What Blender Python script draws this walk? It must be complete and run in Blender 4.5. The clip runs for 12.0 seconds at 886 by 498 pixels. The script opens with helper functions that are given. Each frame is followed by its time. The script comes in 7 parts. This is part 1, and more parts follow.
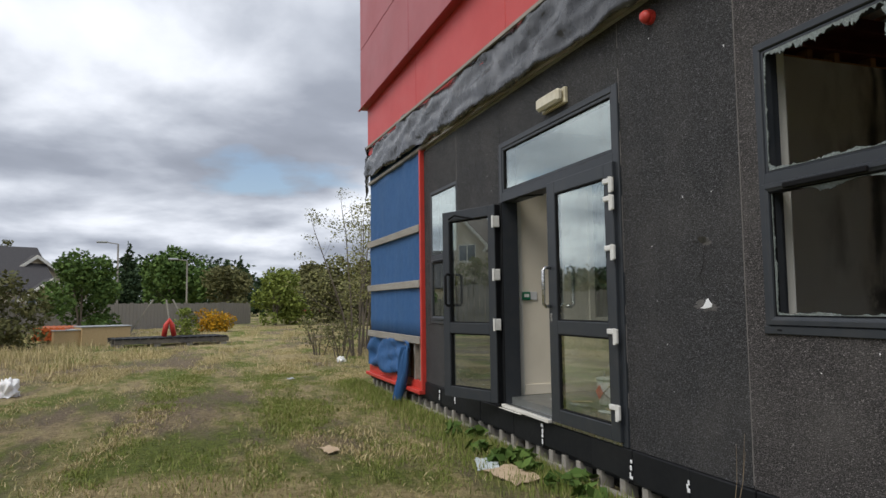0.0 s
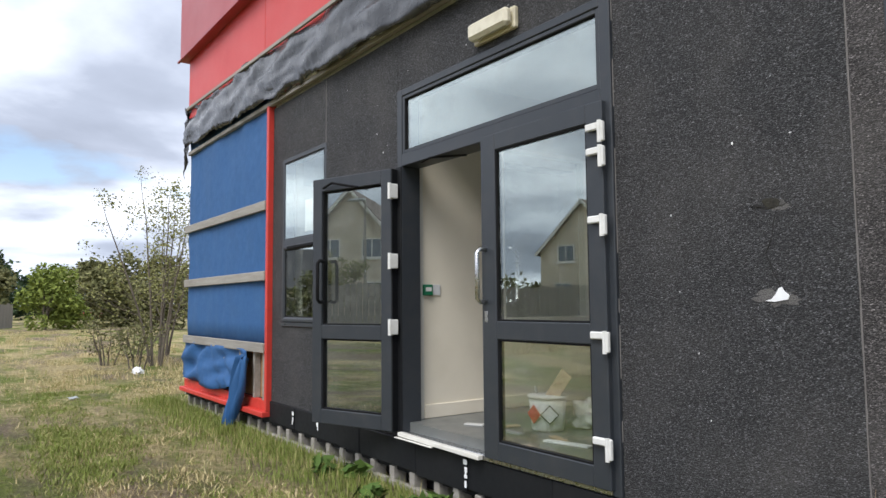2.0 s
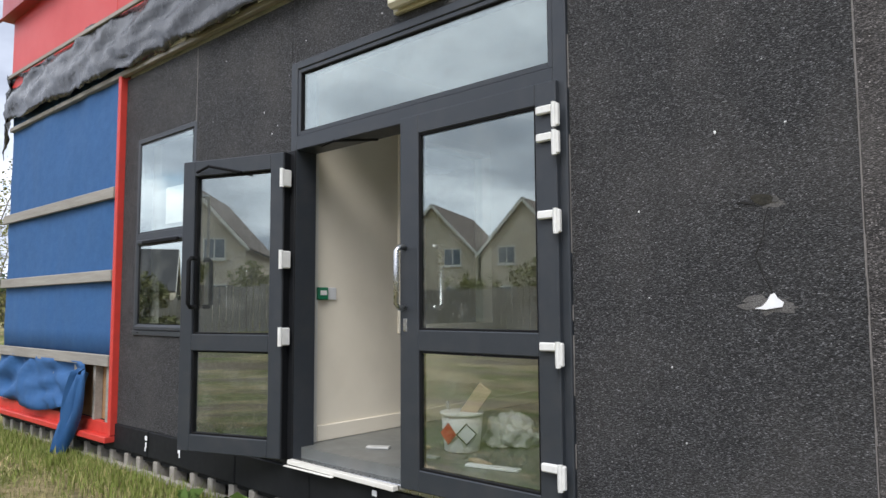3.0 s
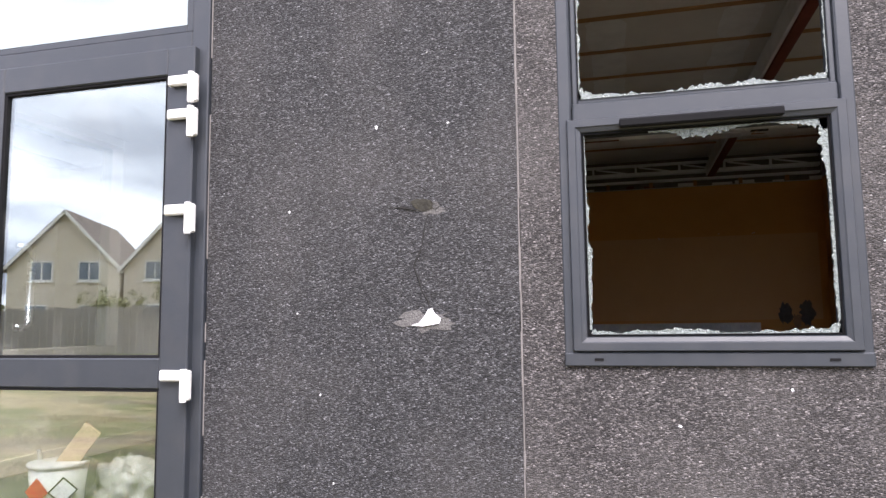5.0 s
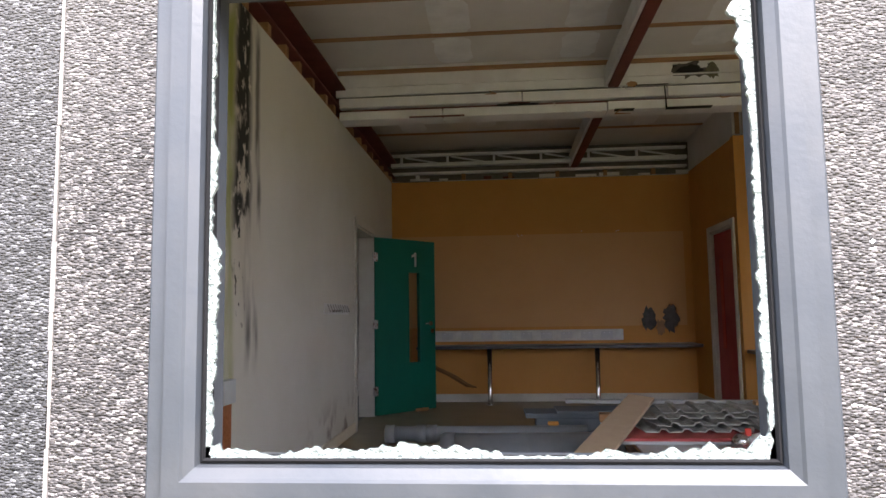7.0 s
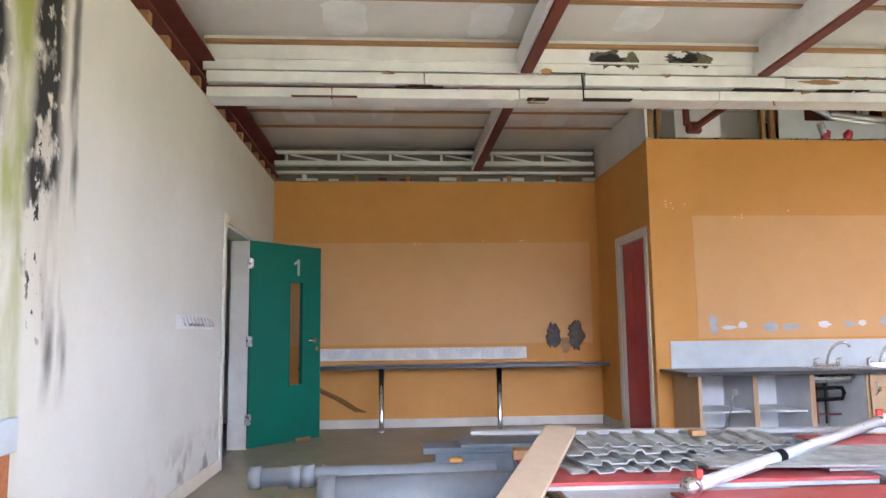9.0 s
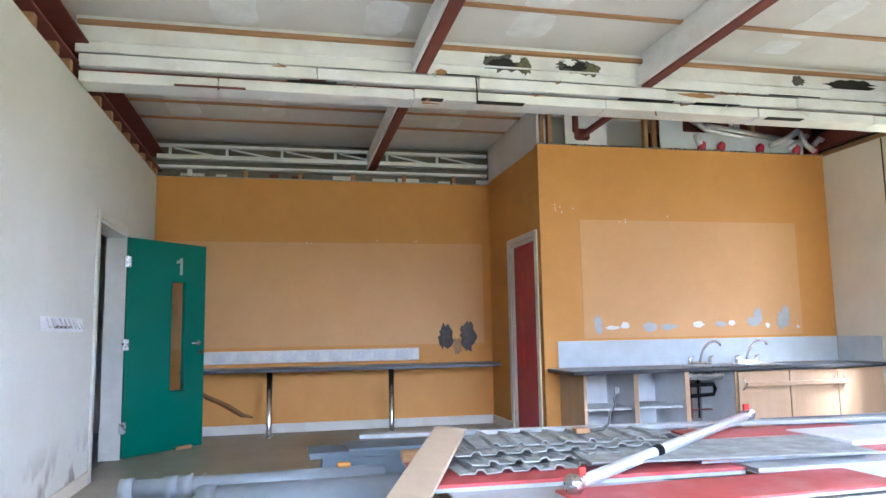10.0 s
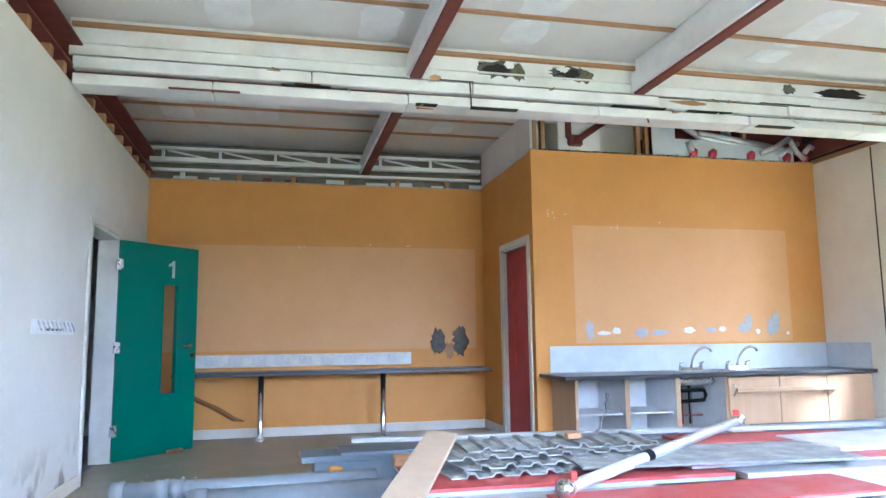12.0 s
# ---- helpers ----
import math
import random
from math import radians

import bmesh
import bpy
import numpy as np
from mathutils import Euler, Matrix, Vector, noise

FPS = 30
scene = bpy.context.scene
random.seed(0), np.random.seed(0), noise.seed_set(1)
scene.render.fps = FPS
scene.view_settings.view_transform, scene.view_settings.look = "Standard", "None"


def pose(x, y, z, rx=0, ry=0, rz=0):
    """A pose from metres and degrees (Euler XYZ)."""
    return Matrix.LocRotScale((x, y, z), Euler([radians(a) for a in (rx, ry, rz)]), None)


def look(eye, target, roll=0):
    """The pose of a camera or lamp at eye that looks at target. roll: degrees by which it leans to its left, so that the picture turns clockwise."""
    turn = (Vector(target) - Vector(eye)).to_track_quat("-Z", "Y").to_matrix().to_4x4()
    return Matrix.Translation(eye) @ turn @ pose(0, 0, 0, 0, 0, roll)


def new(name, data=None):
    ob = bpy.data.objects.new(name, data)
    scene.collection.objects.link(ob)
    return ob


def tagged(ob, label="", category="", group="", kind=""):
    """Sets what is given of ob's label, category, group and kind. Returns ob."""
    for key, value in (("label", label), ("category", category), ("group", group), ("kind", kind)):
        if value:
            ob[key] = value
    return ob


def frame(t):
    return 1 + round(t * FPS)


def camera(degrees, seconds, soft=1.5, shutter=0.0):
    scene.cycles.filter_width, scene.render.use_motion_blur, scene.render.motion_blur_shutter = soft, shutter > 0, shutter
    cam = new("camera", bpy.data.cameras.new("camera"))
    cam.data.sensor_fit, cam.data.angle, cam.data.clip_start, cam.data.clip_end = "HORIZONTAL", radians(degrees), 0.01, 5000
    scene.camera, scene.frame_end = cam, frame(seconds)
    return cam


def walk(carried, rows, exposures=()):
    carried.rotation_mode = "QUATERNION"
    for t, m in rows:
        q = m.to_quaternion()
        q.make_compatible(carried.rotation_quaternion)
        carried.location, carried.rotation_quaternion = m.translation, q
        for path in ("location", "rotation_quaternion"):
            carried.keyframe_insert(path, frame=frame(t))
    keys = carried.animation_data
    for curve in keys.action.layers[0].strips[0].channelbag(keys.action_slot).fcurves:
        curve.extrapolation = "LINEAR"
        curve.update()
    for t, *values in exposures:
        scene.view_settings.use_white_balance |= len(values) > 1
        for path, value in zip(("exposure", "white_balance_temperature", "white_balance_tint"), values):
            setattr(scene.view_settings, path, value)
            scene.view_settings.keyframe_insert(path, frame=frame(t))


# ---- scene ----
cam = camera(64.4, 12.0)
PATH = [
    (0, (4.708, -3.124, 1.001), (2.827, -2.461, 1.153), -0.8),
    (0.5, (4.171, -3.132, 0.96), (2.335, -2.355, 1.113), -0.5),
    (1, (3.664, -3.136, 0.981), (1.875, -2.256, 1.133), -0.7),
    (1.5, (3.17, -3.166, 0.948), (1.466, -2.132, 1.104), -0.6),
    (2, (2.665, -3.065, 0.941), (1.043, -1.905, 1.097), -0.5),
    (2.5, (2.233, -2.999, 0.95), (0.737, -1.682, 1.115), -0.2),
    (2.7, (2.083, -3.001, 0.954), (0.662, -1.604, 1.119), -0.2),
    (4.3, (1.371, -2.853, 0.951), (0.517, -1.054, 1.143), -0.8),
    (4.5, (1.396, -2.8, 0.935), (0.693, -0.938, 1.135), -0.7),
    (5, (1.664, -2.485, 0.947), (1.171, -0.559, 1.158), -0.7),
    (5.5, (1.776, -2.124, 0.967), (1.469, -0.159, 1.178), -0.6),
    (6, (1.822, -1.735, 1.027), (1.722, 0.253, 1.219), -0.8),
    (6.5, (1.945, -1.328, 1.066), (1.839, 0.66, 1.256), -0.8),
    (6.7, (1.97, -1.184, 1.084), (1.827, 0.802, 1.273), -0.8),
    (8.3, (1.96, -0.342, 1.115), (1.772, 1.637, 1.333), -0.8),
    (8.5, (1.949, -0.267, 1.111), (1.819, 1.716, 1.332), -0.7),
    (9, (1.958, -0.106, 1.08), (2.094, 1.876, 1.317), -0.7),
    (9.5, (1.988, -0.055, 1.077), (2.308, 1.904, 1.318), -0.9),
    (10, (1.992, -0.048, 1.077), (2.42, 1.891, 1.314), -1.0),
    (10.5, (1.997, -0.040, 1.077), (2.491, 1.884, 1.311), -0.9),
    (11, (1.995, -0.043, 1.077), (2.511, 1.875, 1.311), -0.8),
    (11.5, (1.997, -0.041, 1.077), (2.509, 1.878, 1.314), -0.7),
    (12, (1.984, -0.062, 1.078), (2.433, 1.871, 1.327), -0.7),
]
# ==== world ====
EXPOSURES = [(0.0, 0.25, 6500, 10), (1.0, 0.76, 6400, 11), (2.7, 0.95, 6200, 11), (4.3, 1.42, 6400, 21), (5.0, 2.2, 6350, 22), (5.5, 2.95, 6250, 21), (6.0, 3.15, 6250, 20), (6.7, 3.4, 6400, 18), (8.3, 5.35, 6000, 20), (9.0, 5.8, 5700, 19), (10.0, 5.95, 5150, 13), (11.0, 6.05, 4850, 10), (12.0, 6.12, 4850, 11)]
walk(cam, [(t, look(eye, target, roll)) for t, eye, target, roll in PATH], EXPOSURES)

GROUND = -0.52          # outside ground under the raised floor (floor is 0)
world = bpy.data.worlds.new("world")
scene.world = world
world.use_nodes = True


def build_sky(nt):
    n, l = nt.nodes, nt.links
    n.clear()
    out = n.new("ShaderNodeOutputWorld")
    bg = n.new("ShaderNodeBackground")
    sky = n.new("ShaderNodeTexSky")
    sky.sky_type, sky.sun_disc = "NISHITA", False
    sky.sun_elevation, sky.sun_rotation = radians(50), radians(152)
    sky.air_density, sky.dust_density = 1.0, 1.5
    dim = n.new("ShaderNodeMix")
    dim.data_type, dim.blend_type = "RGBA", "MULTIPLY"
    dim.inputs[0].default_value = 1.0
    dim.inputs[7].default_value = (0.1, 0.1, 0.1, 1)
    l.new(sky.outputs[0], dim.inputs[6])
    co = n.new("ShaderNodeTexCoord")
    sep = n.new("ShaderNodeSeparateXYZ")
    l.new(co.outputs["Generated"], sep.inputs[0])
    # clouds lie in a flat layer: x/z, y/z
    zz = n.new("ShaderNodeMath"); zz.operation = "MAXIMUM"; zz.inputs[1].default_value = 0.0
    l.new(sep.outputs[2], zz.inputs[0])
    za = n.new("ShaderNodeMath"); za.operation = "ADD"; za.inputs[1].default_value = 0.16
    l.new(zz.outputs[0], za.inputs[0])
    dx = n.new("ShaderNodeMath"); dx.operation = "DIVIDE"
    dy = n.new("ShaderNodeMath"); dy.operation = "DIVIDE"
    l.new(sep.outputs[0], dx.inputs[0]); l.new(za.outputs[0], dx.inputs[1])
    l.new(sep.outputs[1], dy.inputs[0]); l.new(za.outputs[0], dy.inputs[1])
    com = n.new("ShaderNodeCombineXYZ")
    l.new(dx.outputs[0], com.inputs[0]); l.new(dy.outputs[0], com.inputs[1])
    big = n.new("ShaderNodeTexNoise")
    big.inputs["Scale"].default_value, big.inputs["Detail"].default_value = 0.85, 9
    big.inputs["Roughness"].default_value, big.inputs["Distortion"].default_value = 0.5, 0.15
    l.new(com.outputs[0], big.inputs["Vector"])
    cloud = n.new("ShaderNodeValToRGB")
    cr = cloud.color_ramp
    cr.elements[0].position, cr.elements[0].color = 0.28, (0.86, 0.88, 0.92, 1)
    cr.elements[1].position, cr.elements[1].color = 0.70, (0.20, 0.22, 0.265, 1)
    e = cr.elements.new(0.41); e.color = (0.66, 0.69, 0.75, 1)
    e = cr.elements.new(0.50); e.color = (0.42, 0.45, 0.51, 1)
    e = cr.elements.new(0.58); e.color = (0.27, 0.295, 0.35, 1)
    l.new(big.outputs["Fac"], cloud.inputs[0])
    gap = n.new("ShaderNodeTexNoise")
    gap.inputs["Scale"].default_value, gap.inputs["Detail"].default_value = 0.8, 6
    off = n.new("ShaderNodeVectorMath"); off.operation = "ADD"; off.inputs[1].default_value = (7.3, 2.2, 4.0)
    l.new(com.outputs[0], off.inputs[0]); l.new(off.outputs[0], gap.inputs["Vector"])
    cover = n.new("ShaderNodeMapRange")
    cover.inputs["From Min"].default_value, cover.inputs["From Max"].default_value = 0.66, 0.72
    cover.inputs["To Min"].default_value, cover.inputs["To Max"].default_value = 1.0, 0.15
    l.new(gap.outputs["Fac"], cover.inputs["Value"])
    mix = n.new("ShaderNodeMix"); mix.data_type = "RGBA"
    l.new(cover.outputs[0], mix.inputs[0]); l.new(dim.outputs[2], mix.inputs[6]); l.new(cloud.outputs[0], mix.inputs[7])
    l.new(mix.outputs[2], bg.inputs[0])
    bg.inputs[1].default_value = 1.18
    l.new(bg.outputs[0], out.inputs[0])


build_sky(world.node_tree)
sun = new("sun", bpy.data.lights.new("sun", "SUN"))
sun.data.energy, sun.data.angle, sun.data.color = 1.8, radians(32), (1.0, 0.96, 0.9)
sun.matrix_world = look((0, 0, 0), (-0.30, 0.56, -0.77))

# ==== materials ====
def rgb(c):
    return (*c, 1) if len(c) == 3 else c


def material(name, a, b=None, scale=6.0, rough=0.6, metal=0.0, bump=0.0, bump_scale=60.0, grime=0.0, grime_scale=1.5,
             grime_colour=(0.1, 0.09, 0.08), stretch=(1, 1, 1), spec=0.5, rough_var=0.1):
    """A surface of two tones (a, b) mixed by fine noise, with large stains of grime and fine relief."""
    m = bpy.data.materials.new(name)
    m.use_nodes = True
    nt = m.node_tree
    n, l = nt.nodes, nt.links
    p = n["Principled BSDF"]
    p.inputs["Metallic"].default_value = metal
    p.inputs["Specular IOR Level"].default_value = spec
    co = n.new("ShaderNodeTexCoord")
    mp = n.new("ShaderNodeMapping")
    mp.inputs["Scale"].default_value = stretch
    l.new(co.outputs["Object"], mp.inputs[0])
    n1 = n.new("ShaderNodeTexNoise")
    n1.inputs["Scale"].default_value, n1.inputs["Detail"].default_value = scale, 8
    n1.inputs["Roughness"].default_value = 0.65
    l.new(mp.outputs[0], n1.inputs["Vector"])
    r1 = n.new("ShaderNodeMapRange")
    r1.inputs["From Min"].default_value, r1.inputs["From Max"].default_value = 0.3, 0.7
    l.new(n1.outputs["Fac"], r1.inputs["Value"])
    mx = n.new("ShaderNodeMix"); mx.data_type = "RGBA"
    mx.inputs[6].default_value, mx.inputs[7].default_value = rgb(a), rgb(b or [v * 0.82 for v in a])
    l.new(r1.outputs[0], mx.inputs[0])
    col = mx.outputs[2]
    if grime:
        n2 = n.new("ShaderNodeTexNoise")
        n2.inputs["Scale"].default_value, n2.inputs["Detail"].default_value = grime_scale, 7
        l.new(mp.outputs[0], n2.inputs["Vector"])
        r2 = n.new("ShaderNodeMapRange")
        r2.inputs["From Min"].default_value, r2.inputs["From Max"].default_value = 0.48, 0.75
        r2.inputs["To Max"].default_value = grime
        l.new(n2.outputs["Fac"], r2.inputs["Value"])
        g = n.new("ShaderNodeMix"); g.data_type = "RGBA"
        g.inputs[7].default_value = rgb(grime_colour)
        l.new(r2.outputs[0], g.inputs[0]); l.new(col, g.inputs[6])
        col = g.outputs[2]
    l.new(col, p.inputs["Base Color"])
    rr = n.new("ShaderNodeMapRange")
    rr.inputs["To Min"].default_value, rr.inputs["To Max"].default_value = max(rough - rough_var, 0.02), min(rough + rough_var, 1)
    l.new(n1.outputs["Fac"], rr.inputs["Value"]); l.new(rr.outputs[0], p.inputs["Roughness"])
    if bump:
        n3 = n.new("ShaderNodeTexNoise")
        n3.inputs["Scale"].default_value, n3.inputs["Detail"].default_value = bump_scale, 4
        l.new(mp.outputs[0], n3.inputs["Vector"])
        bp = n.new("ShaderNodeBump")
        bp.inputs["Strength"].default_value, bp.inputs["Distance"].default_value = min(bump, 1.0), 0.01
        l.new(n3.outputs["Fac"], bp.inputs["Height"]); l.new(bp.outputs[0], p.inputs["Normal"])
    return m


def chip_material(name, tone=(1.0, 1.0, 1.0), dust=0.35):
    """Dark stone-chip render: crushed grains of dark and grey stone, a few white ones, faint pale streaks."""
    m = bpy.data.materials.new(name)
    m.use_nodes = True
    n, l = m.node_tree.nodes, m.node_tree.links
    p = n["Principled BSDF"]
    p.inputs["Roughness"].default_value = 0.75
    p.inputs["Specular IOR Level"].default_value = 0.35
    co = n.new("ShaderNodeTexCoord")
    v = n.new("ShaderNodeTexVoronoi")
    v.inputs["Scale"].default_value, v.inputs["Randomness"].default_value = 205, 1
    mp = n.new("ShaderNodeMapping"); mp.inputs["Scale"].default_value = (0.72, 0.8, 1.4)
    l.new(co.outputs["Object"], mp.inputs[0]); l.new(mp.outputs[0], v.inputs["Vector"])
    sep = n.new("ShaderNodeSeparateColor")
    l.new(v.outputs["Color"], sep.inputs[0])
    ramp = n.new("ShaderNodeValToRGB")
    cr = ramp.color_ramp
    def chip(v):
        return (v * tone[0], v * tone[1], v * tone[2], 1)

    cr.elements[0].position, cr.elements[0].color = 0.0, chip(0.012)
    cr.elements[1].position, cr.elements[1].color = 1.0, chip(0.26)
    for at_, v_ in ((0.4, 0.026), (0.7, 0.05), (0.9, 0.095), (0.985, 0.145)):
        e = cr.elements.new(at_); e.color = chip(v_)
    l.new(sep.outputs[0], ramp.inputs[0])
    # weathering: pale dusty patches
    nz = n.new("ShaderNodeTexNoise")
    nz.inputs["Scale"].default_value, nz.inputs["Detail"].default_value = 1.7, 8
    l.new(co.outputs["Object"], nz.inputs["Vector"])
    mr = n.new("ShaderNodeMapRange")
    mr.inputs["From Min"].default_value, mr.inputs["From Max"].default_value, mr.inputs["To Max"].default_value = 0.45, 0.8, dust
    l.new(nz.outputs["Fac"], mr.inputs["Value"])
    mx = n.new("ShaderNodeMix"); mx.data_type = "RGBA"
    mx.inputs[7].default_value = (0.13, 0.122, 0.115, 1)
    l.new(mr.outputs[0], mx.inputs[0]); l.new(ramp.outputs[0], mx.inputs[6]); l.new(mx.outputs[2], p.inputs["Base Color"])
    bp = n.new("ShaderNodeBump")
    bp.invert = True
    bp.inputs["Strength"].default_value, bp.inputs["Distance"].default_value = 0.9, 0.006
    l.new(v.outputs["Distance"], bp.inputs["Height"]); l.new(bp.outputs[0], p.inputs["Normal"])
    return m


def glass_material(name, tint=(0.93, 0.96, 0.95), dirt=0.07, gloss=0.23):
    m = bpy.data.materials.new(name)
    m.use_nodes = True
    n, l = m.node_tree.nodes, m.node_tree.links
    n.remove(n["Principled BSDF"])
    out = n["Material Output"]
    tr = n.new("ShaderNodeBsdfTransparent"); tr.inputs[0].default_value = rgb(tint)
    gl = n.new("ShaderNodeBsdfGlossy"); gl.inputs["Roughness"].default_value = 0.01; gl.inputs[0].default_value = (0.88, 0.95, 0.91, 1)
    lw = n.new("ShaderNodeLayerWeight"); lw.inputs["Blend"].default_value = 0.5
    pw = n.new("ShaderNodeMath"); pw.operation = "POWER"; pw.inputs[1].default_value = 3.0
    fr = n.new("ShaderNodeMath"); fr.operation = "MULTIPLY_ADD"; fr.inputs[1].default_value, fr.inputs[2].default_value = 0.8, gloss
    l.new(lw.outputs["Facing"], pw.inputs[0]); l.new(pw.outputs[0], fr.inputs[0])
    a = n.new("ShaderNodeMixShader")
    l.new(fr.outputs[0], a.inputs[0]); l.new(tr.outputs[0], a.inputs[1]); l.new(gl.outputs[0], a.inputs[2])
    df = n.new("ShaderNodeBsdfDiffuse"); df.inputs[0].default_value = (0.5, 0.5, 0.47, 1)
    co = n.new("ShaderNodeTexCoord")
    nz = n.new("ShaderNodeTexNoise"); nz.inputs["Scale"].default_value, nz.inputs["Detail"].default_value = 5, 8
    l.new(co.outputs["Object"], nz.inputs["Vector"])
    mr = n.new("ShaderNodeMapRange")
    mr.inputs["From Min"].default_value, mr.inputs["From Max"].default_value, mr.inputs["To Max"].default_value = 0.5, 0.85, dirt
    l.new(nz.outputs["Fac"], mr.inputs["Value"])
    b = n.new("ShaderNodeMixShader")
    l.new(mr.outputs[0], b.inputs[0]); l.new(a.outputs[0], b.inputs[1]); l.new(df.outputs[0], b.inputs[2])
    l.new(b.outputs[0], out.inputs[0])
    return m


CHIP = chip_material("stone_chip_render", (0.96, 0.96, 1.0), 0.3)
# same render, lightened and warmed: brighter exposure and frontal light put into its colour
CHIP_WARM = chip_material("lightened_stone_chip_render", (1.42, 1.31, 1.29), 0.5)
SEALANT = material("pale_sealant", (0.20, 0.185, 0.175), scale=30, rough=0.8)
FRAME = material("anthracite_frame_plastic", (0.026, 0.031, 0.038), (0.032, 0.037, 0.044), scale=14, rough=0.45, bump=0.05, bump_scale=90, grime=0.22, grime_colour=(0.08, 0.075, 0.07), grime_scale=6)
BLACK = material("black_frame_edge", (0.010, 0.011, 0.013), scale=20, rough=0.6, spec=0.25, grime=0.3, grime_colour=(0.035, 0.035, 0.035))
GASKET = material("black_rubber_gasket", (0.01, 0.01, 0.011), rough=0.85, spec=0.15)
WHITE_PLASTIC = material("white_plastic", (0.78, 0.78, 0.75), scale=12, rough=0.4, grime=0.25, grime_colour=(0.5, 0.48, 0.42), grime_scale=8)
STEEL = material("brushed_steel", (0.6, 0.6, 0.6), scale=40, rough=0.28, metal=1.0)
GLASS = glass_material("clear_glass")
THIN_GLASS = glass_material("thin_door_glass", (0.97, 0.98, 0.98), 0.02, 0.04)
CREAM = material("cream_wall_paint", (0.80, 0.74, 0.62), (0.76, 0.70, 0.58), scale=2.5, rough=0.8, bump=0.08, bump_scale=120, grime=0.25, grime_scale=1.3, grime_colour=(0.42, 0.38, 0.3))
WHITE_WALL = material("off_white_wall_paint", (0.74, 0.74, 0.69), (0.70, 0.69, 0.63), scale=2.0, rough=0.85, bump=0.08, bump_scale=100, grime=0.18, grime_scale=1.1, grime_colour=(0.45, 0.42, 0.35))
ORANGE = material("orange_wall_paint", (0.67, 0.325, 0.072), (0.63, 0.298, 0.064), scale=3, rough=0.62, bump=0.06, bump_scale=110, grime=0.12, grime_scale=0.9, grime_colour=(0.45, 0.2, 0.04))
ORANGE_PALE = material("faded_orange_paint", (0.70, 0.40, 0.165), (0.67, 0.37, 0.15), scale=3, rough=0.66, bump=0.06, bump_scale=110, grime=0.1, grime_scale=1.2, grime_colour=(0.5, 0.27, 0.07))
FLOOR = material("worn_vinyl_floor", (0.37, 0.325, 0.225), (0.31, 0.27, 0.185), scale=3, rough=0.42, bump=0.05, bump_scale=50, grime=0.3, grime_scale=0.9, grime_colour=(0.22, 0.185, 0.125), rough_var=0.05)
LOBBY_FLOOR = material("grey_lobby_vinyl", (0.14, 0.15, 0.145), (0.11, 0.115, 0.11), scale=5, rough=0.35, grime=0.5, grime_colour=(0.2, 0.19, 0.17))
RED_CLAD = material("red_cladding", (0.56, 0.048, 0.042), (0.52, 0.043, 0.038), scale=1.5, rough=0.5, grime=0.25, grime_scale=0.8, grime_colour=(0.42, 0.06, 0.05))
RED_CLAD_DARK = material("weathered_red_cladding", (0.36, 0.045, 0.05), (0.33, 0.04, 0.045), scale=1.2, rough=0.45, grime=0.3, grime_scale=0.7, grime_colour=(0.25, 0.05, 0.05))
RED_TRIM = material("red_trim_paint", (0.62, 0.05, 0.035), scale=8, rough=0.5, grime=0.3, grime_scale=5, grime_colour=(0.3, 0.05, 0.04))
MEMBRANE = material("black_plastic_sheet", (0.035, 0.036, 0.039), (0.024, 0.025, 0.028), scale=6, bump=0.5, bump_scale=9, rough=0.26, grime=0.35, grime_scale=4, grime_colour=(0.09, 0.09, 0.088))
TARP = material("blue_breather_membrane", (0.026, 0.105, 0.27), (0.021, 0.088, 0.235), scale=9, rough=0.75, bump=0.25, bump_scale=25, grime=0.3, grime_scale=2, grime_colour=(0.03, 0.09, 0.2))
BATTEN = material("weathered_batten_timber", (0.36, 0.34, 0.3), (0.25, 0.23, 0.2), scale=7, rough=0.85, bump=0.3, bump_scale=60, stretch=(0.25, 3, 3), grime=0.3)
TIMBER = material("raw_timber", (0.46, 0.27, 0.13), (0.37, 0.2, 0.09), scale=8, rough=0.8, bump=0.25, bump_scale=50, stretch=(0.3, 3, 3), grime=0.3)
PLASTERBOARD = material("grey_plasterboard", (0.76, 0.745, 0.725), (0.70, 0.68, 0.66), scale=2.2, rough=0.9, grime=0.3, grime_scale=1.2, grime_colour=(0.46, 0.42, 0.38))
PLASTER = material("white_joint_plaster", (0.89, 0.90, 0.91), scale=4, rough=0.9, grime=0.2, grime_colour=(0.55, 0.52, 0.48))
WHITE_STEEL = material("dusty_white_steel", (0.86, 0.87, 0.88), (0.78, 0.79, 0.80), scale=6, rough=0.5, bump=0.12, bump_scale=40, grime=0.25, grime_scale=4, grime_colour=(0.36, 0.33, 0.28))
OXIDE = material("red_oxide_steel", (0.19, 0.045, 0.032), (0.14, 0.035, 0.026), scale=9, rough=0.7, grime=0.3, grime_colour=(0.08, 0.04, 0.03))
GREEN_DOOR = material("green_door_laminate", (0.0, 0.15, 0.10), (0.0, 0.138, 0.092), scale=3, spec=0.3, rough=0.5, grime=0.15, grime_scale=3, grime_colour=(0.01, 0.12, 0.08))
RED_DOOR = material("dark_red_door_paint", (0.47, 0.035, 0.068), scale=4, rough=0.45)
WHITE_PAINT = material("white_gloss_paint", (0.74, 0.73, 0.68), (0.68, 0.66, 0.6), scale=6, rough=0.4, grime=0.3, grime_scale=4, grime_colour=(0.45, 0.4, 0.32))
DARK_TOP = material("dark_grey_worktop", (0.06, 0.063, 0.07), (0.045, 0.047, 0.052), scale=60, rough=0.32, grime=0.4, grime_colour=(0.16, 0.15, 0.14))
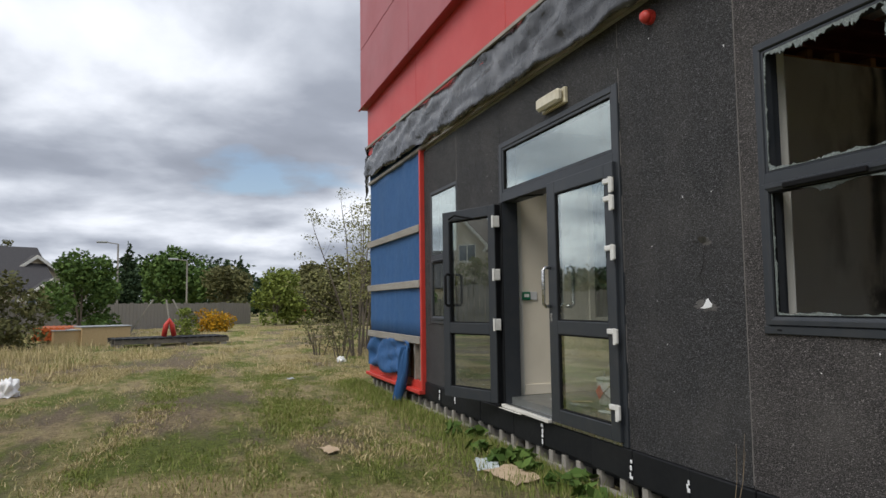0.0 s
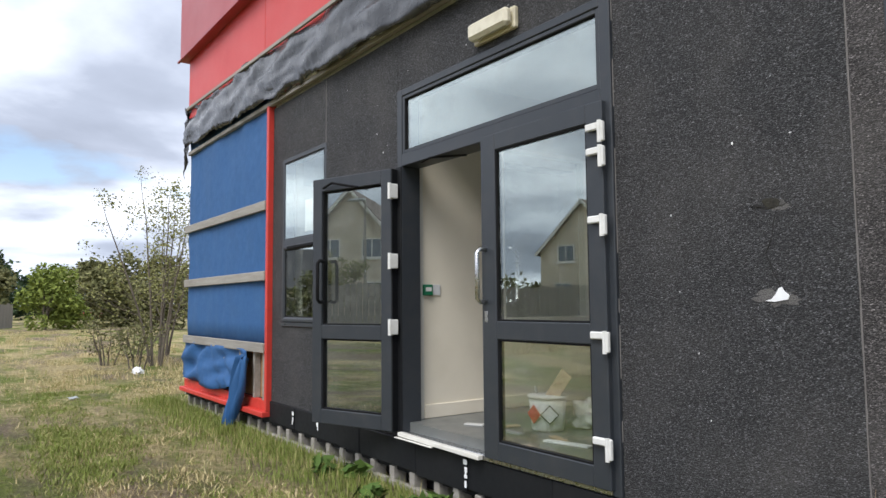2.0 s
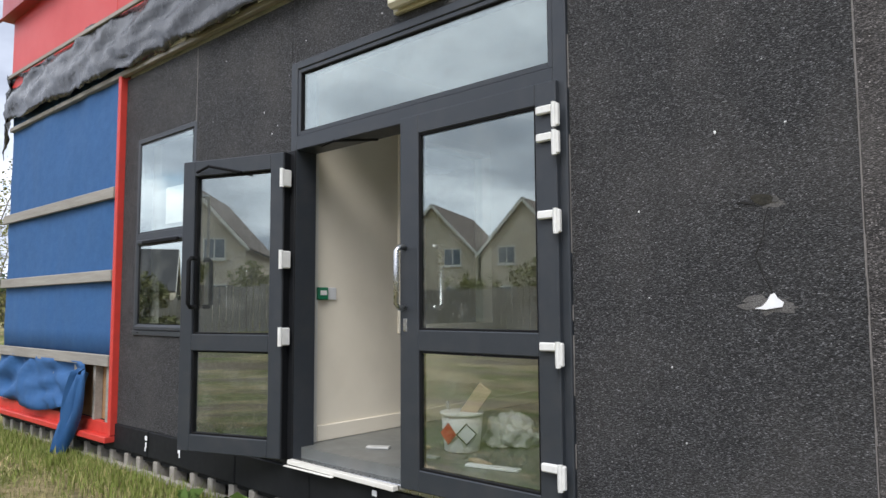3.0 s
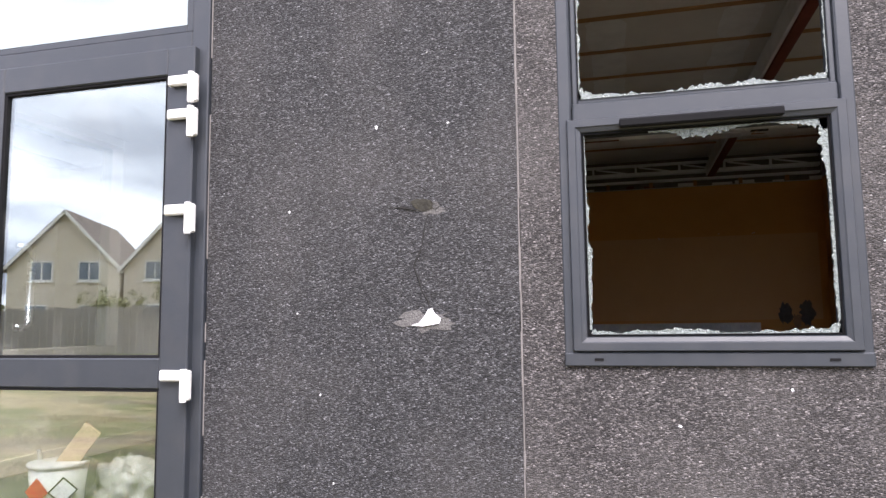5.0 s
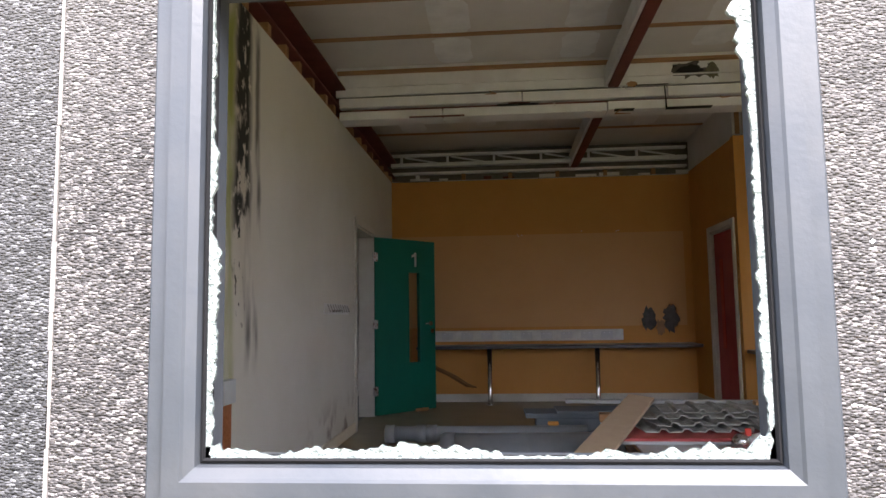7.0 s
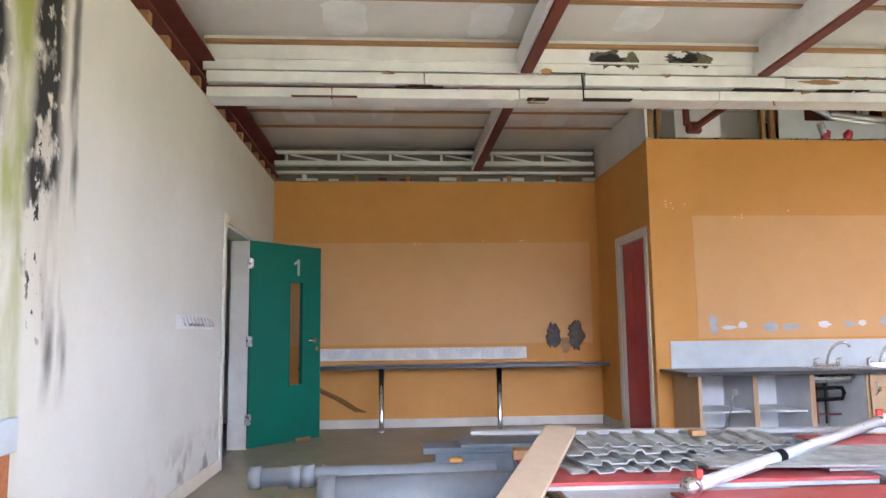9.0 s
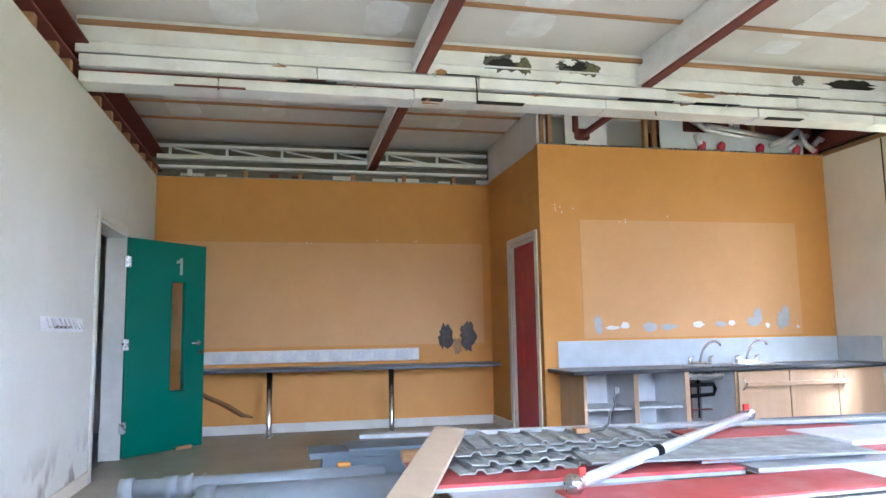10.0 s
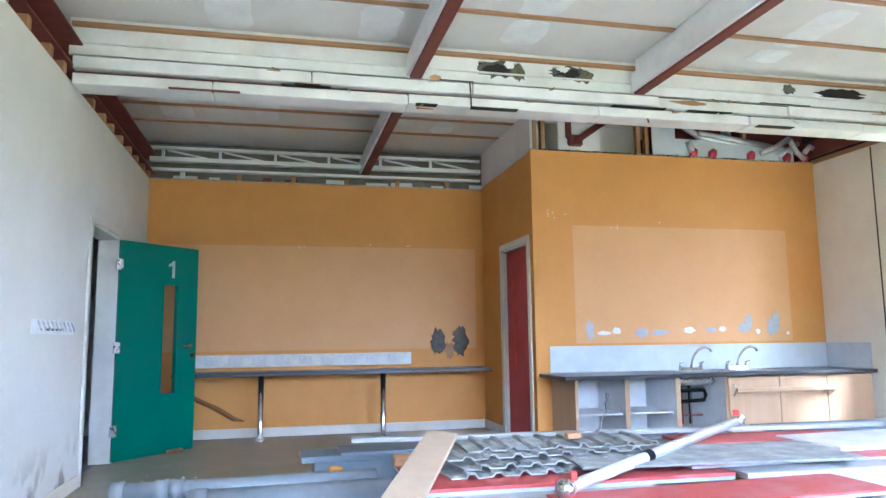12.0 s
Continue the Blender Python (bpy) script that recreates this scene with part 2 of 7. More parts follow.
CARCASS = material("white_melamine", (0.7, 0.71, 0.72), scale=5, rough=0.45, grime=0.2, grime_colour=(0.5, 0.48, 0.44))
BEECH = material("beech_laminate", (0.58, 0.40, 0.25), (0.52, 0.345, 0.205), scale=5, rough=0.5, stretch=(3, 3, 0.25), grime=0.15, grime_colour=(0.38, 0.24, 0.13))
SPLASH = material("pale_blue_splashback", (0.62, 0.68, 0.72), scale=4, rough=0.3)
CHROME = material("chrome", (0.75, 0.75, 0.76), scale=20, rough=0.12, metal=1.0, rough_var=0.05)
# dark grey that puts the shade behind the truss and under the sink into colour
VOID_GREY = material("grey_void_shade", (0.24, 0.22, 0.2), (0.15, 0.14, 0.125), scale=5, rough=0.95)
# near-black that puts the darkness of voids, holes, cracks and joints into colour
DARK = material("dark_gap_shade", (0.02, 0.019, 0.018), rough=0.95)

# ==== mesh helpers ====
def part(name, bm, mat, parent=None, label="", smooth=False):
    me = bpy.data.meshes.new(name)
    bmesh.ops.recalc_face_normals(bm, faces=bm.faces)
    bm.to_mesh(me)
    bm.free()
    for m in (mat if isinstance(mat, (list, tuple)) else [mat]):
        me.materials.append(m)
    if smooth:
        me.polygons.foreach_set("use_smooth", [True] * len(me.polygons))
    ob = new(name, me)
    ob.parent = parent
    if label:
        tagged(ob, label)
    return ob


def empty(name, label, category, x=0, y=0, z=0, rz=0, group="", kind=""):
    ob = new(name)
    ob.empty_display_size = 0.1
    ob.matrix_world = pose(x, y, z, 0, 0, rz)
    return tagged(ob, label, category, group, kind)


def add_box(bm, x0, x1, y0, y1, z0, z1, bevel=0.0, m=None):
    """A box between two corners, its edges bevelled, turned by m."""
    r = bmesh.ops.create_cube(bm, size=1)
    vs = r["verts"]
    bmesh.ops.scale(bm, vec=(x1 - x0, y1 - y0, z1 - z0), verts=vs)
    bmesh.ops.translate(bm, vec=((x0 + x1) / 2, (y0 + y1) / 2, (z0 + z1) / 2), verts=vs)
    if bevel:
        es = list({e for v in vs for e in v.link_edges})
        r = bmesh.ops.bevel(bm, geom=es, offset=bevel, segments=1, affect="EDGES", profile=0.5)
        vs = list({v for f in r["faces"] for v in f.verts} | {v for v in vs if v.is_valid})
    if m is not None:
        bmesh.ops.transform(bm, matrix=m, verts=vs)
    return bm


def box(x0, x1, y0, y1, z0, z1, bevel=0.0, m=None):
    return add_box(bmesh.new(), x0, x1, y0, y1, z0, z1, bevel, m)


def add_tube(bm, points, r, seg=10, cap=True):
    """A round bar along points; r may be a list of radii."""
    pts = [Vector(p) for p in points]
    rings, side = [], None
    for i, p in enumerate(pts):
        d = (pts[min(i + 1, len(pts) - 1)] - pts[max(i - 1, 0)]).normalized()
        if side is None:
            side = d.cross(Vector((0, 0, 1)) if abs(d.z) < 0.9 else Vector((1, 0, 0))).normalized()
        side = (side - d * side.dot(d)).normalized()
        up = d.cross(side)
        rr = r[i] if isinstance(r, (list, tuple)) else r
        rings.append([bm.verts.new(p + (side * math.cos(2 * math.pi * k / seg) + up * math.sin(2 * math.pi * k / seg)) * rr) for k in range(seg)])
    for a, b in zip(rings, rings[1:]):
        for k in range(seg):
            bm.faces.new((a[k], a[(k + 1) % seg], b[(k + 1) % seg], b[k]))
    if cap:
        bm.faces.new(rings[0][::-1]); bm.faces.new(rings[-1])
    return bm


def tube(points, r, seg=10, cap=True):
    return add_tube(bmesh.new(), points, r, seg, cap)


def slab(u0, u1, v0, v1, thick, openings, m):
    """A wall u along, v up, with openings (u0, u1, v0, v1) cut through it and its thickness along +w; m maps u, v, w to the world."""
    us = sorted({u0, u1, *[min(max(o[i], u0), u1) for o in openings for i in (0, 1)]})
    vs = sorted({v0, v1, *[min(max(o[i], v0), v1) for o in openings for i in (2, 3)]})
    bm = bmesh.new()
    grid = {}
    def vert(u, v, w):
        k = (u, v, w)
        if k not in grid:
            grid[k] = bm.verts.new((u, v, w))
        return grid[k]
    cells = set()
    for i in range(len(us) - 1):
        for j in range(len(vs) - 1):
            cu, cv = (us[i] + us[i + 1]) / 2, (vs[j] + vs[j + 1]) / 2
            if not any(o[0] < cu < o[1] and o[2] < cv < o[3] for o in openings):
                cells.add((i, j))
    for i, j in cells:
        a, b, c, d = us[i], us[i + 1], vs[j], vs[j + 1]
        bm.faces.new([vert(a, c, 0), vert(b, c, 0), vert(b, d, 0), vert(a, d, 0)])
        bm.faces.new([vert(a, d, thick), vert(b, d, thick), vert(b, c, thick), vert(a, c, thick)])
        for (di, dj), (p, q) in {(-1, 0): ((a, c), (a, d)), (1, 0): ((b, d), (b, c)), (0, -1): ((b, c), (a, c)), (0, 1): ((a, d), (b, d))}.items():
            if (i + di, j + dj) not in cells:
                bm.faces.new([vert(*p, 0), vert(*q, 0), vert(*q, thick), vert(*p, thick)])
    bmesh.ops.transform(bm, matrix=m, verts=bm.verts)
    return bm


def along_x(y):
    """u = x, v = z, w = +y, starting at y."""
    return Matrix(((1, 0, 0, 0), (0, 0, 1, y), (0, 1, 0, 0), (0, 0, 0, 1)))


def along_y(x):
    """u = y, v = z, w = +x, starting at x."""
    return Matrix(((0, 0, 1, x), (1, 0, 0, 0), (0, 1, 0, 0), (0, 0, 0, 1)))


def profile_ring(u0, u1, v0, v1, profile, m):
    """A mitred frame: a closed profile of (inset, depth) swept round a rectangle."""
    bm = bmesh.new()
    loops = []
    for s, w in profile:
        loops.append([bm.verts.new((a, b, w)) for a, b in ((u0 + s, v0 + s), (u1 - s, v0 + s), (u1 - s, v1 - s), (u0 + s, v1 - s))])
    for a, b in zip(loops, loops[1:] + loops[:1]):
        for k in range(4):
            bm.faces.new((a[k], a[(k + 1) % 4], b[(k + 1) % 4], b[k]))
    bmesh.ops.transform(bm, matrix=m, verts=bm.verts)
    return bm


def frame_ring(bm, u0, u1, v0, v1, width, w0, w1, m, bevel=0.004, inner=None):
    """Four mitre-free bars round an opening."""
    for a, b, c, d in ((u0, u0 + width, v0, v1), (u1 - width, u1, v0, v1), (u0 + width, u1 - width, v0, v0 + width), (u0 + width, u1 - width, v1 - width, v1)):
        add_box(bm, a, b, c, d, w0, w1, bevel, m)
    return bm

# ==== the setting ====
DOOR = (-2.235, 0.05, -0.12, 2.71)        # entrance opening in the front wall
WIN = (1.46, 2.415, 0.80, 2.50)           # broken window
SIDE = (-4.66, -3.585, 0.72, 2.55)        # side window
WIN_FAR = (3.87, 5.75, 0.70, 2.55)         # unseen window further along the same front, added to bring daylight inside
OPENINGS = [DOOR, WIN, SIDE, WIN_FAR]
LEFT, RIGHT, BACK, STEP_X, STEP_Y, TOP, CEIL = 0.53, 7.72, 8.23, 4.41, 6.45, 2.89, 3.36


def stained_wall_material(name):
    """Off-white paint with a green algae streak, black mould beside it, grey run marks and scuffs low down."""
    m = material(name, (0.74, 0.74, 0.69), (0.70, 0.69, 0.63), scale=2.0, rough=0.85, bump=0.08, bump_scale=100, grime=0.18, grime_scale=1.1, grime_colour=(0.45, 0.42, 0.35))
    n, l = m.node_tree.nodes, m.node_tree.links
    p = n["Principled BSDF"]
    base = p.inputs["Base Color"].links[0].from_socket
    co = n.new("ShaderNodeTexCoord")
    sep = n.new("ShaderNodeSeparateXYZ")
    l.new(co.outputs["Object"], sep.inputs[0])

    def math_node(op, a, b=None, c=None):
        k = n.new("ShaderNodeMath")
        k.operation = op
        for i, v in enumerate((a, b, c)):
            if v is None:
                continue
            if isinstance(v, (int, float)):
                k.inputs[i].default_value = v
            else:
                l.new(v, k.inputs[i])
        return k.outputs[0]

    def noise_at(scale, stretch, detail=6):
        mp = n.new("ShaderNodeMapping")
        mp.inputs["Scale"].default_value = stretch
        l.new(co.outputs["Object"], mp.inputs[0])
        z = n.new("ShaderNodeTexNoise")
        z.inputs["Scale"].default_value, z.inputs["Detail"].default_value = scale, detail
        l.new(mp.outputs[0], z.inputs["Vector"])
        return z.outputs["Fac"]

    def ramp(v, a, b, to=1.0):
        r = n.new("ShaderNodeMapRange")
        r.inputs["From Min"].default_value, r.inputs["From Max"].default_value, r.inputs["To Max"].default_value = a, b, to
        l.new(v, r.inputs["Value"])
        return r.outputs[0]

    def layer(under, colour, fac):
        k = n.new("ShaderNodeMix"); k.data_type = "RGBA"
        k.inputs[7].default_value = rgb(colour)
        l.new(fac, k.inputs[0]); l.new(under, k.inputs[6])
        return k.outputs[2]

    y, z = sep.outputs[1], sep.outputs[2]
    wob = math_node("MULTIPLY", math_node("SUBTRACT", noise_at(2.0, (1, 1, 1)), 0.5), 0.22)
    yy = math_node("ADD", y, wob)

    def band(centre, half, soft):
        return ramp(math_node("ABSOLUTE", math_node("SUBTRACT", yy, centre)), half + soft, half)

    def mul(*k):
        out = k[0]
        for v in k[1:]:
            out = math_node("MULTIPLY", out, v)
        return out

    # warm damp ground round the leak
    warm = mul(ramp(noise_at(1.6, (1, 1, 0.4)), 0.36, 0.62, 0.6), band(2.45, 0.35, 0.45), ramp(z, 0.7, 1.2))
    col = layer(base, (0.50, 0.42, 0.30), warm)
    # soft grey bloom and thin runs
    bloom = mul(ramp(noise_at(3.2, (1, 1, 0.45)), 0.45, 0.66, 0.7), band(1.95, 0.22, 0.3), ramp(z, 0.8, 1.3))
    col = layer(col, (0.13, 0.125, 0.115), bloom)
    for centre, half, top_, seed_ in ((2.09, 0.022, 3.0, 5.0), (2.14, 0.012, 3.0, 8.0), (2.27, 0.016, 3.0, 6.0), (3.05, 0.016, 3.0, 7.0), (2.9, 0.02, 1.7, 5.5)):
        run = mul(band(centre, half, 0.05), ramp(noise_at(seed_, (1, 1, 0.22)), 0.40, 0.58, 0.85), ramp(z, 0.76, 1.0), ramp(z, top_ + 0.2, top_))
        col = layer(col, (0.085, 0.08, 0.075), run)
    foot = mul(ramp(noise_at(7, (1, 1, 0.8)), 0.44, 0.56, 0.8), band(2.1, 0.1, 0.1), ramp(math_node("ABSOLUTE", math_node("SUBTRACT", z, 0.97)), 0.22, 0.05))
    col = layer(col, (0.08, 0.075, 0.07), foot)
    # black mould beside the algae
    mould_noise = noise_at(15, (1, 1, 0.7), 8)
    clump = noise_at(5, (1, 1, 0.7))
    for centre, half, z0 in ((2.37, 0.07, 1.75), (2.80, 0.075, 1.7)):
        edge = math_node("ADD", z, math_node("MULTIPLY", math_node("SUBTRACT", clump, 0.5), 2.2))
        mould = mul(ramp(mould_noise, 0.36, 0.45), ramp(clump, 0.27, 0.37), band(centre, half, 0.09), ramp(edge, z0 - 0.1, z0 + 0.1))
        col = layer(col, (0.022, 0.023, 0.02), mould)
    specks = mul(ramp(noise_at(24, (1, 1, 0.8)), 0.60, 0.63), band(2.78, 0.05, 0.04), ramp(z, 1.0, 1.15))
    col = layer(col, (0.03, 0.028, 0.025), specks)
    # the green streak, fading to yellow-green near the floor
    algae = mul(band(2.60, 0.05, 0.05), ramp(noise_at(9, (1, 1, 0.3)), 0.25, 0.6), ramp(z, 0.2, 1.9, 0.95))
    col = layer(col, (0.31, 0.35, 0.075), algae)
    tail_ = mul(band(2.66, 0.03, 0.05), ramp(noise_at(9, (1, 1, 0.3)), 0.4, 0.6, 0.6), ramp(z, 1.1, 0.7))
    col = layer(col, (0.42, 0.44, 0.16), tail_)
    low = math_node("MULTIPLY", ramp(noise_at(5, (1, 1, 1)), 0.5, 0.62, 0.75), math_node("MULTIPLY", ramp(z, 0.45, 0.08), ramp(y, 3.9, 4.8)))
    col = layer(col, (0.16, 0.11, 0.08), low)
    l.new(col, p.inputs["Base Color"])
    return m


wall_front = part("wall_front", slab(-4.96, 8.0, -0.10, 3.38, 0.2, OPENINGS, along_x(0.035)), WHITE_WALL)
tagged(wall_front, "front wall clad in dark stone-chip panels", "wall", kind="structure")
JOINTS = [-4.95, -3.60, -2.25, 0.05, 1.31, 2.57, 3.83, 5.09, 6.35, 8.0]
for a, b in zip(JOINTS, JOINTS[1:]):
    # panels right of x = 1 take the lightened copy, as if better lit
    part("panel", slab(a + 0.004, b - 0.004, -0.12, 3.2, 0.033, OPENINGS, along_x(0)), CHIP_WARM if a > 1.0 else CHIP, wall_front)
for a in JOINTS[1:-1]:
    # gun-applied sealant: the bead wanders and is missing in places
    z = 2.53 if a == -3.60 else 2.74 if a == -2.25 else -0.1
    while z < 3.17:
        e = min(z + random.uniform(0.05, 0.3), 3.19)
        w = random.uniform(0.0022, 0.0045)
        d = random.uniform(-0.0012, 0.0012)
        if random.random() < (1.0 if a > 0.1 else 0.6):
            part("sealant_joint", box(a - w + d, a + w + d, -0.002, 0.02, z, e, 0.001), SEALANT, wall_front)
        z = e

floor = part("floor", box(LEFT - 0.11, RIGHT, 0.24, BACK, -0.12, 0), FLOOR)
tagged(floor, "worn tan vinyl floor with dust and stains", "floor", kind="structure")
lobby_floor = part("lobby_floor", box(-8.0, LEFT - 0.11, 0.05, 9.0, -0.12, -0.003), LOBBY_FLOOR)
tagged(lobby_floor, "dusty grey vinyl lobby floor", "floor", kind="structure")

DOOR1 = (5.87, 6.89, -0.2, 2.03)
wall_left = part("wall_left", slab(0.236, BACK + 0.2, 0, TOP, 0.17, [DOOR1], along_y(LEFT - 0.17)), stained_wall_material("damp_stained_wall_paint"))
tagged(wall_left, "off-white painted wall with green algae and black mould", "wall", kind="structure")
wall_back = part("wall_back", box(LEFT, STEP_X, BACK, BACK + 0.15, 0, TOP), ORANGE)
tagged(wall_back, "orange painted back wall with a paler lower field", "wall", kind="structure")
part("faded_field", box(LEFT + 0.001, STEP_X - 0.1, BACK - 0.004, BACK + 0.05, 0.95, 2.15), ORANGE_PALE, wall_back, "paler orange paint field")
RED_OPEN = (6.60, 7.42, -0.2, 2.03)
wall_step = part("wall_step", slab(STEP_Y + 0.1, BACK, 0, TOP + 0.03, 0.1, [RED_OPEN], along_y(STEP_X)), ORANGE)
tagged(wall_step, "orange painted return wall with a doorway", "wall", kind="structure")
wall_sink = part("wall_sink", box(STEP_X, RIGHT, STEP_Y, STEP_Y + 0.1, 0, TOP + 0.05), ORANGE)
tagged(wall_sink, "orange painted wall behind the sinks", "wall", kind="structure")
part("faded_field", box(4.83, 7.30, STEP_Y - 0.004, STEP_Y + 0.05, 1.0, 2.18), ORANGE_PALE, wall_sink, "paler orange field left by a removed board")
WIN_R = (4.88, 5.27, 0.95, 2.75)
wall_right = part("wall_right", slab(0.236, STEP_Y + 2, 0, 2.93, 0.2, [WIN_R], along_y(RIGHT)), CREAM)
tagged(wall_right, "cream painted wall with a window", "wall", kind="structure")
part("panel_joint", box(RIGHT - 0.003, RIGHT + 0.01, 5.655, 5.67, 0, 2.92), DARK, wall_right, "dark open joint between wall boards")
ceiling = part("ceiling", box(LEFT - 0.17, RIGHT + 0.2, 0.036, BACK + 0.5, CEIL, CEIL + 0.08), PLASTERBOARD)
tagged(ceiling, "stripped grey plasterboard ceiling", "ceiling", kind="structure")
# added sheets close the ceiling void; their dark colour stands in for its shade
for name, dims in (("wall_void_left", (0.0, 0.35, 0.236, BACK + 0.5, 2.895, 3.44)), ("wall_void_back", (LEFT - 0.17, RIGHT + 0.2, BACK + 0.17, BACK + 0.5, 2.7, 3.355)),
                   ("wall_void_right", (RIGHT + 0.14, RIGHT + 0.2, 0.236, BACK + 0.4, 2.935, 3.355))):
    tagged(part(name, box(*dims), VOID_GREY if name == "wall_void_back" else DARK), "dark sheet added to close and shade the ceiling void", "wall", kind="structure")
lobby_wall = part("lobby_wall_west", slab(0.236, 4.6, 0, 2.9, 0.16, [(1.12, 2.3, 0.8, 2.4)], along_y(-2.40)), CREAM)
tagged(lobby_wall, "cream lobby wall with an inner window", "wall", kind="structure")
lobby_back = part("lobby_wall_north", box(-8.0, LEFT - 0.11, 4.6, 4.75, 0, 2.9), CREAM)
tagged(lobby_back, "cream lobby back wall", "wall", kind="structure")
lobby_ceiling = part("lobby_ceiling", box(-8.0, 0.0, 0.236, 9.0, 2.9, 3.0), PLASTERBOARD)
tagged(lobby_ceiling, "plain lobby ceiling", "ceiling", kind="structure")
for name, dims in (("wall_west", (-8.2, -8.0, 0.04, 9.2, -0.4, 7.0)), ("wall_north", (-8.0, 8.2, 9.0, 9.2, -0.4, 7.0)), ("wall_east", (8.0, 8.2, 0.04, 9.0, 2.9, 7.0)),
                   ("wall_store", (4.52, 4.6, 6.56, 8.65, 0, 2.9)), ("wall_store_back", (4.6, 8.0, 8.3, 8.4, 0, 2.9)), ("wall_upper", (-8.0, 8.0, 0.05, 0.2, 3.44, 7.0))):
    tagged(part(name, box(*dims), WHITE_WALL), "plain outer wall", "wall", kind="structure")
roof = part("roof", box(-8.3, 8.3, -0.1, 9.3, 7.0, 7.15), RED_CLAD_DARK)
tagged(roof, "flat roof", "roof", kind="structure")
part("faded_field", box(-8.0, -4.96, 0.05, 0.2, -0.3, 3.44), TIMBER, bpy.data.objects["wall_upper"], "timber sheathing board")

# ==== the front of the building ====
# red cladding, upper storey
cladding = empty("cladding", "red metal cladding panels over the ground floor", "cladding", kind="structure")
CLAD_X = [-8.33, -5.1, -1.9, 1.3, 4.5, 8.1]
for a, b in zip(CLAD_X, CLAD_X[1:]):
    part("panel", box(a + 0.006 + (0.12 if a < -8 else 0), b - 0.006, -0.06, 0.04, 3.72, 4.74, 0.006), RED_CLAD, cladding)
    part("panel", box(a + 0.006, b - 0.006, -0.17, 0.04, 4.70, 5.86, 0.006), RED_CLAD_DARK, cladding, "weathered darker red panel")
    part("panel", box(a + 0.006, b - 0.006, -0.17, 0.04, 5.87, 7.0, 0.006), RED_CLAD_DARK, cladding, "weathered darker red panel")
part("drip_flashing", box(-8.36, 8.1, -0.21, -0.172, 4.685, 4.705, 0.004), RED_CLAD_DARK, cladding)


def wavy_sheet(x0, x1, nx, profile, wave, mat, name, parent=None, label=""):
    """A hanging sheet: profile(x, s) gives y, z at s from 0 to 1 down it; wave adds folds along y."""
    bm = bmesh.new()
    ns = 10
    rows = []
    for i in range(nx + 1):
        x = x0 + (x1 - x0) * i / nx
        col = []
        for j in range(ns + 1):
            s = j / ns
            y, z = profile(x, s)
            q = (0.5 - abs(noise.noise(Vector((x * wave[0] + s * wave[1] * 0.6, s * wave[1], 3.7)))) * 2) * wave[2] + (0.5 - abs(noise.noise(Vector((x * wave[0] * 2.3 - s * wave[1], s * wave[1] * 0.7, 9.1)))) * 2) * wave[2] * 0.5
            col.append(bm.verts.new((x, y - q, z)))
        rows.append(col)
    for a, b in zip(rows, rows[1:]):
        for j in range(ns):
            bm.faces.new((a[j], b[j], b[j + 1], a[j + 1]))
    ob = part(name, bm, mat, parent, label, smooth=True)
    sol = ob.modifiers.new("thickness", "SOLIDIFY")
    sol.thickness = 0.004
    return ob


def strip_profile(x, s):
    top = 3.93 + 0.03 * math.sin(x * 1.9) + 0.02 * math.sin(x * 5.3) - 0.035 * (x + 8) * 0.5
    low = 3.34 - 0.02 * (x + 8) + 0.012 * math.sin(x * 4.4) + 0.03 * noise.noise(Vector((x * 3.1, 0, 0))) + 0.02 * noise.noise(Vector((x * 11, 4, 0)))
    return -0.075 - 0.02 * math.sin(math.pi * s) - 0.02 * s, top + (low - top) * s


membrane = wavy_sheet(-8.25, 8.0, 560, strip_profile, (1.0, 2.4, 0.05), MEMBRANE, "plastic_membrane")
tagged(membrane, "torn black plastic sheet strip hanging under red cladding", "membrane")
top_batten = part("top_batten", box(-8.2, 8.0, -0.112, -0.085, -0.022, 0.022, 0.004, Matrix.Translation((0, 0, 3.785)) @ Matrix.Rotation(0.0175, 4, "Y")), BATTEN)
tagged(top_batten, "weathered timber batten nailed over the black sheet", "batten")
corner_flap = wavy_sheet(-8.55, -8.15, 14, lambda x, s: (-0.1 - 0.25 * (x + 8.15), 3.95 - (0.6 + 0.2 * (-8.15 - x) / 0.4) * s - 0.6 * (-8.15 - x)), (4, 3, 0.06), MEMBRANE, "membrane_flap")
tagged(corner_flap, "loose flap of black plastic sheet at the corner", "membrane")
edge_rail = part("edge_rail", box(-8.2, 8.0, -0.06, -0.003, 0, 0.055, 0.006, Matrix.Translation((0, 0, 3.225))), BATTEN)
tagged(edge_rail, "pale weathered edge rail above the dark panels", "rail", kind="structure")
for i in range(24):
    a = -4.6 + i * 0.52 + random.uniform(-0.1, 0.1)
    part("paint_flake", box(a, a + random.uniform(0.1, 0.42), -0.066, -0.058, 3.27 + random.uniform(0, 0.02), 3.285 + random.uniform(0.005, 0.03), 0.002), PLASTER, edge_rail)

# blue wrapped bay with battens
blue = wavy_sheet(-8.2, -5.03, 60, lambda x, s: (-0.012, 3.42 - 2.98 * s), (1.3, 5, 0.022), TARP, "blue_membrane")
tagged(blue, "blue breather membrane wrapped over the wall", "membrane")
for z in (2.09, 1.28, 0.46):
    b = part("batten", box(-8.24, -5.03, -0.075, -0.036, z - 0.055, z + 0.055, 0.006), BATTEN)
    tagged(b, "weathered grey timber batten over blue membrane", "batten", "battens on the blue wall")
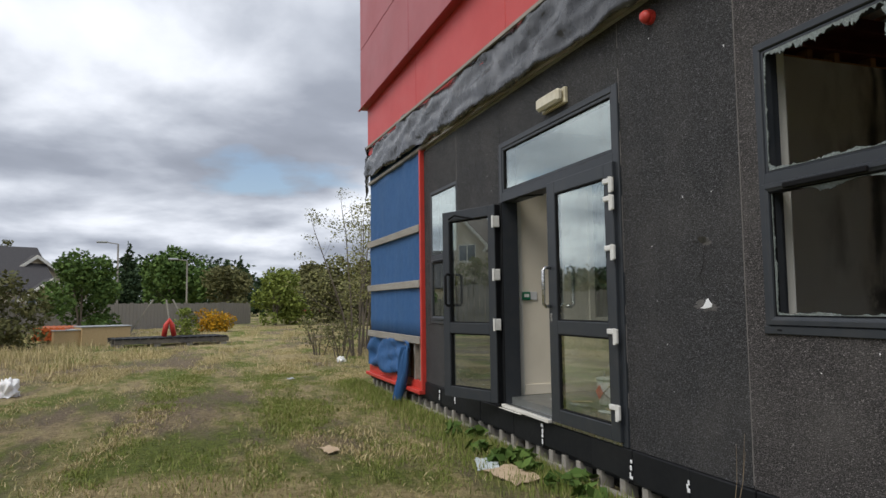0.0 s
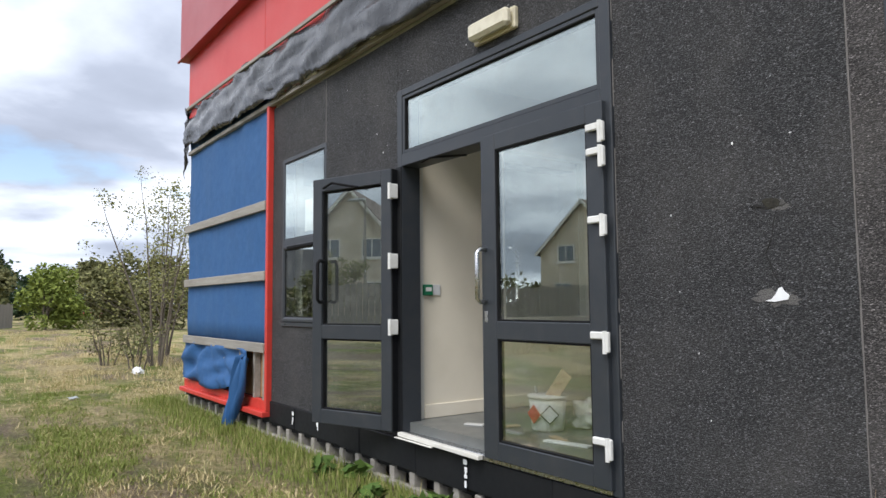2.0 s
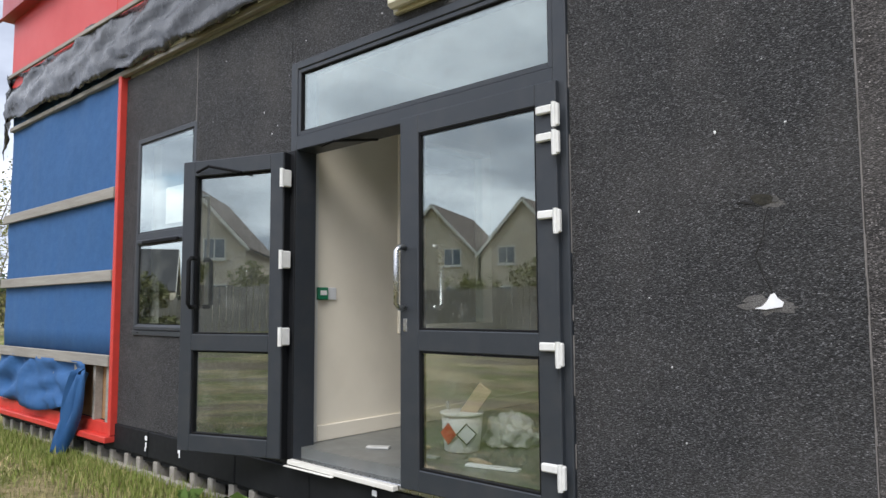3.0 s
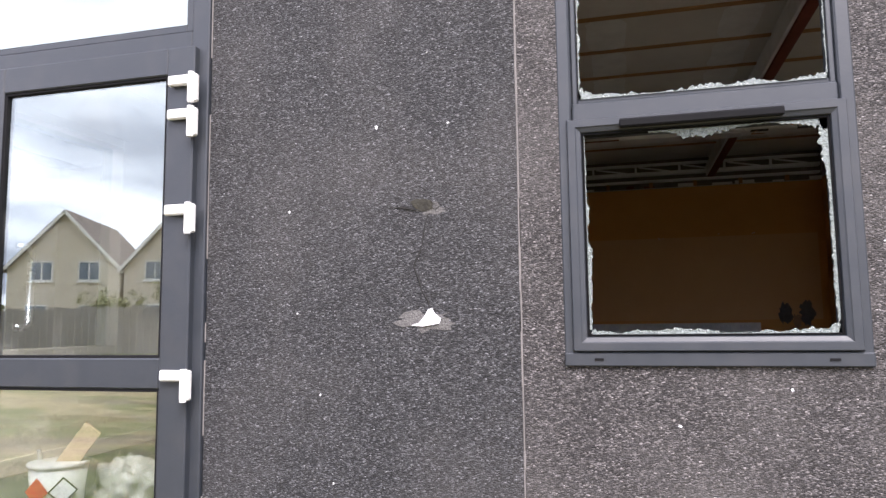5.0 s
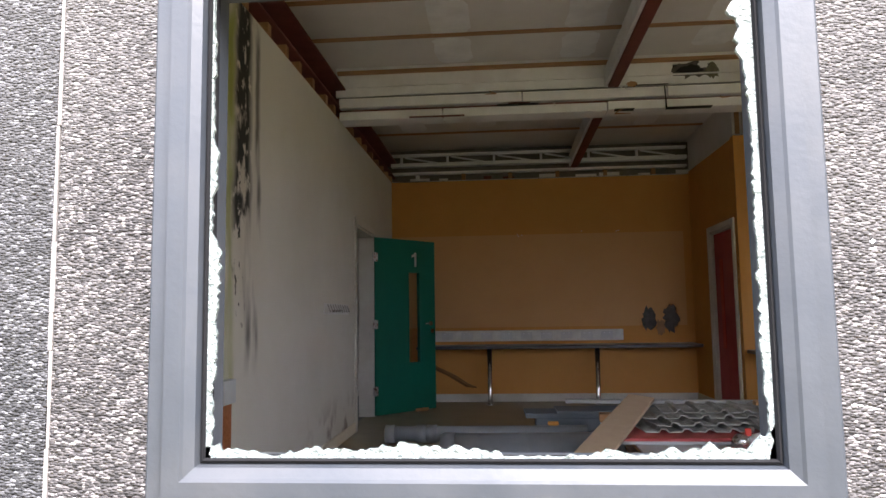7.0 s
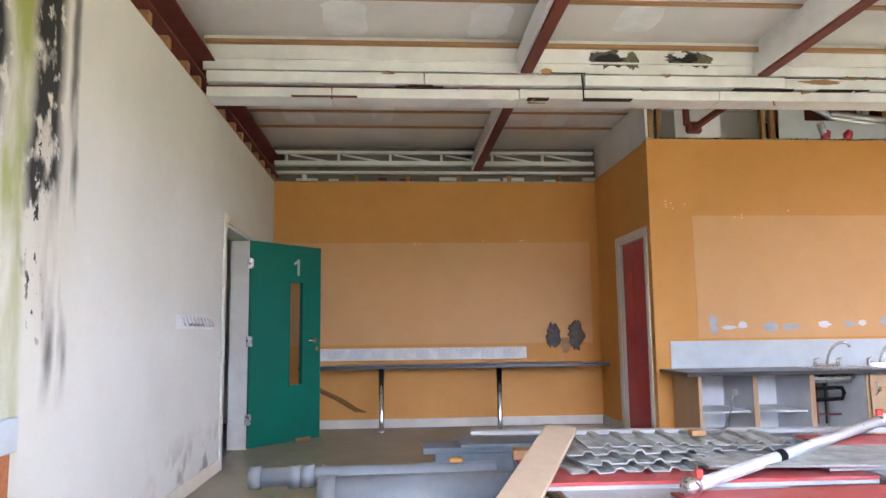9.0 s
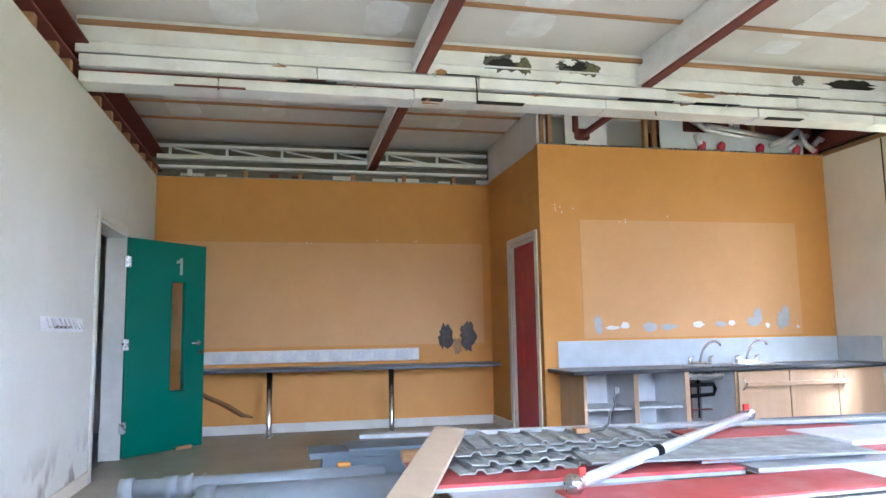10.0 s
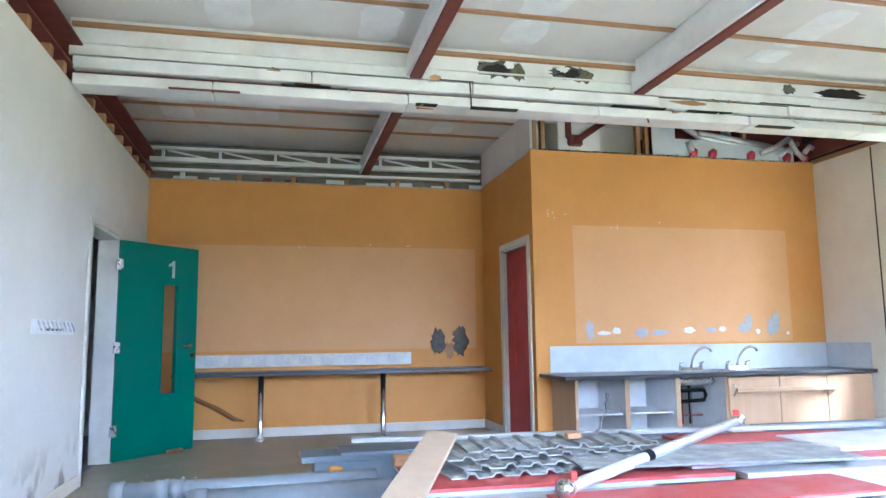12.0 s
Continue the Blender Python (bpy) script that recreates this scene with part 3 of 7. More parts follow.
lower_blue = wavy_sheet(-8.22, -5.55, 40, lambda x, s: (-0.04 - 0.06 * s, 0.43 - (0.42 + 0.16 * math.sin((x + 8.2) * 1.25) + 0.12 * max(0, -7.5 - x)) * s), (1.7, 2.2, 0.07), TARP, "loose_membrane")
tagged(lower_blue, "loose crumpled blue membrane hanging over the red sill", "membrane")
tail = bmesh.new()
prev = None
for i in range(15):
    s = i / 14
    cx, cz, w = -5.45 - 0.42 * s, 0.34 - 0.86 * s, 0.14 + 0.13 * math.sin(s * 2.6) - 0.1 * s
    row = [tail.verts.new((cx + w * (k / 8 - 0.5) * 2, -0.14 - 0.05 * math.cos(k * 1.7 + s * 3) - 0.05 * s, cz + 0.03 * math.sin(k))) for k in range(9)]
    if prev:
        for k in range(8):
            tail.faces.new((prev[k], prev[k + 1], row[k + 1], row[k]))
    prev = row
tail_ob = part("membrane_tail", tail, TARP, None, smooth=True)
tail_ob.modifiers.new("thickness", "SOLIDIFY").thickness = 0.006
tagged(tail_ob, "twisted tail of blue membrane hanging to the grass", "membrane")
trim = empty("red_trim", "red painted metal trim around the blue bay", "trim", kind="structure")
part("upright", box(-5.015, -4.955, -0.062, 0.03, -0.238, 3.24, 0.006), RED_TRIM, trim)
part("sill", box(-8.25, -4.956, -0.11, 0.03, -0.30, -0.24, 0.008), RED_TRIM, trim)
part("sill_upstand", box(-8.25, -5.016, -0.035, 0.03, -0.24, -0.13, 0.004), RED_TRIM, trim)
studs = empty("stud_wall", "bare timber studs and board behind the torn membrane", "stud wall", kind="structure")
for x in (-5.12, -5.42, -5.9, -6.5):
    part("stud", box(x - 0.025, x + 0.025, -0.03, 0.048, -0.13, 0.44, 0.004), BATTEN, studs)

# plinth, bearers and pallets under the floor
plinth = empty("plinth", "black bitumen board plinth with torn white tape", "plinth", kind="structure")
x = -8.2
while x < 7.9:
    w = random.uniform(0.55, 0.95)
    part("plinth_board", box(x + 0.004, min(x + w, 8.0) - 0.004, -0.02 + random.uniform(-0.008, 0.008), 0.03, -0.36 + random.uniform(-0.012, 0.012), -0.125 - (0.19 if x < -5.3 else 0), 0.006), BLACK, plinth)
    if random.random() < 0.5:
        t = bmesh.new()
        zz, xx = -0.14 - random.uniform(0, 0.06), x
        for k in range(random.randint(3, 5)):
            ln = random.uniform(0.02, 0.05)
            add_box(t, xx - random.uniform(0.004, 0.02), xx + random.uniform(0.004, 0.024), -0.034, -0.029, zz - ln, zz, 0.002)
            zz -= ln * 0.9 + random.choice((0.0, 0.0, 0.02))
            xx += random.uniform(-0.008, 0.008)
        part("torn_tape", t, PLASTER, plinth)
    x += w
part("bearer", box(-8.2, 8.0, 0.03, 0.14, -0.40, -0.125), BLACK, plinth)
pallets = empty("bearer_frame", "weathered pallet timbers under the floor edge", "pallet", kind="structure")
x = -8.15
while x < 7.8:
    part("block", box(x, x + 0.07, -0.005, 0.12, GROUND, -0.372, 0.006), BATTEN, pallets)
    x += random.uniform(0.24, 0.34)
for i in range(11):
    part("slat", box(-8.2 + i * 1.45, -8.2 + (i + 1) * 1.45 - 0.05, -0.02, 0.03, GROUND - 0.02, GROUND + 0.035 + random.uniform(-0.01, 0.012), 0.005), BATTEN, pallets)
# near-black sheet added as the darkness under the floor
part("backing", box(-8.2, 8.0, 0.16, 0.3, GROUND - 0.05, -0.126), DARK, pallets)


def door_leaf(name, label, width, height, mirror=1, st=0.125, latch=0.125, mid0=0.72, mid1=0.84):
    """A framed glass door: leaf in x from 0 (hinge) to width, outside face at y = 0, thickness towards +y."""
    leaf = empty(name, label, "door")
    top, bot = 0.115, 0.12
    m = Matrix.Scale(mirror, 4, (1, 0, 0))
    def bar(pname, *d):
        part(pname, box(*d, 0.005, m), FRAME, leaf)
    bar("stile", 0, st, 0, 0.07, 0, height)
    bar("stile", width - latch, width, 0, 0.07, 0, height)
    bar("rail", st, width - latch, 0, 0.07, 0, bot)
    bar("rail", st, width - latch, 0, 0.07, mid0, mid1)
    bar("rail", st, width - latch, 0, 0.07, height - top, height)
    for z0, z1 in ((bot, mid0), (mid1, height - top)):
        g = bmesh.new()
        frame_ring(g, st - 0.002, width - latch + 0.002, z0 - 0.002, z1 + 0.002, 0.014, 0.008, 0.05, m @ along_x(0), 0.002)
        part("bead", g, GASKET, leaf)
        pane = part("pane", box(st, width - latch, 0.022, 0.028, z0, z1, 0, m), GLASS, leaf)
        pane.visible_shadow = False
    return leaf, m


def pull_handle(leaf, m, x, side, mat):
    y0 = 0.0 if side < 0 else 0.07
    h = tube([m @ Vector(p) for p in ((x, y0, 1.39), (x, y0 + side * 0.05, 1.395), (x, y0 + side * 0.075, 1.37), (x, y0 + side * 0.075, 1.06), (x, y0 + side * 0.05, 1.035), (x, y0, 1.04))], 0.0155, 10)
    part("pull_handle", h, mat, leaf, "", True)


entrance = empty("door_frame", "dark grey door frame with a wide fanlight pane", "door frame", kind="structure")
part("jamb", box(-2.235, -2.165, -0.02, 0.16, -0.12, 2.71, 0.005), FRAME, entrance)
part("jamb", box(-0.03, 0.05, -0.02, 0.16, -0.12, 2.71, 0.005), FRAME, entrance)
# black strip added over the grey jamb to paint it as unlit
part("jamb_shade", box(-2.238, -2.162, -0.032, -0.0205, -0.10, 2.068, 0.003), BLACK, entrance, "black strip standing in for shade on the jamb")
part("head", box(-2.165, -0.03, -0.02, 0.16, 2.655, 2.71, 0.005), FRAME, entrance)
part("transom", box(-2.165, -0.03, -0.02, 0.16, 2.07, 2.17, 0.005), FRAME, entrance)
g = bmesh.new()
frame_ring(g, -2.165, -0.03, 2.17, 2.655, 0.03, -0.012, 0.06, along_x(0), 0.004)
part("sash", g, FRAME, entrance)
g = bmesh.new()
frame_ring(g, -2.136, -0.059, 2.199, 2.626, 0.006, -0.006, 0.03, along_x(0), 0.001)
part("gasket", g, GASKET, entrance)
pane = part("pane", box(-2.14, -0.055, 0.01, 0.018, 2.195, 2.63), GLASS, entrance)
pane.visible_shadow = False
part("closer_arm", tube([(-1.95, 0.03, 2.075), (-1.75, -0.02, 2.07), (-1.45, 0.10, 2.05)], 0.009, 6), GASKET, entrance)
part("threshold", box(-2.19, -0.005, -0.035, 0.24, -0.115, -0.075, 0.005), STEEL, entrance, "scuffed metal threshold")
part("loose_strip", box(-2.14, -1.12, -0.085, -0.04, -0.125, -0.095, 0.003, Matrix.Rotation(0.015, 4, "Y")), WHITE_PAINT, entrance, "splintered white timber strip")
for k, (dy, dz, ln, tilt_) in enumerate(((-0.07, 0.012, 0.62, 1.6), (-0.055, 0.022, 0.85, -0.8), (-0.10, -0.004, 0.5, 0.4))):
    part("loose_strip", box(0, ln, -0.012, 0.012, 0, 0.007, 0.002, pose(-2.15, dy, -0.10 + dz, 0, 0.4, tilt_)), WHITE_PAINT, entrance)
right_leaf, mr = door_leaf("entrance_door", "closed glazed entrance door with a dark grey frame", 1.10, 2.175, -1, 0.125, 0.15, 0.79, 0.91)
right_leaf.matrix_world = pose(0.008, -0.055, -0.085)
pull_handle(right_leaf, mr, 1.055, -1, STEEL)
pull_handle(right_leaf, mr, 0.90, 1, STEEL)
part("keyhole_plate", box(1.04, 1.07, -0.004, 0.01, 0.90, 0.975, 0.002, mr), STEEL, right_leaf)
left_leaf, ml = door_leaf("entrance_door", "open glazed entrance door folded back against the wall", 0.90, 2.12, 1, 0.11, 0.11)
left_leaf.matrix_world = pose(-2.205, -0.10, -0.07, 0, 0, 199) @ Matrix.Translation((0, -0.07, 0))
pull_handle(left_leaf, ml, 0.83, -1, GASKET)
pull_handle(left_leaf, ml, 0.76, 1, GASKET)
part("closer_arm", tube([(0.35, 0.09, 2.0), (0.62, 0.12, 2.06), (0.75, 0.09, 2.03)], 0.011, 6), GASKET, left_leaf)
part("latch_strip", box(0.895, 0.906, 0.01, 0.06, 0.1, 2.05, 0.002), BLACK, left_leaf)
part("hinge_edge", box(-0.012, -0.001, -0.002, 0.072, 0.0, 2.12, 0.002), BLACK, left_leaf)


def door_hinge(parent, x, y, z, side=1):
    bm = bmesh.new()
    add_box(bm, x - 0.012, x + 0.03, y - 0.022, y + 0.006, z - 0.085, z + 0.03, 0.006)
    add_box(bm, x - 0.105, x - 0.012, y - 0.018, y + 0.006, z - 0.012, z + 0.03, 0.006)
    add_tube(bm, [(x + 0.008, y - 0.02, z - 0.09), (x + 0.008, y - 0.02, z + 0.035)], 0.013, 8)
    part("hinge", bm, WHITE_PLASTIC, parent, "white plastic hinge")


for z in (1.93, 1.79, 1.40, 0.75, 0.17):
    door_hinge(entrance, 0.008, -0.066, z)
for z in (1.87, 1.30, 0.77):
    bm = bmesh.new()
    add_box(bm, -2.20, -2.165, -0.125, -0.055, z - 0.07, z + 0.05, 0.006)
    add_tube(bm, [(-2.178, -0.13, z - 0.075), (-2.178, -0.13, z + 0.055)], 0.016, 8)
    part("hinge", bm, WHITE_PLASTIC, entrance, "white plastic hinge")


def casement(name, label, x0, x1, z0, z1, zt, mat_in, broken):
    """A two-light window: fixed light over an opening sash, stepped frames, drip sill."""
    w = empty(name, label, "window", kind="structure")
    part("window_frame", profile_ring(x0, x1, z0, z1, ((0, -0.026), (0.004, -0.03), (0.040, -0.03), (0.046, -0.024), (0.05, -0.012), (0.05, 0.10), (0, 0.10)), along_x(0.025)), FRAME, w)
    part("window_sill", box(x0, x1, -0.0150, -0.0040, z0 - 0.004, z0 + 0.042, 0.004), FRAME, w)
    part("transom", box(x0 + 0.05, x1 - 0.05, -0.0090, 0.1150, zt - 0.035, zt + 0.03, 0.005), FRAME, w)
    part("sash", profile_ring(x0 + 0.028, x1 - 0.028, z0 + 0.045, zt - 0.03, ((0, -0.034), (0.005, -0.047), (0.030, -0.047), (0.034, -0.043), (0.048, -0.037), (0.053, -0.02), (0.053, 0.05), (0, 0.05)), along_x(0.025)), FRAME, w)
    part("gasket", profile_ring(x0 + 0.0805, x1 - 0.0805, z0 + 0.0975, zt - 0.0825, ((0, -0.028), (0.004, -0.031), (0.007, -0.024), (0.007, 0.0), (0, 0.0)), along_x(0.025)), GASKET, w)
    g = bmesh.new(); frame_ring(g, x0 + 0.05, x1 - 0.05, zt + 0.03, z1 - 0.05, 0.02, -0.02, 0.04, along_x(0.025), 0.004); part("bead", g, FRAME, w)
    part("vent_cover", box(x0 + 0.21, x1 - 0.22, -0.0480, -0.0220, zt - 0.078, zt - 0.048, 0.005), GASKET, w, "slim dark vent cover")
    for x in (x0 + 0.1, x1 - 0.13):
        part("drain_slot", box(x, x + 0.03, -0.0185, -0.0150, z0 + 0.016, z0 + 0.024), GASKET, w)
    if not broken:
        for a, b in ((z0 + 0.10, zt - 0.085), (zt + 0.045, z1 - 0.065)):
            p = part("pane", box(x0 + 0.07, x1 - 0.07, 0.0, 0.006, a, b), GLASS, w)
            p.visible_shadow = False
    return w


win = casement("window_1", "smashed two-light window in a grey plastic frame", *WIN, 1.69, None, True)
side_win = casement("window_2", "narrow two-light window beside the open door", *SIDE, 1.62, None, False)
# frame for the out-of-view opening that was added to light the room
for x0, x1 in ((3.87, 5.75),):
    casement("window_3", "unseen added two-part window in a grey plastic frame", x0, x1, WIN_FAR[2], WIN_FAR[3], 1.69, None, True)

SHARD = material("crazed_safety_glass", (0.30, 0.34, 0.325), (0.08, 0.10, 0.097), scale=90, rough=0.25, bump=0.8, bump_scale=150, grime=0.5, grime_scale=25, grime_colour=(0.12, 0.15, 0.14))


def glass_fringe(points, name="glass_fringe"):
    """Crazed glass left along an edge: points of (x, z, inward dx, dz, depth)."""
    bm = bmesh.new()
    n0 = len(points)
    front, back = [], []
    for (x, z, dx, dz, d) in points:
        front.append((bm.verts.new((x, 0.0, z)), bm.verts.new((x + dx * d, 0.0, z + dz * d))))
        back.append((bm.verts.new((x, 0.007, z)), bm.verts.new((x + dx * d, 0.007, z + dz * d))))
    for i in range(n0 - 1):
        a, b = front[i], front[i + 1]
        c, d = back[i], back[i + 1]
        bm.faces.new((a[0], b[0], b[1], a[1])); bm.faces.new((c[1], d[1], d[0], c[0])); bm.faces.new((a[1], b[1], d[1], c[1]))
    part(name, bm, SHARD, win, "jagged crazed glass remains")


def fringe_run(x0, z0, x1, z1, dx, dz, depth, seed, grow=None):
    r = random.Random(seed)
    k = int(math.hypot(x1 - x0, z1 - z0) / 0.006)
    pts, q = [], 0.4
    for i in range(k + 1):
        s = i / k
        q = min(max(q + r.uniform(-0.2, 0.2), 0.0), 1.0)
        d = depth * q * (0.75 + 0.5 * r.random()) * (grow(s) if grow else 1) + 0.002
        pts.append((x0 + (x1 - x0) * s, z0 + (z1 - z0) * s, dx, dz, d))
    glass_fringe(pts)


gx0, gx1, gz0, gz1 = WIN[0] + 0.087, WIN[1] - 0.087, WIN[2] + 0.104, 1.69 - 0.089
fringe_run(gx0, gz0, gx1, gz0, 0, 1, 0.017, 1, lambda s: 1 + 1.4 * math.exp(-((s - 0.55) / 0.04) ** 2) + 1.6 * math.exp(-(s / 0.04) ** 2) + 1.6 * math.exp(-((1 - s) / 0.03) ** 2))
fringe_run(gx0, gz0, gx0, gz1, 1, 0, 0.015, 2, lambda s: 0.6 + 0.8 * math.exp(-((s - 0.5) / 0.14) ** 2) + 0.8 * math.exp(-((s - 0.78) / 0.06) ** 2))
fringe_run(gx1, gz0, gx1, gz1, -1, 0, 0.013, 3, lambda s: 0.7 + 2.2 * max(0, s - 0.72) / 0.28 + 1.2 * math.exp(-(s / 0.05) ** 2))
fringe_run(gx0 + 0.22, gz1, gx1, gz1, 0, -1, 0.028, 4, lambda s: 0.4 + 0.9 * math.exp(-((s - 0.3) / 0.16) ** 2) + 0.9 * max(0, s - 0.85) / 0.15)
uz0, uz1 = 1.735, 2.43
fringe_run(gx0 - 0.012, uz0, gx1 + 0.012, uz0, 0, 1, 0.02, 5, lambda s: 0.9 + 0.8 * math.exp(-((s - 0.5) / 0.12) ** 2) + 2 * math.exp(-(s / 0.04) ** 2))
fringe_run(gx0 - 0.012, uz1, gx1 + 0.012, uz1, 0, -1, 0.05, 6)
fringe_run(gx0 - 0.012, uz0, gx0 - 0.012, uz1, 1, 0, 0.016, 7)
fringe_run(gx1 + 0.012, uz0, gx1 + 0.012, uz1, -1, 0, 0.02, 8, lambda s: 0.5 + 1.5 * s)

# lamp over the door, alarm sounder
lamp = empty("bulkhead_lamp", "dirty cream plastic bulkhead lamp over the door", "lamp", -0.95, -0.0, 2.84)
CREAM_PLASTIC = material("yellowed_plastic", (0.62, 0.57, 0.42), (0.55, 0.5, 0.35), scale=9, rough=0.45, grime=0.5, grime_scale=14, grime_colour=(0.3, 0.26, 0.18))
part("base", box(-0.22, 0.22, -0.04, 0.0, -0.075, 0.075, 0.008), CREAM_PLASTIC, lamp)
part("diffuser", box(-0.21, 0.21, -0.115, -0.041, -0.062, 0.062, 0.024), material("lamp_diffuser", (0.68, 0.64, 0.5), (0.6, 0.55, 0.42), scale=12, rough=0.35, grime=0.4, grime_scale=10, grime_colour=(0.4, 0.35, 0.25)), lamp)
alarm = empty("alarm_sounder", "small round red alarm sounder on the wall", "alarm", 0.5, 0.0, 3.06)
part("base", tube([(0, 0, 0), (0, -0.03, 0)], 0.055, 16), RED_TRIM, alarm)
part("horn", tube([(0, -0.03, 0), (0, -0.06, 0), (0, -0.085, 0)], [0.05, 0.048, 0.03], 16), RED_TRIM, alarm, "", True)


# damage in the chip panel
def break_patch(name, x, z, r, mat, seed, depth=0.004, squash=1.0):
    rr = random.Random(seed)
    bm = bmesh.new()
    k = 22
    ring = [bm.verts.new((x + math.cos(6.283 * i / k) * r * (0.45 + 0.75 * rr.random()), -depth * 0.3, z + math.sin(6.283 * i / k) * r * squash * (0.35 + 0.6 * rr.random()))) for i in range(k)]
    c = bm.verts.new((x, -depth, z))
    for i in range(k):
        bm.faces.new((ring[i], ring[(i + 1) % k], c))
    return part(name, bm, mat, wall_front)


CRUMBLE = material("exposed_render", (0.11, 0.106, 0.1), (0.05, 0.048, 0.046), scale=60, rough=0.9, bump=0.6, bump_scale=120)
DUSTED = material("dusted_chip_render", (0.19, 0.182, 0.175), (0.05, 0.048, 0.046), scale=160, rough=0.9, bump=0.8, bump_scale=170)
HOLLOW = material("hollow_board_core", (0.04, 0.037, 0.025), (0.012, 0.011, 0.009), scale=40, rough=0.95, bump=0.5, bump_scale=80)


def torn_hole(name, outline, mat, y):
    """A jagged flake of (x, z) corners with some depth."""
    bm = bmesh.new()
    bm.faces.new([bm.verts.new((px, y, pz)) for px, pz in outline])
    r = bmesh.ops.extrude_face_region(bm, geom=bm.faces[:])
    bmesh.ops.translate(bm, vec=(0, -y - 0.0005, 0), verts=[v for v in r["geom"] if isinstance(v, bmesh.types.BMVert)])
    part(name, bm, mat, wall_front)


break_patch("broken_render", 0.965, 0.957, 0.125, DUSTED, 4, 0.002, 0.42)
torn_hole("bare_plaster", [(0.905, 0.942), (0.935, 0.951), (0.955, 0.972), (0.97, 0.998), (0.984, 1.004), (0.994, 0.985), (1.018, 0.966), (1.012, 0.948), (0.985, 0.944), (0.95, 0.938)], PLASTER, -0.007)
break_patch("broken_render", 0.985, 1.365, 0.06, DUSTED, 7, 0.002, 0.5)
torn_hole("dent", [(0.905, 1.40), (0.925, 1.41), (0.965, 1.408), (0.995, 1.398), (1.008, 1.385), (0.985, 1.37), (0.955, 1.362), (0.925, 1.372)], HOLLOW, -0.004)
# shade along the dent's edge, put in as a dark flake
torn_hole("shadow_edge", [(0.84, 1.382), (0.87, 1.378), (0.905, 1.371), (0.93, 1.366), (0.905, 1.377), (0.87, 1.386)], DARK, -0.005)
torn_hole("chipped_edge", [(0.985, 1.40), (1.006, 1.398), (1.018, 1.38), (1.002, 1.368), (0.99, 1.376), (0.996, 1.388)], CRUMBLE, -0.006)
break_patch("broken_render", 2.72, 1.09, 0.075, DUSTED, 11, 0.002, 0.5)
torn_hole("bare_plaster", [(2.71, 1.085), (2.72, 1.089), (2.735, 1.087), (2.738, 1.08), (2.725, 1.077)], PLASTER, -0.005)
crack = [(0.972, 1.35), (0.955, 1.29), (0.95, 1.24), (0.93, 1.19), (0.915, 1.16), (0.935, 1.11), (0.945, 1.07), (0.97, 1.03), (0.975, 1.0)]
part("crack", tube([(x, -0.0005, z) for x, z in crack], [0.002, 0.003, 0.002, 0.004, 0.003, 0.004, 0.003, 0.004, 0.002], 5), DARK, wall_front)
rr_ = random.Random(31)
for i in range(70):
    # stray white chips in the render
    x, z = rr_.uniform(-3.5, 3.8), rr_.uniform(0.0, 3.1)
    if any(o[0] - 0.05 < x < o[1] + 0.05 and o[2] - 0.05 < z < o[3] + 0.05 for o in OPENINGS):
        continue
    break_patch("white_chip", x, z, rr_.uniform(0.003, 0.007), PLASTER, i + 100, 0.003, rr_.uniform(0.8, 1.8))

# ==== ceiling steelwork and void ====
laths = empty("ceiling_laths", "bare orange-brown timber laths under the plasterboard", "laths", kind="structure")
for y in (0.9, 1.62, 2.34, 3.06, 3.78, 4.47, 5.45, 6.2, 6.95, 7.5):
    part("lath", box(LEFT - 0.1, RIGHT + 0.1 if y < 6.3 else STEP_X, y - 0.028, y + 0.028, CEIL - 0.014, CEIL - 0.001, 0.002), TIMBER, laths)
skim = empty("joint_filler", "white plaster filler patches on the ceiling boards", "plaster", kind="structure")
for x, y0, y1, w in ((1.6, 3.1, 5.1, 0.17), (2.66, 3.1, 5.1, 0.16), (3.75, 3.1, 4.95, 0.17), (5.9, 3.2, 4.9, 0.16), (1.83, 6.75, 7.3, 0.12), (0.95, 6.8, 7.4, 0.16), (3.2, 6.9, 7.2, 0.14), (3.7, 6.8, 7.5, 0.13), (1.6, 0.8, 2.6, 0.17), (3.75, 0.8, 2.6, 0.17), (5.9, 0.8, 2.6, 0.17)):
    y = y0
    while y < y1 - 0.1:
        e = min(y + 0.66, y1)
        bm = bmesh.new()
        k = 24
        vs = []
        for i in range(k):
            a = 6.283 * i / k
            ca, sa = math.cos(a), math.sin(a)
            px = abs(ca) ** 0.6 * (1 if ca > 0 else -1) * w * (0.85 + 0.2 * random.random())
            py = abs(sa) ** 0.35 * (1 if sa > 0 else -1) * (e - y) / 2
            vs.append(bm.verts.new((x + px, (y + e) / 2 + py, CEIL - 0.0035)))
        bm.faces.new(vs)
        r = bmesh.ops.extrude_face_region(bm, geom=bm.faces[:])
        bmesh.ops.translate(bm, vec=(0, 0, 0.003), verts=[v for v in r["geom"] if isinstance(v, bmesh.types.BMVert)])
        part("filler_patch", bm, PLASTER, skim)
        y = e + 0.06


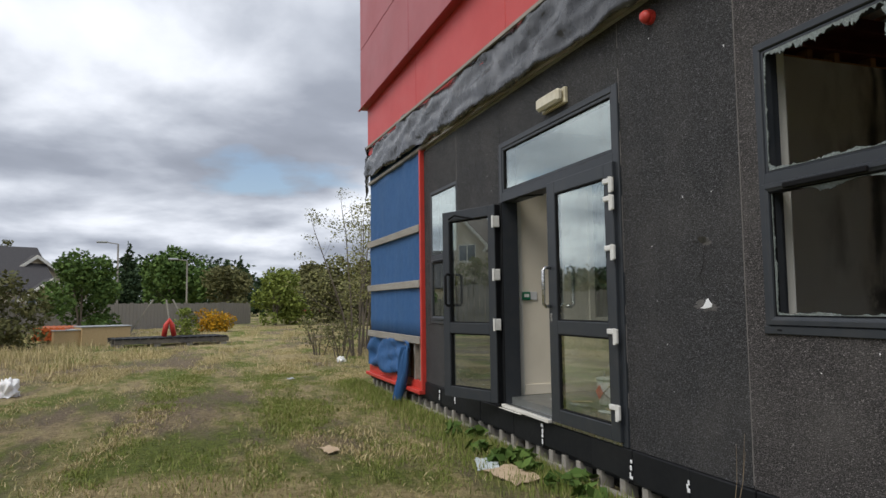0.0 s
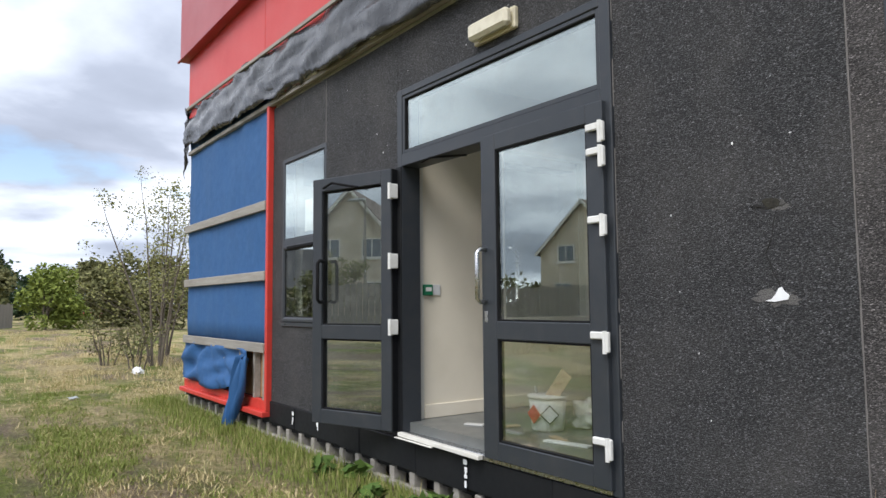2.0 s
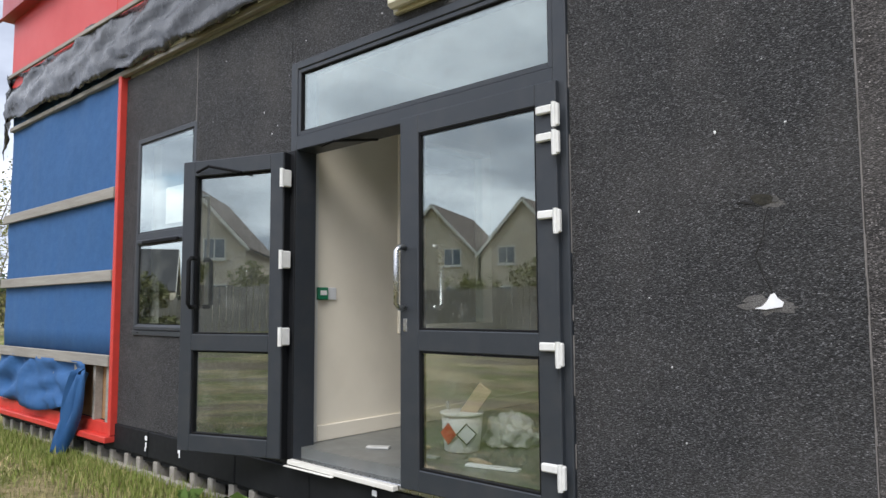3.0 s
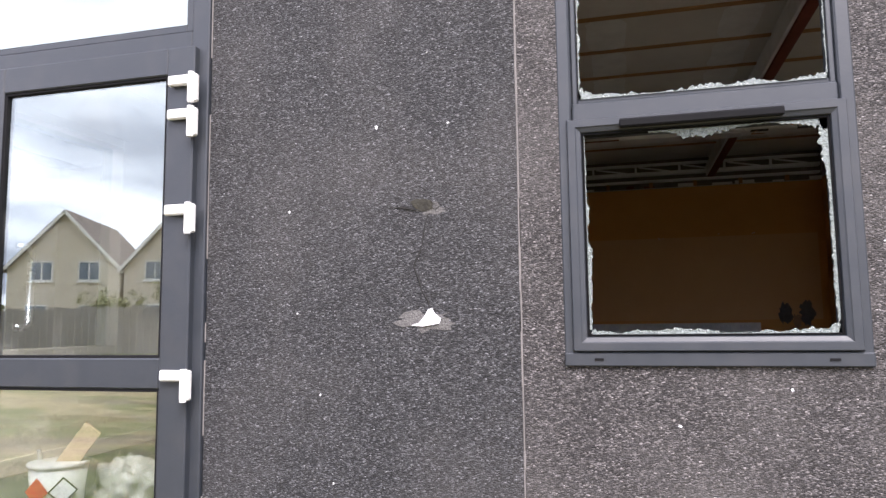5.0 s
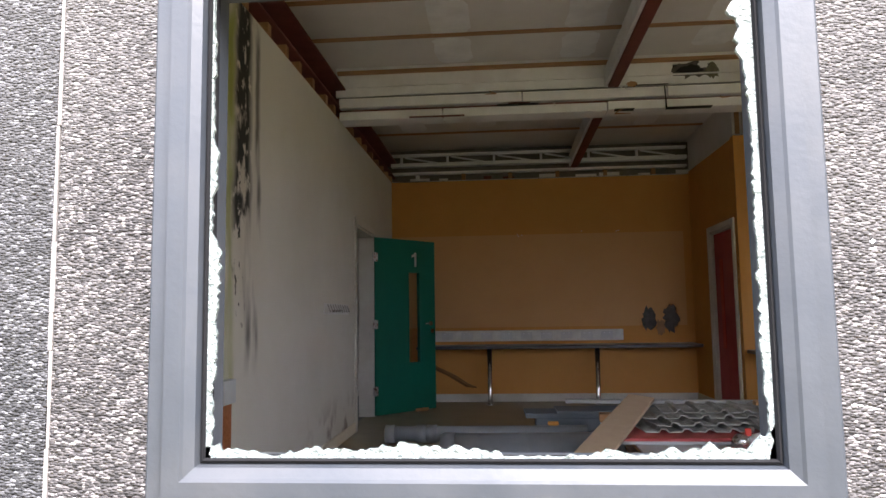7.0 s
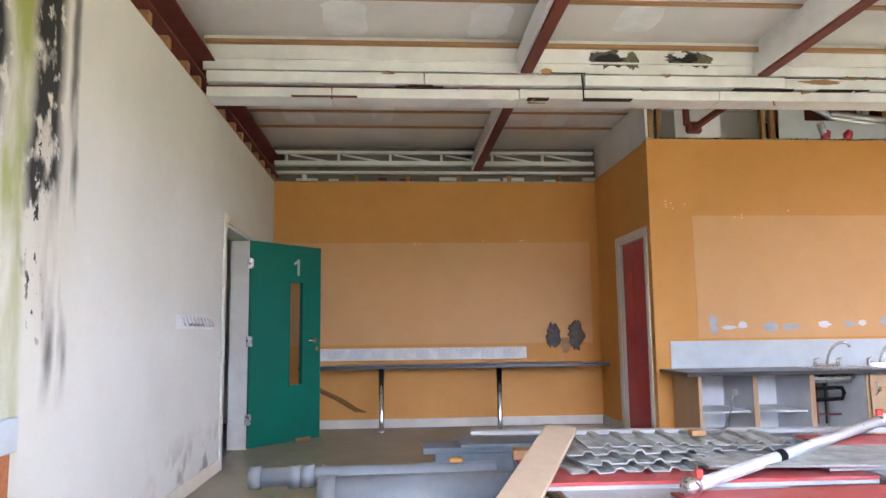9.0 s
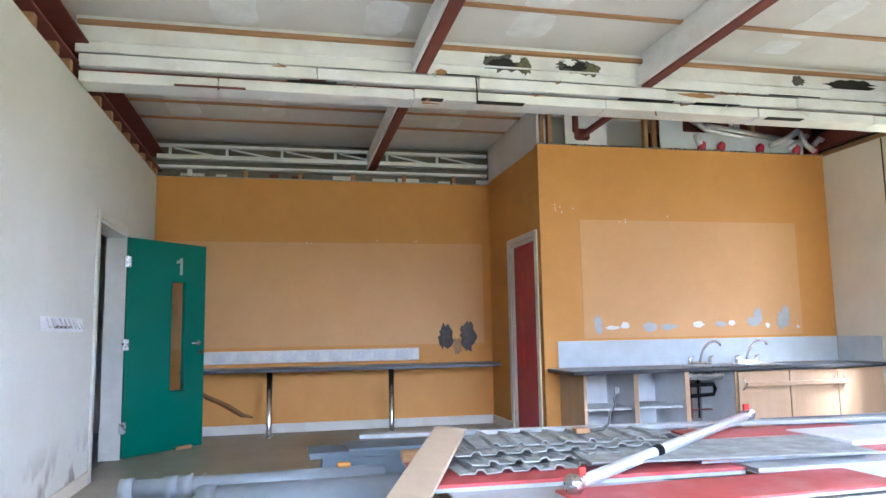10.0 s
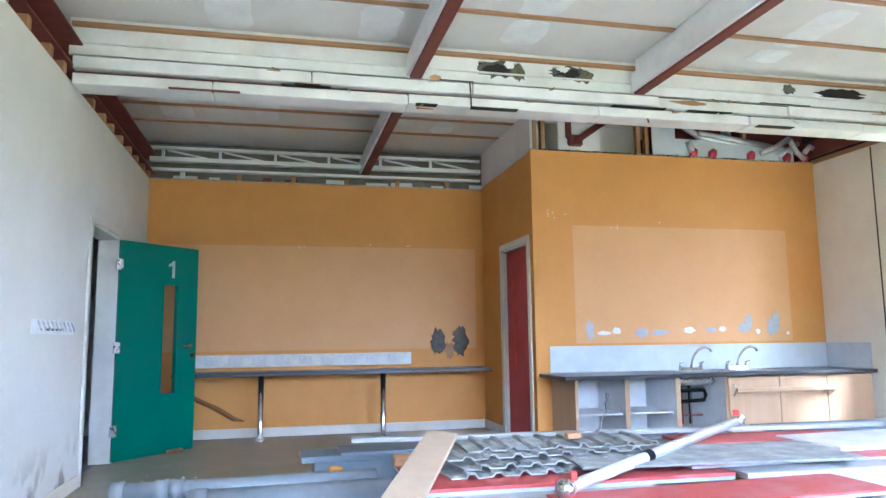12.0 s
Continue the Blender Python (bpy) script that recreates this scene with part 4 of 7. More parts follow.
def joist(x, y0, y1):
    j = empty("ceiling_joist", "white boxed steel joist with a red oxide lower flange", "joist", group="ceiling joists", kind="structure")
    part("casing", box(x - 0.055, x + 0.03, y0, y1, 3.09, 3.235, 0.004), WHITE_STEEL, j)
    part("web", box(x - 0.005, x + 0.02, y0, y1, 3.235, CEIL - 0.002), WHITE_STEEL, j)
    part("flange", box(x - 0.03, x + 0.06, y0, y1, 3.06, 3.088, 0.004), OXIDE, j)
    part("edge", box(x - 0.06, x - 0.031, y0, y1, 3.075, 3.088, 0.004), WHITE_STEEL, j)


for x in (2.96, 4.85):
    joist(x, 0.25, 5.07)
joist(2.96, 5.36, BACK + 0.2)
beam = empty("main_beam", "white cased main ceiling beam with torn linings", "beam", kind="structure")
part("fascia", slab(LEFT - 0.02, RIGHT, 3.088, CEIL - 0.002, 0.03, [(3.5, 3.85, 3.16, 3.27), (4.13, 4.45, 3.18, 3.27), (6.32, 6.42, 3.2, 3.27)], along_x(5.13)), WHITE_STEEL, beam)
# near-black sheet added so gaps and holes in the casing read as shaded
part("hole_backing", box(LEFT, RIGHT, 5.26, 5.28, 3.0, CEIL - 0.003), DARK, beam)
for z0, z1, y in ((2.968, 3.055, 5.075), (2.865, 2.943, 5.095)):
    x = LEFT + 0.02
    while x < RIGHT - 0.02:
        e = min(x + random.uniform(0.9, 1.7), RIGHT - 0.01)
        dz = random.uniform(-0.006, 0.006)
        part("lining", box(x, e - 0.006, y + random.uniform(-0.008, 0.006), y + 0.22, z0 + dz, z1 + dz, 0.005), WHITE_STEEL, beam)
        x = e
part("flange", box(LEFT, RIGHT, 5.125, 5.34, 2.950, 2.961), OXIDE, beam)
part("shadow_bead", box(LEFT, RIGHT, 5.105, 5.129, 3.165, 3.176, 0.002), WHITE_STEEL, beam)
part("cable", tube([(3.41, 5.075, 3.06), (3.415, 5.065, 2.96), (3.42, 5.08, 2.86)], 0.006, 6), GASKET, beam)
part("fascia_lath", box(LEFT, RIGHT, 5.085, 5.129, 3.285, 3.315, 0.003), TIMBER, beam)
for i in range(11):
    x, w = random.uniform(0.7, 6.9), random.uniform(0.15, 0.5)
    z = random.choice((3.058, 2.958, 2.946, 2.866, 3.09))
    part("split", box(x, x + w, 5.066 if z < 3.07 else 5.122, 5.129, z - 0.004, z + 0.003), DARK if random.random() < 0.7 else OXIDE, beam)
OLIVE_WOOL = material("torn_insulation", (0.22, 0.2, 0.12), (0.08, 0.08, 0.05), scale=30, rough=0.95)
for i in range(16):
    x = random.uniform(0.8, 7.4)
    z = random.choice((2.95, 3.07, 2.862))
    part("torn_scrap", tube([(x, 5.075, z), (x + random.uniform(-0.06, 0.06), 5.06, z - random.uniform(0.01, 0.04)), (x + random.uniform(-0.12, 0.12), 5.065, z - random.uniform(0.0, 0.06))], [0.006, 0.008, 0.003], 5), random.choice((WHITE_STEEL, TIMBER, PLASTERBOARD)), beam)

edge_steel = empty("edge_beam", "red oxide edge steel above the white wall", "beam", kind="structure")
part("web", box(0.40, 0.42, 0.3, BACK + 0.3, 2.97, CEIL - 0.002), OXIDE, edge_steel)
part("flange", box(0.40, 0.60, 0.3, BACK + 0.25, 3.15, 3.165, 0.002), OXIDE, edge_steel)
part("flange", box(0.40, 0.56, 0.3, BACK + 0.25, 2.975, 2.992, 0.002), OXIDE, edge_steel)
y = 0.4
while y < BACK:
    part("noggin", box(0.43, 0.535, y, y + 0.06, 2.892, 2.972, 0.004), TIMBER, edge_steel)
    y += random.uniform(0.28, 0.42)
part("wall_plate", box(0.44, 0.515, 0.3, BACK, 2.892, 2.912), TIMBER, edge_steel)

truss = empty("lattice_truss", "grey steel lattice truss above the orange wall", "truss", kind="structure")
part("top_chord", box(LEFT, STEP_X - 0.02, BACK - 0.02, BACK + 0.04, 3.235, 3.27, 0.004), WHITE_STEEL, truss)
part("bottom_chord", box(LEFT, STEP_X - 0.02, BACK - 0.05, BACK + 0.05, 3.09, 3.14, 0.004), WHITE_STEEL, truss)
part("lower_rail", box(LEFT, STEP_X - 0.02, BACK - 0.03, BACK + 0.06, 2.99, 3.02, 0.004), WHITE_STEEL, truss)
x = LEFT + 0.12
while x < STEP_X - 0.3:
    part("post", box(x, x + 0.03, BACK - 0.01, BACK + 0.03, 3.14, 3.235), WHITE_STEEL, truss)
    part("diagonal", tube([(x + 0.06, BACK + 0.01, 3.225), (x + 0.5, BACK + 0.01, 3.145)], 0.012, 6), WHITE_STEEL, truss)
    part("stud", box(x + 0.2, x + 0.25, BACK + 0.02, BACK + 0.08, 2.895, 2.99, 0.003), TIMBER if random.random() < 0.6 else WHITE_STEEL, truss)
    x += 0.62
for i in range(9):
    x = LEFT + 0.3 + i * 0.42 + random.uniform(-0.1, 0.1)
    part("board_scrap", box(x, x + random.uniform(0.1, 0.3), BACK + 0.03, BACK + 0.045, 2.9, 2.93 + random.uniform(0, 0.03)), random.choice((PLASTER, PLASTERBOARD, TIMBER, OXIDE)), truss)
part("wall_bead", box(LEFT, STEP_X, BACK - 0.006, BACK + 0.05, TOP, TOP + 0.012), STEEL, truss)
part("return_board", box(STEP_X + 0.005, STEP_X + 0.03, STEP_Y + 0.02, BACK, 2.93, CEIL - 0.004), PLASTERBOARD, truss)

void = empty("service_void", "open ceiling void with steel, studs and board scraps", "void", kind="structure")
part("wall_bead", box(STEP_X, RIGHT, STEP_Y - 0.006, STEP_Y + 0.06, 2.942, 2.954), STEEL, void)
part("back_board", box(STEP_X + 0.03, 5.85, STEP_Y + 0.42, STEP_Y + 0.46, 2.95, CEIL - 0.004), PLASTERBOARD, void)
# this second board is near-black to paint the void's depth in shade
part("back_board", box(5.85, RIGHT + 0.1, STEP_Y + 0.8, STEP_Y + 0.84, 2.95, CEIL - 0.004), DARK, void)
for x in (4.46, 4.55, 5.62, 5.72, 6.0, 6.9):
    part("stud", box(x, x + 0.045, STEP_Y + 0.06, STEP_Y + 0.12, 2.955, CEIL - 0.003, 0.003), TIMBER, void)
part("head_plate", box(5.2, 5.78, STEP_Y + 0.05, STEP_Y + 0.12, 3.28, CEIL - 0.004), TIMBER, void)
for a, b, h in ((4.72, 5.18, 0.4), (5.78, 6.05, 0.4), (6.05, 6.9, 0.19), (6.9, 7.5, 0.16)):
    part("torn_board", box(a, b, STEP_Y + 0.02, STEP_Y + 0.035, 2.955, 2.955 + h), SPLASH if a > 5 else PLASTER, void)
part("steel_brace", tube([(4.9, STEP_Y, 3.05), (5.25, 5.7, 3.3)], 0.035, 8), OXIDE, void)
part("steel_cleat", box(4.82, 4.98, STEP_Y - 0.02, STEP_Y + 0.1, 3.0, 3.12, 0.02), OXIDE, void)
part("steel_cleat", box(4.80, 4.86, STEP_Y - 0.01, STEP_Y + 0.08, 3.08, 3.3, 0.01), OXIDE, void)
part("steel_beam", box(5.85, RIGHT + 0.1, STEP_Y + 0.25, STEP_Y + 0.32, 3.2, 3.34), OXIDE, void)
part("end_beam", box(RIGHT + 0.02, RIGHT + 0.06, 0.3, STEP_Y + 0.8, 3.02, 3.2), OXIDE, void)
part("end_board", box(RIGHT + 0.06, RIGHT + 0.1, 0.3, STEP_Y + 0.8, 2.935, 3.0), TIMBER, void)
FOIL = material("crinkled_foil_lagging", (0.72, 0.72, 0.73), (0.5, 0.5, 0.52), scale=30, rough=0.3, metal=0.9, bump=0.7, bump_scale=45)
for pts, r in (([(6.15, 6.45, 3.27), (6.35, 6.48, 3.18), (6.75, 6.5, 3.13), (7.15, 6.52, 3.1)], 0.035), ([(6.3, 6.52, 3.03), (6.5, 6.5, 3.02), (6.62, 6.5, 3.03)], 0.03), ([(6.5, 6.5, 3.22), (6.9, 6.55, 3.18), (7.4, 6.55, 3.12)], 0.025),
               ([(6.2, 6.46, 3.12), (6.24, 6.46, 3.0)], 0.04), ([(7.45, 6.45, 3.2), (7.5, 6.42, 3.05), (7.6, 6.42, 2.98)], 0.03), ([(6.7, 6.5, 3.34), (6.72, 6.5, 3.22)], 0.03), ([(7.3, 6.47, 3.0), (7.55, 6.45, 3.16)], 0.028), ([(6.62, 6.46, 3.35), (6.62, 6.46, 3.2)], 0.022), ([(6.3, 6.42, 3.2), (6.7, 6.43, 3.16), (7.2, 6.44, 3.10)], 0.03), ([(7.05, 6.42, 3.02), (7.25, 6.42, 3.1), (7.42, 6.43, 3.2)], 0.032), ([(7.6, 6.42, 3.05), (7.66, 6.4, 3.12), (7.7, 6.4, 3.1)], 0.03)):
    d = part("foil_pipe", tube(pts, r, 10), FOIL, None, "", True)
    tagged(d, "foil-lagged service pipe in the open ceiling void", "pipe", "foil pipes in the ceiling void")
for x in (6.25, 6.48, 6.95, 7.4, 7.62):
    v = part("valve", tube([(x, 6.47, 2.96), (x, 6.46, 3.0), (x + 0.02, 6.44, 3.04)], [0.042, 0.05, 0.026], 8), RED_DOOR)
    tagged(v, "red pipe valve beside foil-lagged pipes", "valve", "red valves in the ceiling void")

# ==== doors and joinery of the room ====
arch = empty("door_frame", "white painted timber door frame in the white wall", "door frame", kind="structure")
part("lining", box(LEFT - 0.175, LEFT + 0.005, 5.87, 5.90, 0, 2.03, 0.003), WHITE_PAINT, arch)
part("lining", box(LEFT - 0.175, LEFT + 0.005, 6.86, 6.89, 0, 2.03, 0.003), WHITE_PAINT, arch)
part("lining", box(LEFT - 0.175, LEFT + 0.005, 5.90, 6.86, 2.0, 2.03, 0.003), WHITE_PAINT, arch)
for y0, y1, z0, z1 in ((5.805, 5.875, 0, 2.095), (6.885, 6.955, 0, 2.095), (5.875, 6.885, 2.025, 2.095)):
    part("architrave", box(LEFT + 0.002, LEFT + 0.02, y0, y1, z0, z1, 0.005), WHITE_PAINT, arch)
green = empty("green_door", "open green door with a vision panel and number", "door", LEFT + 0.005, 6.865, 0.0, 48.5)
part("leaf", slab(0.0, 0.915, 0.012, 2.005, 0.044, [(0.50, 0.665, 0.57, 1.62)], along_x(-0.022)), GREEN_DOOR, green)
g = bmesh.new(); frame_ring(g, 0.488, 0.677, 0.558, 1.632, 0.013, -0.027, 0.027, along_x(0), 0.003); part("glazing_bead", g, GREEN_DOOR, green)
pane = part("pane", box(0.50, 0.665, -0.003, 0.003, 0.57, 1.62), THIN_GLASS, green); pane.visible_shadow = False
for z in (0.28, 1.02, 1.78):
    h = box(-0.04, 0.03, -0.032, -0.02, z - 0.05, z + 0.05, 0.003); add_tube(h, [(-0.004, -0.03, z - 0.052), (-0.004, -0.03, z + 0.052)], 0.008, 8)
    part("hinge", h, STEEL, green)
part("lever_handle", tube([(0.835, -0.022, 1.02), (0.835, -0.06, 1.02), (0.82, -0.068, 1.02), (0.715, -0.066, 1.018)], 0.009, 8), CHROME, green, "", True)
part("rose", tube([(0.835, -0.022, 1.02), (0.835, -0.032, 1.02)], 0.026, 14), CHROME, green)
part("lock_rose", tube([(0.86, -0.022, 0.93), (0.86, -0.03, 0.93)], 0.024, 14), CHROME, green)


digit = bmesh.new()      # a bold figure 1 with its flag
digit.faces.new([digit.verts.new((0.585 + a, -0.0255, 1.775 + b)) for a, b in ((0.033, -0.085), (0.033, 0.085), (0.006, 0.085), (-0.012, 0.062), (-0.042, 0.050), (-0.042, 0.024), (0.0, 0.036), (0.0, -0.085))])
bmesh.ops.solidify(digit, geom=digit.faces[:], thickness=0.002)
part("number", digit, WHITE_PAINT, green)
wedge = part("door_wedge", box(-0.09, 0.09, -0.025, 0.025, 0, 0.035, 0.004, pose(1.0, 7.36, 0.0, 0, 0, 40)), TIMBER)
tagged(wedge, "short offcut of timber wedging the green door", "wedge")

red_frame = empty("door_frame", "white painted frame of the dark red door", "door frame", kind="structure")
for y0, y1, z0, z1 in ((6.53, 6.605, 0, 2.09), (7.415, 7.49, 0, 2.09), (6.605, 7.415, 2.025, 2.09)):
    part("architrave", box(STEP_X - 0.02, STEP_X - 0.002, y0, y1, z0, z1, 0.005), WHITE_PAINT, red_frame)
for y0, y1, z0, z1 in ((6.60, 6.63, 0, 2.03), (7.39, 7.42, 0, 2.03), (6.63, 7.39, 2.0, 2.03)):
    part("lining", box(STEP_X - 0.003, STEP_X + 0.105, y0, y1, z0, z1, 0.003), WHITE_PAINT, red_frame)
red_door = empty("red_door", "closed dark red door with a slim vision panel", "door")
part("leaf", box(STEP_X + 0.03, STEP_X + 0.072, 6.633, 7.387, 0.01, 1.997, 0.003), RED_DOOR, red_door)
part("vision_panel", box(STEP_X + 0.024, STEP_X + 0.029, 7.1, 7.2, 0.7, 1.7), RED_TRIM, red_door)

for n_, d in (("baseboard_back", (LEFT, STEP_X, BACK - 0.018, BACK - 0.002, 0, 0.10)), ("baseboard_step", (STEP_X - 0.018, STEP_X - 0.002, 7.49, BACK - 0.02, 0, 0.10)),
              ("baseboard_left_near", (LEFT + 0.002, LEFT + 0.016, 0.3, 5.80, 0, 0.10)), ("baseboard_left_far", (LEFT + 0.002, LEFT + 0.016, 6.96, BACK - 0.02, 0, 0.10)), ("baseboard_step_near", (STEP_X - 0.018, STEP_X - 0.002, STEP_Y, 6.53, 0, 0.10))):
    b = part(n_, box(*d, 0.004), WHITE_PAINT if "near" not in n_ else CREAM)
    tagged(b, "white painted skirting board", "skirting", kind="structure")

# ==== bench along the back wall ====
bench = empty("bench_worktop", "long dark grey bench worktop on steel legs", "bench")
part("top", box(0.9, 4.36, 7.72, BACK - 0.003, 0.69, 0.73, 0.006), DARK_TOP, bench)
for x in (1.80, 3.12):
    part("leg", tube([(x, 7.86, 0.0), (x, 7.86, 0.03), (x, 7.86, 0.69)], 0.03, 14), CHROME, bench, "", True)
    part("foot", tube([(x, 7.86, 0.0), (x, 7.86, 0.014)], 0.045, 14), STEEL, bench)
trunking = empty("socket_trunking", "white dado trunking with rows of electrical sockets", "trunking")
part("body", box(0.95, 3.50, BACK - 0.05, BACK - 0.005, 0.77, 0.91, 0.006), WHITE_PLASTIC, trunking)
for i in range(9):
    x = 1.18 + i * 0.255
    part("socket", box(x, x + 0.145, BACK - 0.06, BACK - 0.051, 0.797, 0.883, 0.004), CARCASS, trunking)
    for dx in (0.04, 0.105):
        part("switch", box(x + dx - 0.008, x + dx + 0.008, BACK - 0.064, BACK - 0.0605, 0.86, 0.873, 0.002), PLASTER, trunking)


def wall_patch(name, parent, axis_y, x, z, rx, rz, mat, seed, lift=0.0045):
    """A torn patch on a wall that faces -y."""
    rr = random.Random(seed)
    bm = bmesh.new()
    k = 26
    vs = [bm.verts.new((x + math.cos(6.283 * i / k) * rx * (0.6 + 0.5 * rr.random()), axis_y - lift, z + math.sin(6.283 * i / k) * rz * (0.6 + 0.5 * rr.random()))) for i in range(k)]
    bm.faces.new(vs)
    r = bmesh.ops.extrude_face_region(bm, geom=bm.faces[:])
    bmesh.ops.translate(bm, vec=(0, 0.003, 0), verts=[v for v in r["geom"] if isinstance(v, bmesh.types.BMVert)])
    return part(name, bm, mat, parent)


SOOT = material("torn_grey_backing", (0.13, 0.12, 0.115), (0.07, 0.065, 0.06), scale=14, rough=0.9, grime=0.4, grime_colour=(0.3, 0.25, 0.18))
BROWN_STAIN = material("brown_stain", (0.16, 0.08, 0.03), (0.3, 0.15, 0.04), scale=12, rough=0.85)
wall_patch("torn_patch", wall_back, BACK, 3.84, 1.03, 0.10, 0.18, SOOT, 3, 0.007)
wall_patch("torn_patch", wall_back, BACK, 4.11, 1.04, 0.11, 0.19, SOOT, 6, 0.007)
wall_patch("torn_patch", wall_back, BACK, 3.98, 0.92, 0.07, 0.12, TIMBER, 9, 0.008)
st = [(1.02, 0.50), (1.12, 0.42), (1.25, 0.36), (1.36, 0.30), (1.5, 0.21), (1.62, 0.18)]
part("smear", tube([(x, BACK - 0.002, z) for x, z in st], [0.012, 0.03, 0.03, 0.035, 0.03, 0.008], 6), BROWN_STAIN, wall_back)
PEEL = material("exposed_plaster_skim", (0.5, 0.52, 0.53), (0.4, 0.41, 0.42), scale=9, rough=0.9)
for x, z, rx, rz, s in ((4.98, 1.13, 0.05, 0.11, 1), (5.13, 1.1, 0.09, 0.02, 2), (5.27, 1.12, 0.05, 0.04, 3), (5.55, 1.1, 0.09, 0.055, 4), (5.75, 1.1, 0.11, 0.035, 5), (6.08, 1.12, 0.07, 0.035, 6), (6.33, 1.12, 0.08, 0.03, 7), (6.46, 1.13, 0.05, 0.03, 8), (6.72, 1.14, 0.1, 0.06, 9), (6.77, 1.2, 0.05, 0.1, 10), (7.06, 1.15, 0.09, 0.1, 11), (7.1, 1.2, 0.06, 0.12, 14), (7.24, 1.08, 0.02, 0.02, 12), (6.88, 1.1, 0.03, 0.03, 13)):
    wall_patch("peeled_patch", wall_sink, STEP_Y, x, z, rx, rz, PEEL if s not in (2, 3, 6, 8, 12, 13) else PLASTER, s, 0.006 + 0.0006 * s)
for i in range(16):
    x, z = random.choice(((4.55, 2.3), (4.62, 2.27), (4.75, 2.27), (5.3, 2.19), (5.75, 2.19), (6.5, 2.19), (4.47, 1.44), (7.6, 1.9), (2.2, 2.16), (3.0, 2.16), (3.5, 2.16)))
    wall_patch("screw_scar", wall_sink if x > 4.42 else wall_back, STEP_Y if x > 4.42 else BACK, x + random.uniform(-0.05, 0.05), z + random.uniform(-0.04, 0.04), 0.007, 0.007, PLASTER, i + 40, 0.0065 + 0.0003 * i)

# DARK patches paint the shaded inside of the holes flat on the fascia
for x, z, rx, rz, m_, sd, lf in ((3.67, 3.21, 0.2, 0.085, SOOT, 61, 0.006), (4.29, 3.22, 0.19, 0.07, SOOT, 62, 0.006), (6.37, 3.23, 0.07, 0.05, SOOT, 63, 0.006), (3.83, 3.19, 0.07, 0.08, OLIVE_WOOL, 64, 0.011), (4.42, 3.2, 0.07, 0.06, OLIVE_WOOL, 65, 0.011),
                                 (3.76, 3.25, 0.05, 0.04, PLASTER, 66, 0.014), (4.22, 3.25, 0.06, 0.03, PLASTER, 67, 0.014), (3.64, 3.21, 0.12, 0.05, DARK, 68, 0.009), (4.27, 3.22, 0.12, 0.045, DARK, 69, 0.009), (3.14, 3.1, 0.05, 0.03, TIMBER, 70, 0.012), (5.35, 3.02, 0.2, 0.025, TIMBER, 71, 0.06), (6.9, 3.22, 0.28, 0.06, DARK, 72, 0.009)):
    wall_patch("torn_lining", beam, 5.13, x, z, rx, rz, m_, sd, lf)
# ==== sink run ====
worktop = empty("worktop", "dark grey laminate worktop over the sink units", "worktop")
part("top", box(4.43, RIGHT - 0.002, 5.80, STEP_Y - 0.012, 0.685, 0.72, 0.006), DARK_TOP, worktop)
splash = empty("splashback", "pale blue-white upstand behind the worktop", "splashback")
part("panel", box(4.55, RIGHT - 0.014, STEP_Y - 0.011, STEP_Y - 0.0055, 0.721, 0.975, 0.002), SPLASH, splash)
part("panel", box(RIGHT - 0.012, RIGHT - 0.002, 5.86, STEP_Y - 0.012, 0.721, 0.975, 0.002), SPLASH, splash)


def base_unit(x0, x1, label, doors=0, shelf=True, back=CARCASS):
    u = empty("base_unit", label, "cabinet", group="sink run units")
    y0, y1 = 5.86, 6.43
    part("side", box(x0, x0 + 0.018, y0, y1, 0.1, 0.683, 0.002), BEECH if x0 < 4.6 else CARCASS, u)
    part("side", box(x1 - 0.018, x1, y0, y1, 0.1, 0.683, 0.002), CARCASS, u)
    part("bottom", box(x0 + 0.018, x1 - 0.018, y0, y1, 0.1, 0.118), CARCASS, u)
    part("back", box(x0 + 0.018, x1 - 0.018, y1 - 0.006, y1, 0.118, 0.68), back, u)
    part("plinth", box(x0, x1, y0 + 0.05, y0 + 0.066, 0, 0.1), CARCASS, u)
    part("front_edge", box(x0 - 0.004, x0 + 0.022, y0 - 0.004, y0, 0.1, 0.683), BEECH, u)
    part("front_edge", box(x1 - 0.022, x1 + 0.004, y0 - 0.004, y0, 0.1, 0.683), BEECH, u)
    if shelf:
        part("shelf", box(x0 + 0.019, x1 - 0.019, y0 + 0.06, y1 - 0.01, 0.36, 0.376), CARCASS, u)
    for i in range(doors):
        w = (x1 - x0) / doors
        a = x0 + i * w
        d = part("door", box(a + 0.003, a + w - 0.003, y0 - 0.024, y0 - 0.005, 0.105, 0.675, 0.003), BEECH, u)
        hx = a + 0.05 if i % 2 else a + w - 0.05
        if doors == 1:
            hx = a + 0.05
        part("handle", tube([(hx, y0 - 0.024, 0.615), (hx, y0 - 0.05, 0.60), (hx, y0 - 0.055, 0.56), (hx, y0 - 0.05, 0.52), (hx, y0 - 0.024, 0.505)], 0.006, 8), STEEL, d, "", True)
    return u


base_unit(4.55, 5.05, "open beech-edged base unit with an empty shelf")
base_unit(5.05, 5.56, "open beech-edged base unit with an empty shelf")
# the back is dark grey to paint the shaded void under the sink
sink_unit = base_unit(5.56, 6.07, "open sink unit with exposed waste pipes", 0, False, VOID_GREY)
base_unit(6.07, 6.62, "closed beech base unit with one door", 1)
base_unit(6.62, 7.68, "closed beech base unit with two doors", 2)
bar = part("locking_bar", box(6.13, 7.24, 5.785, 5.815, 0.535, 0.575, 0.004), BEECH)
tagged(bar, "timber bar slid through the cabinet handles", "bar")
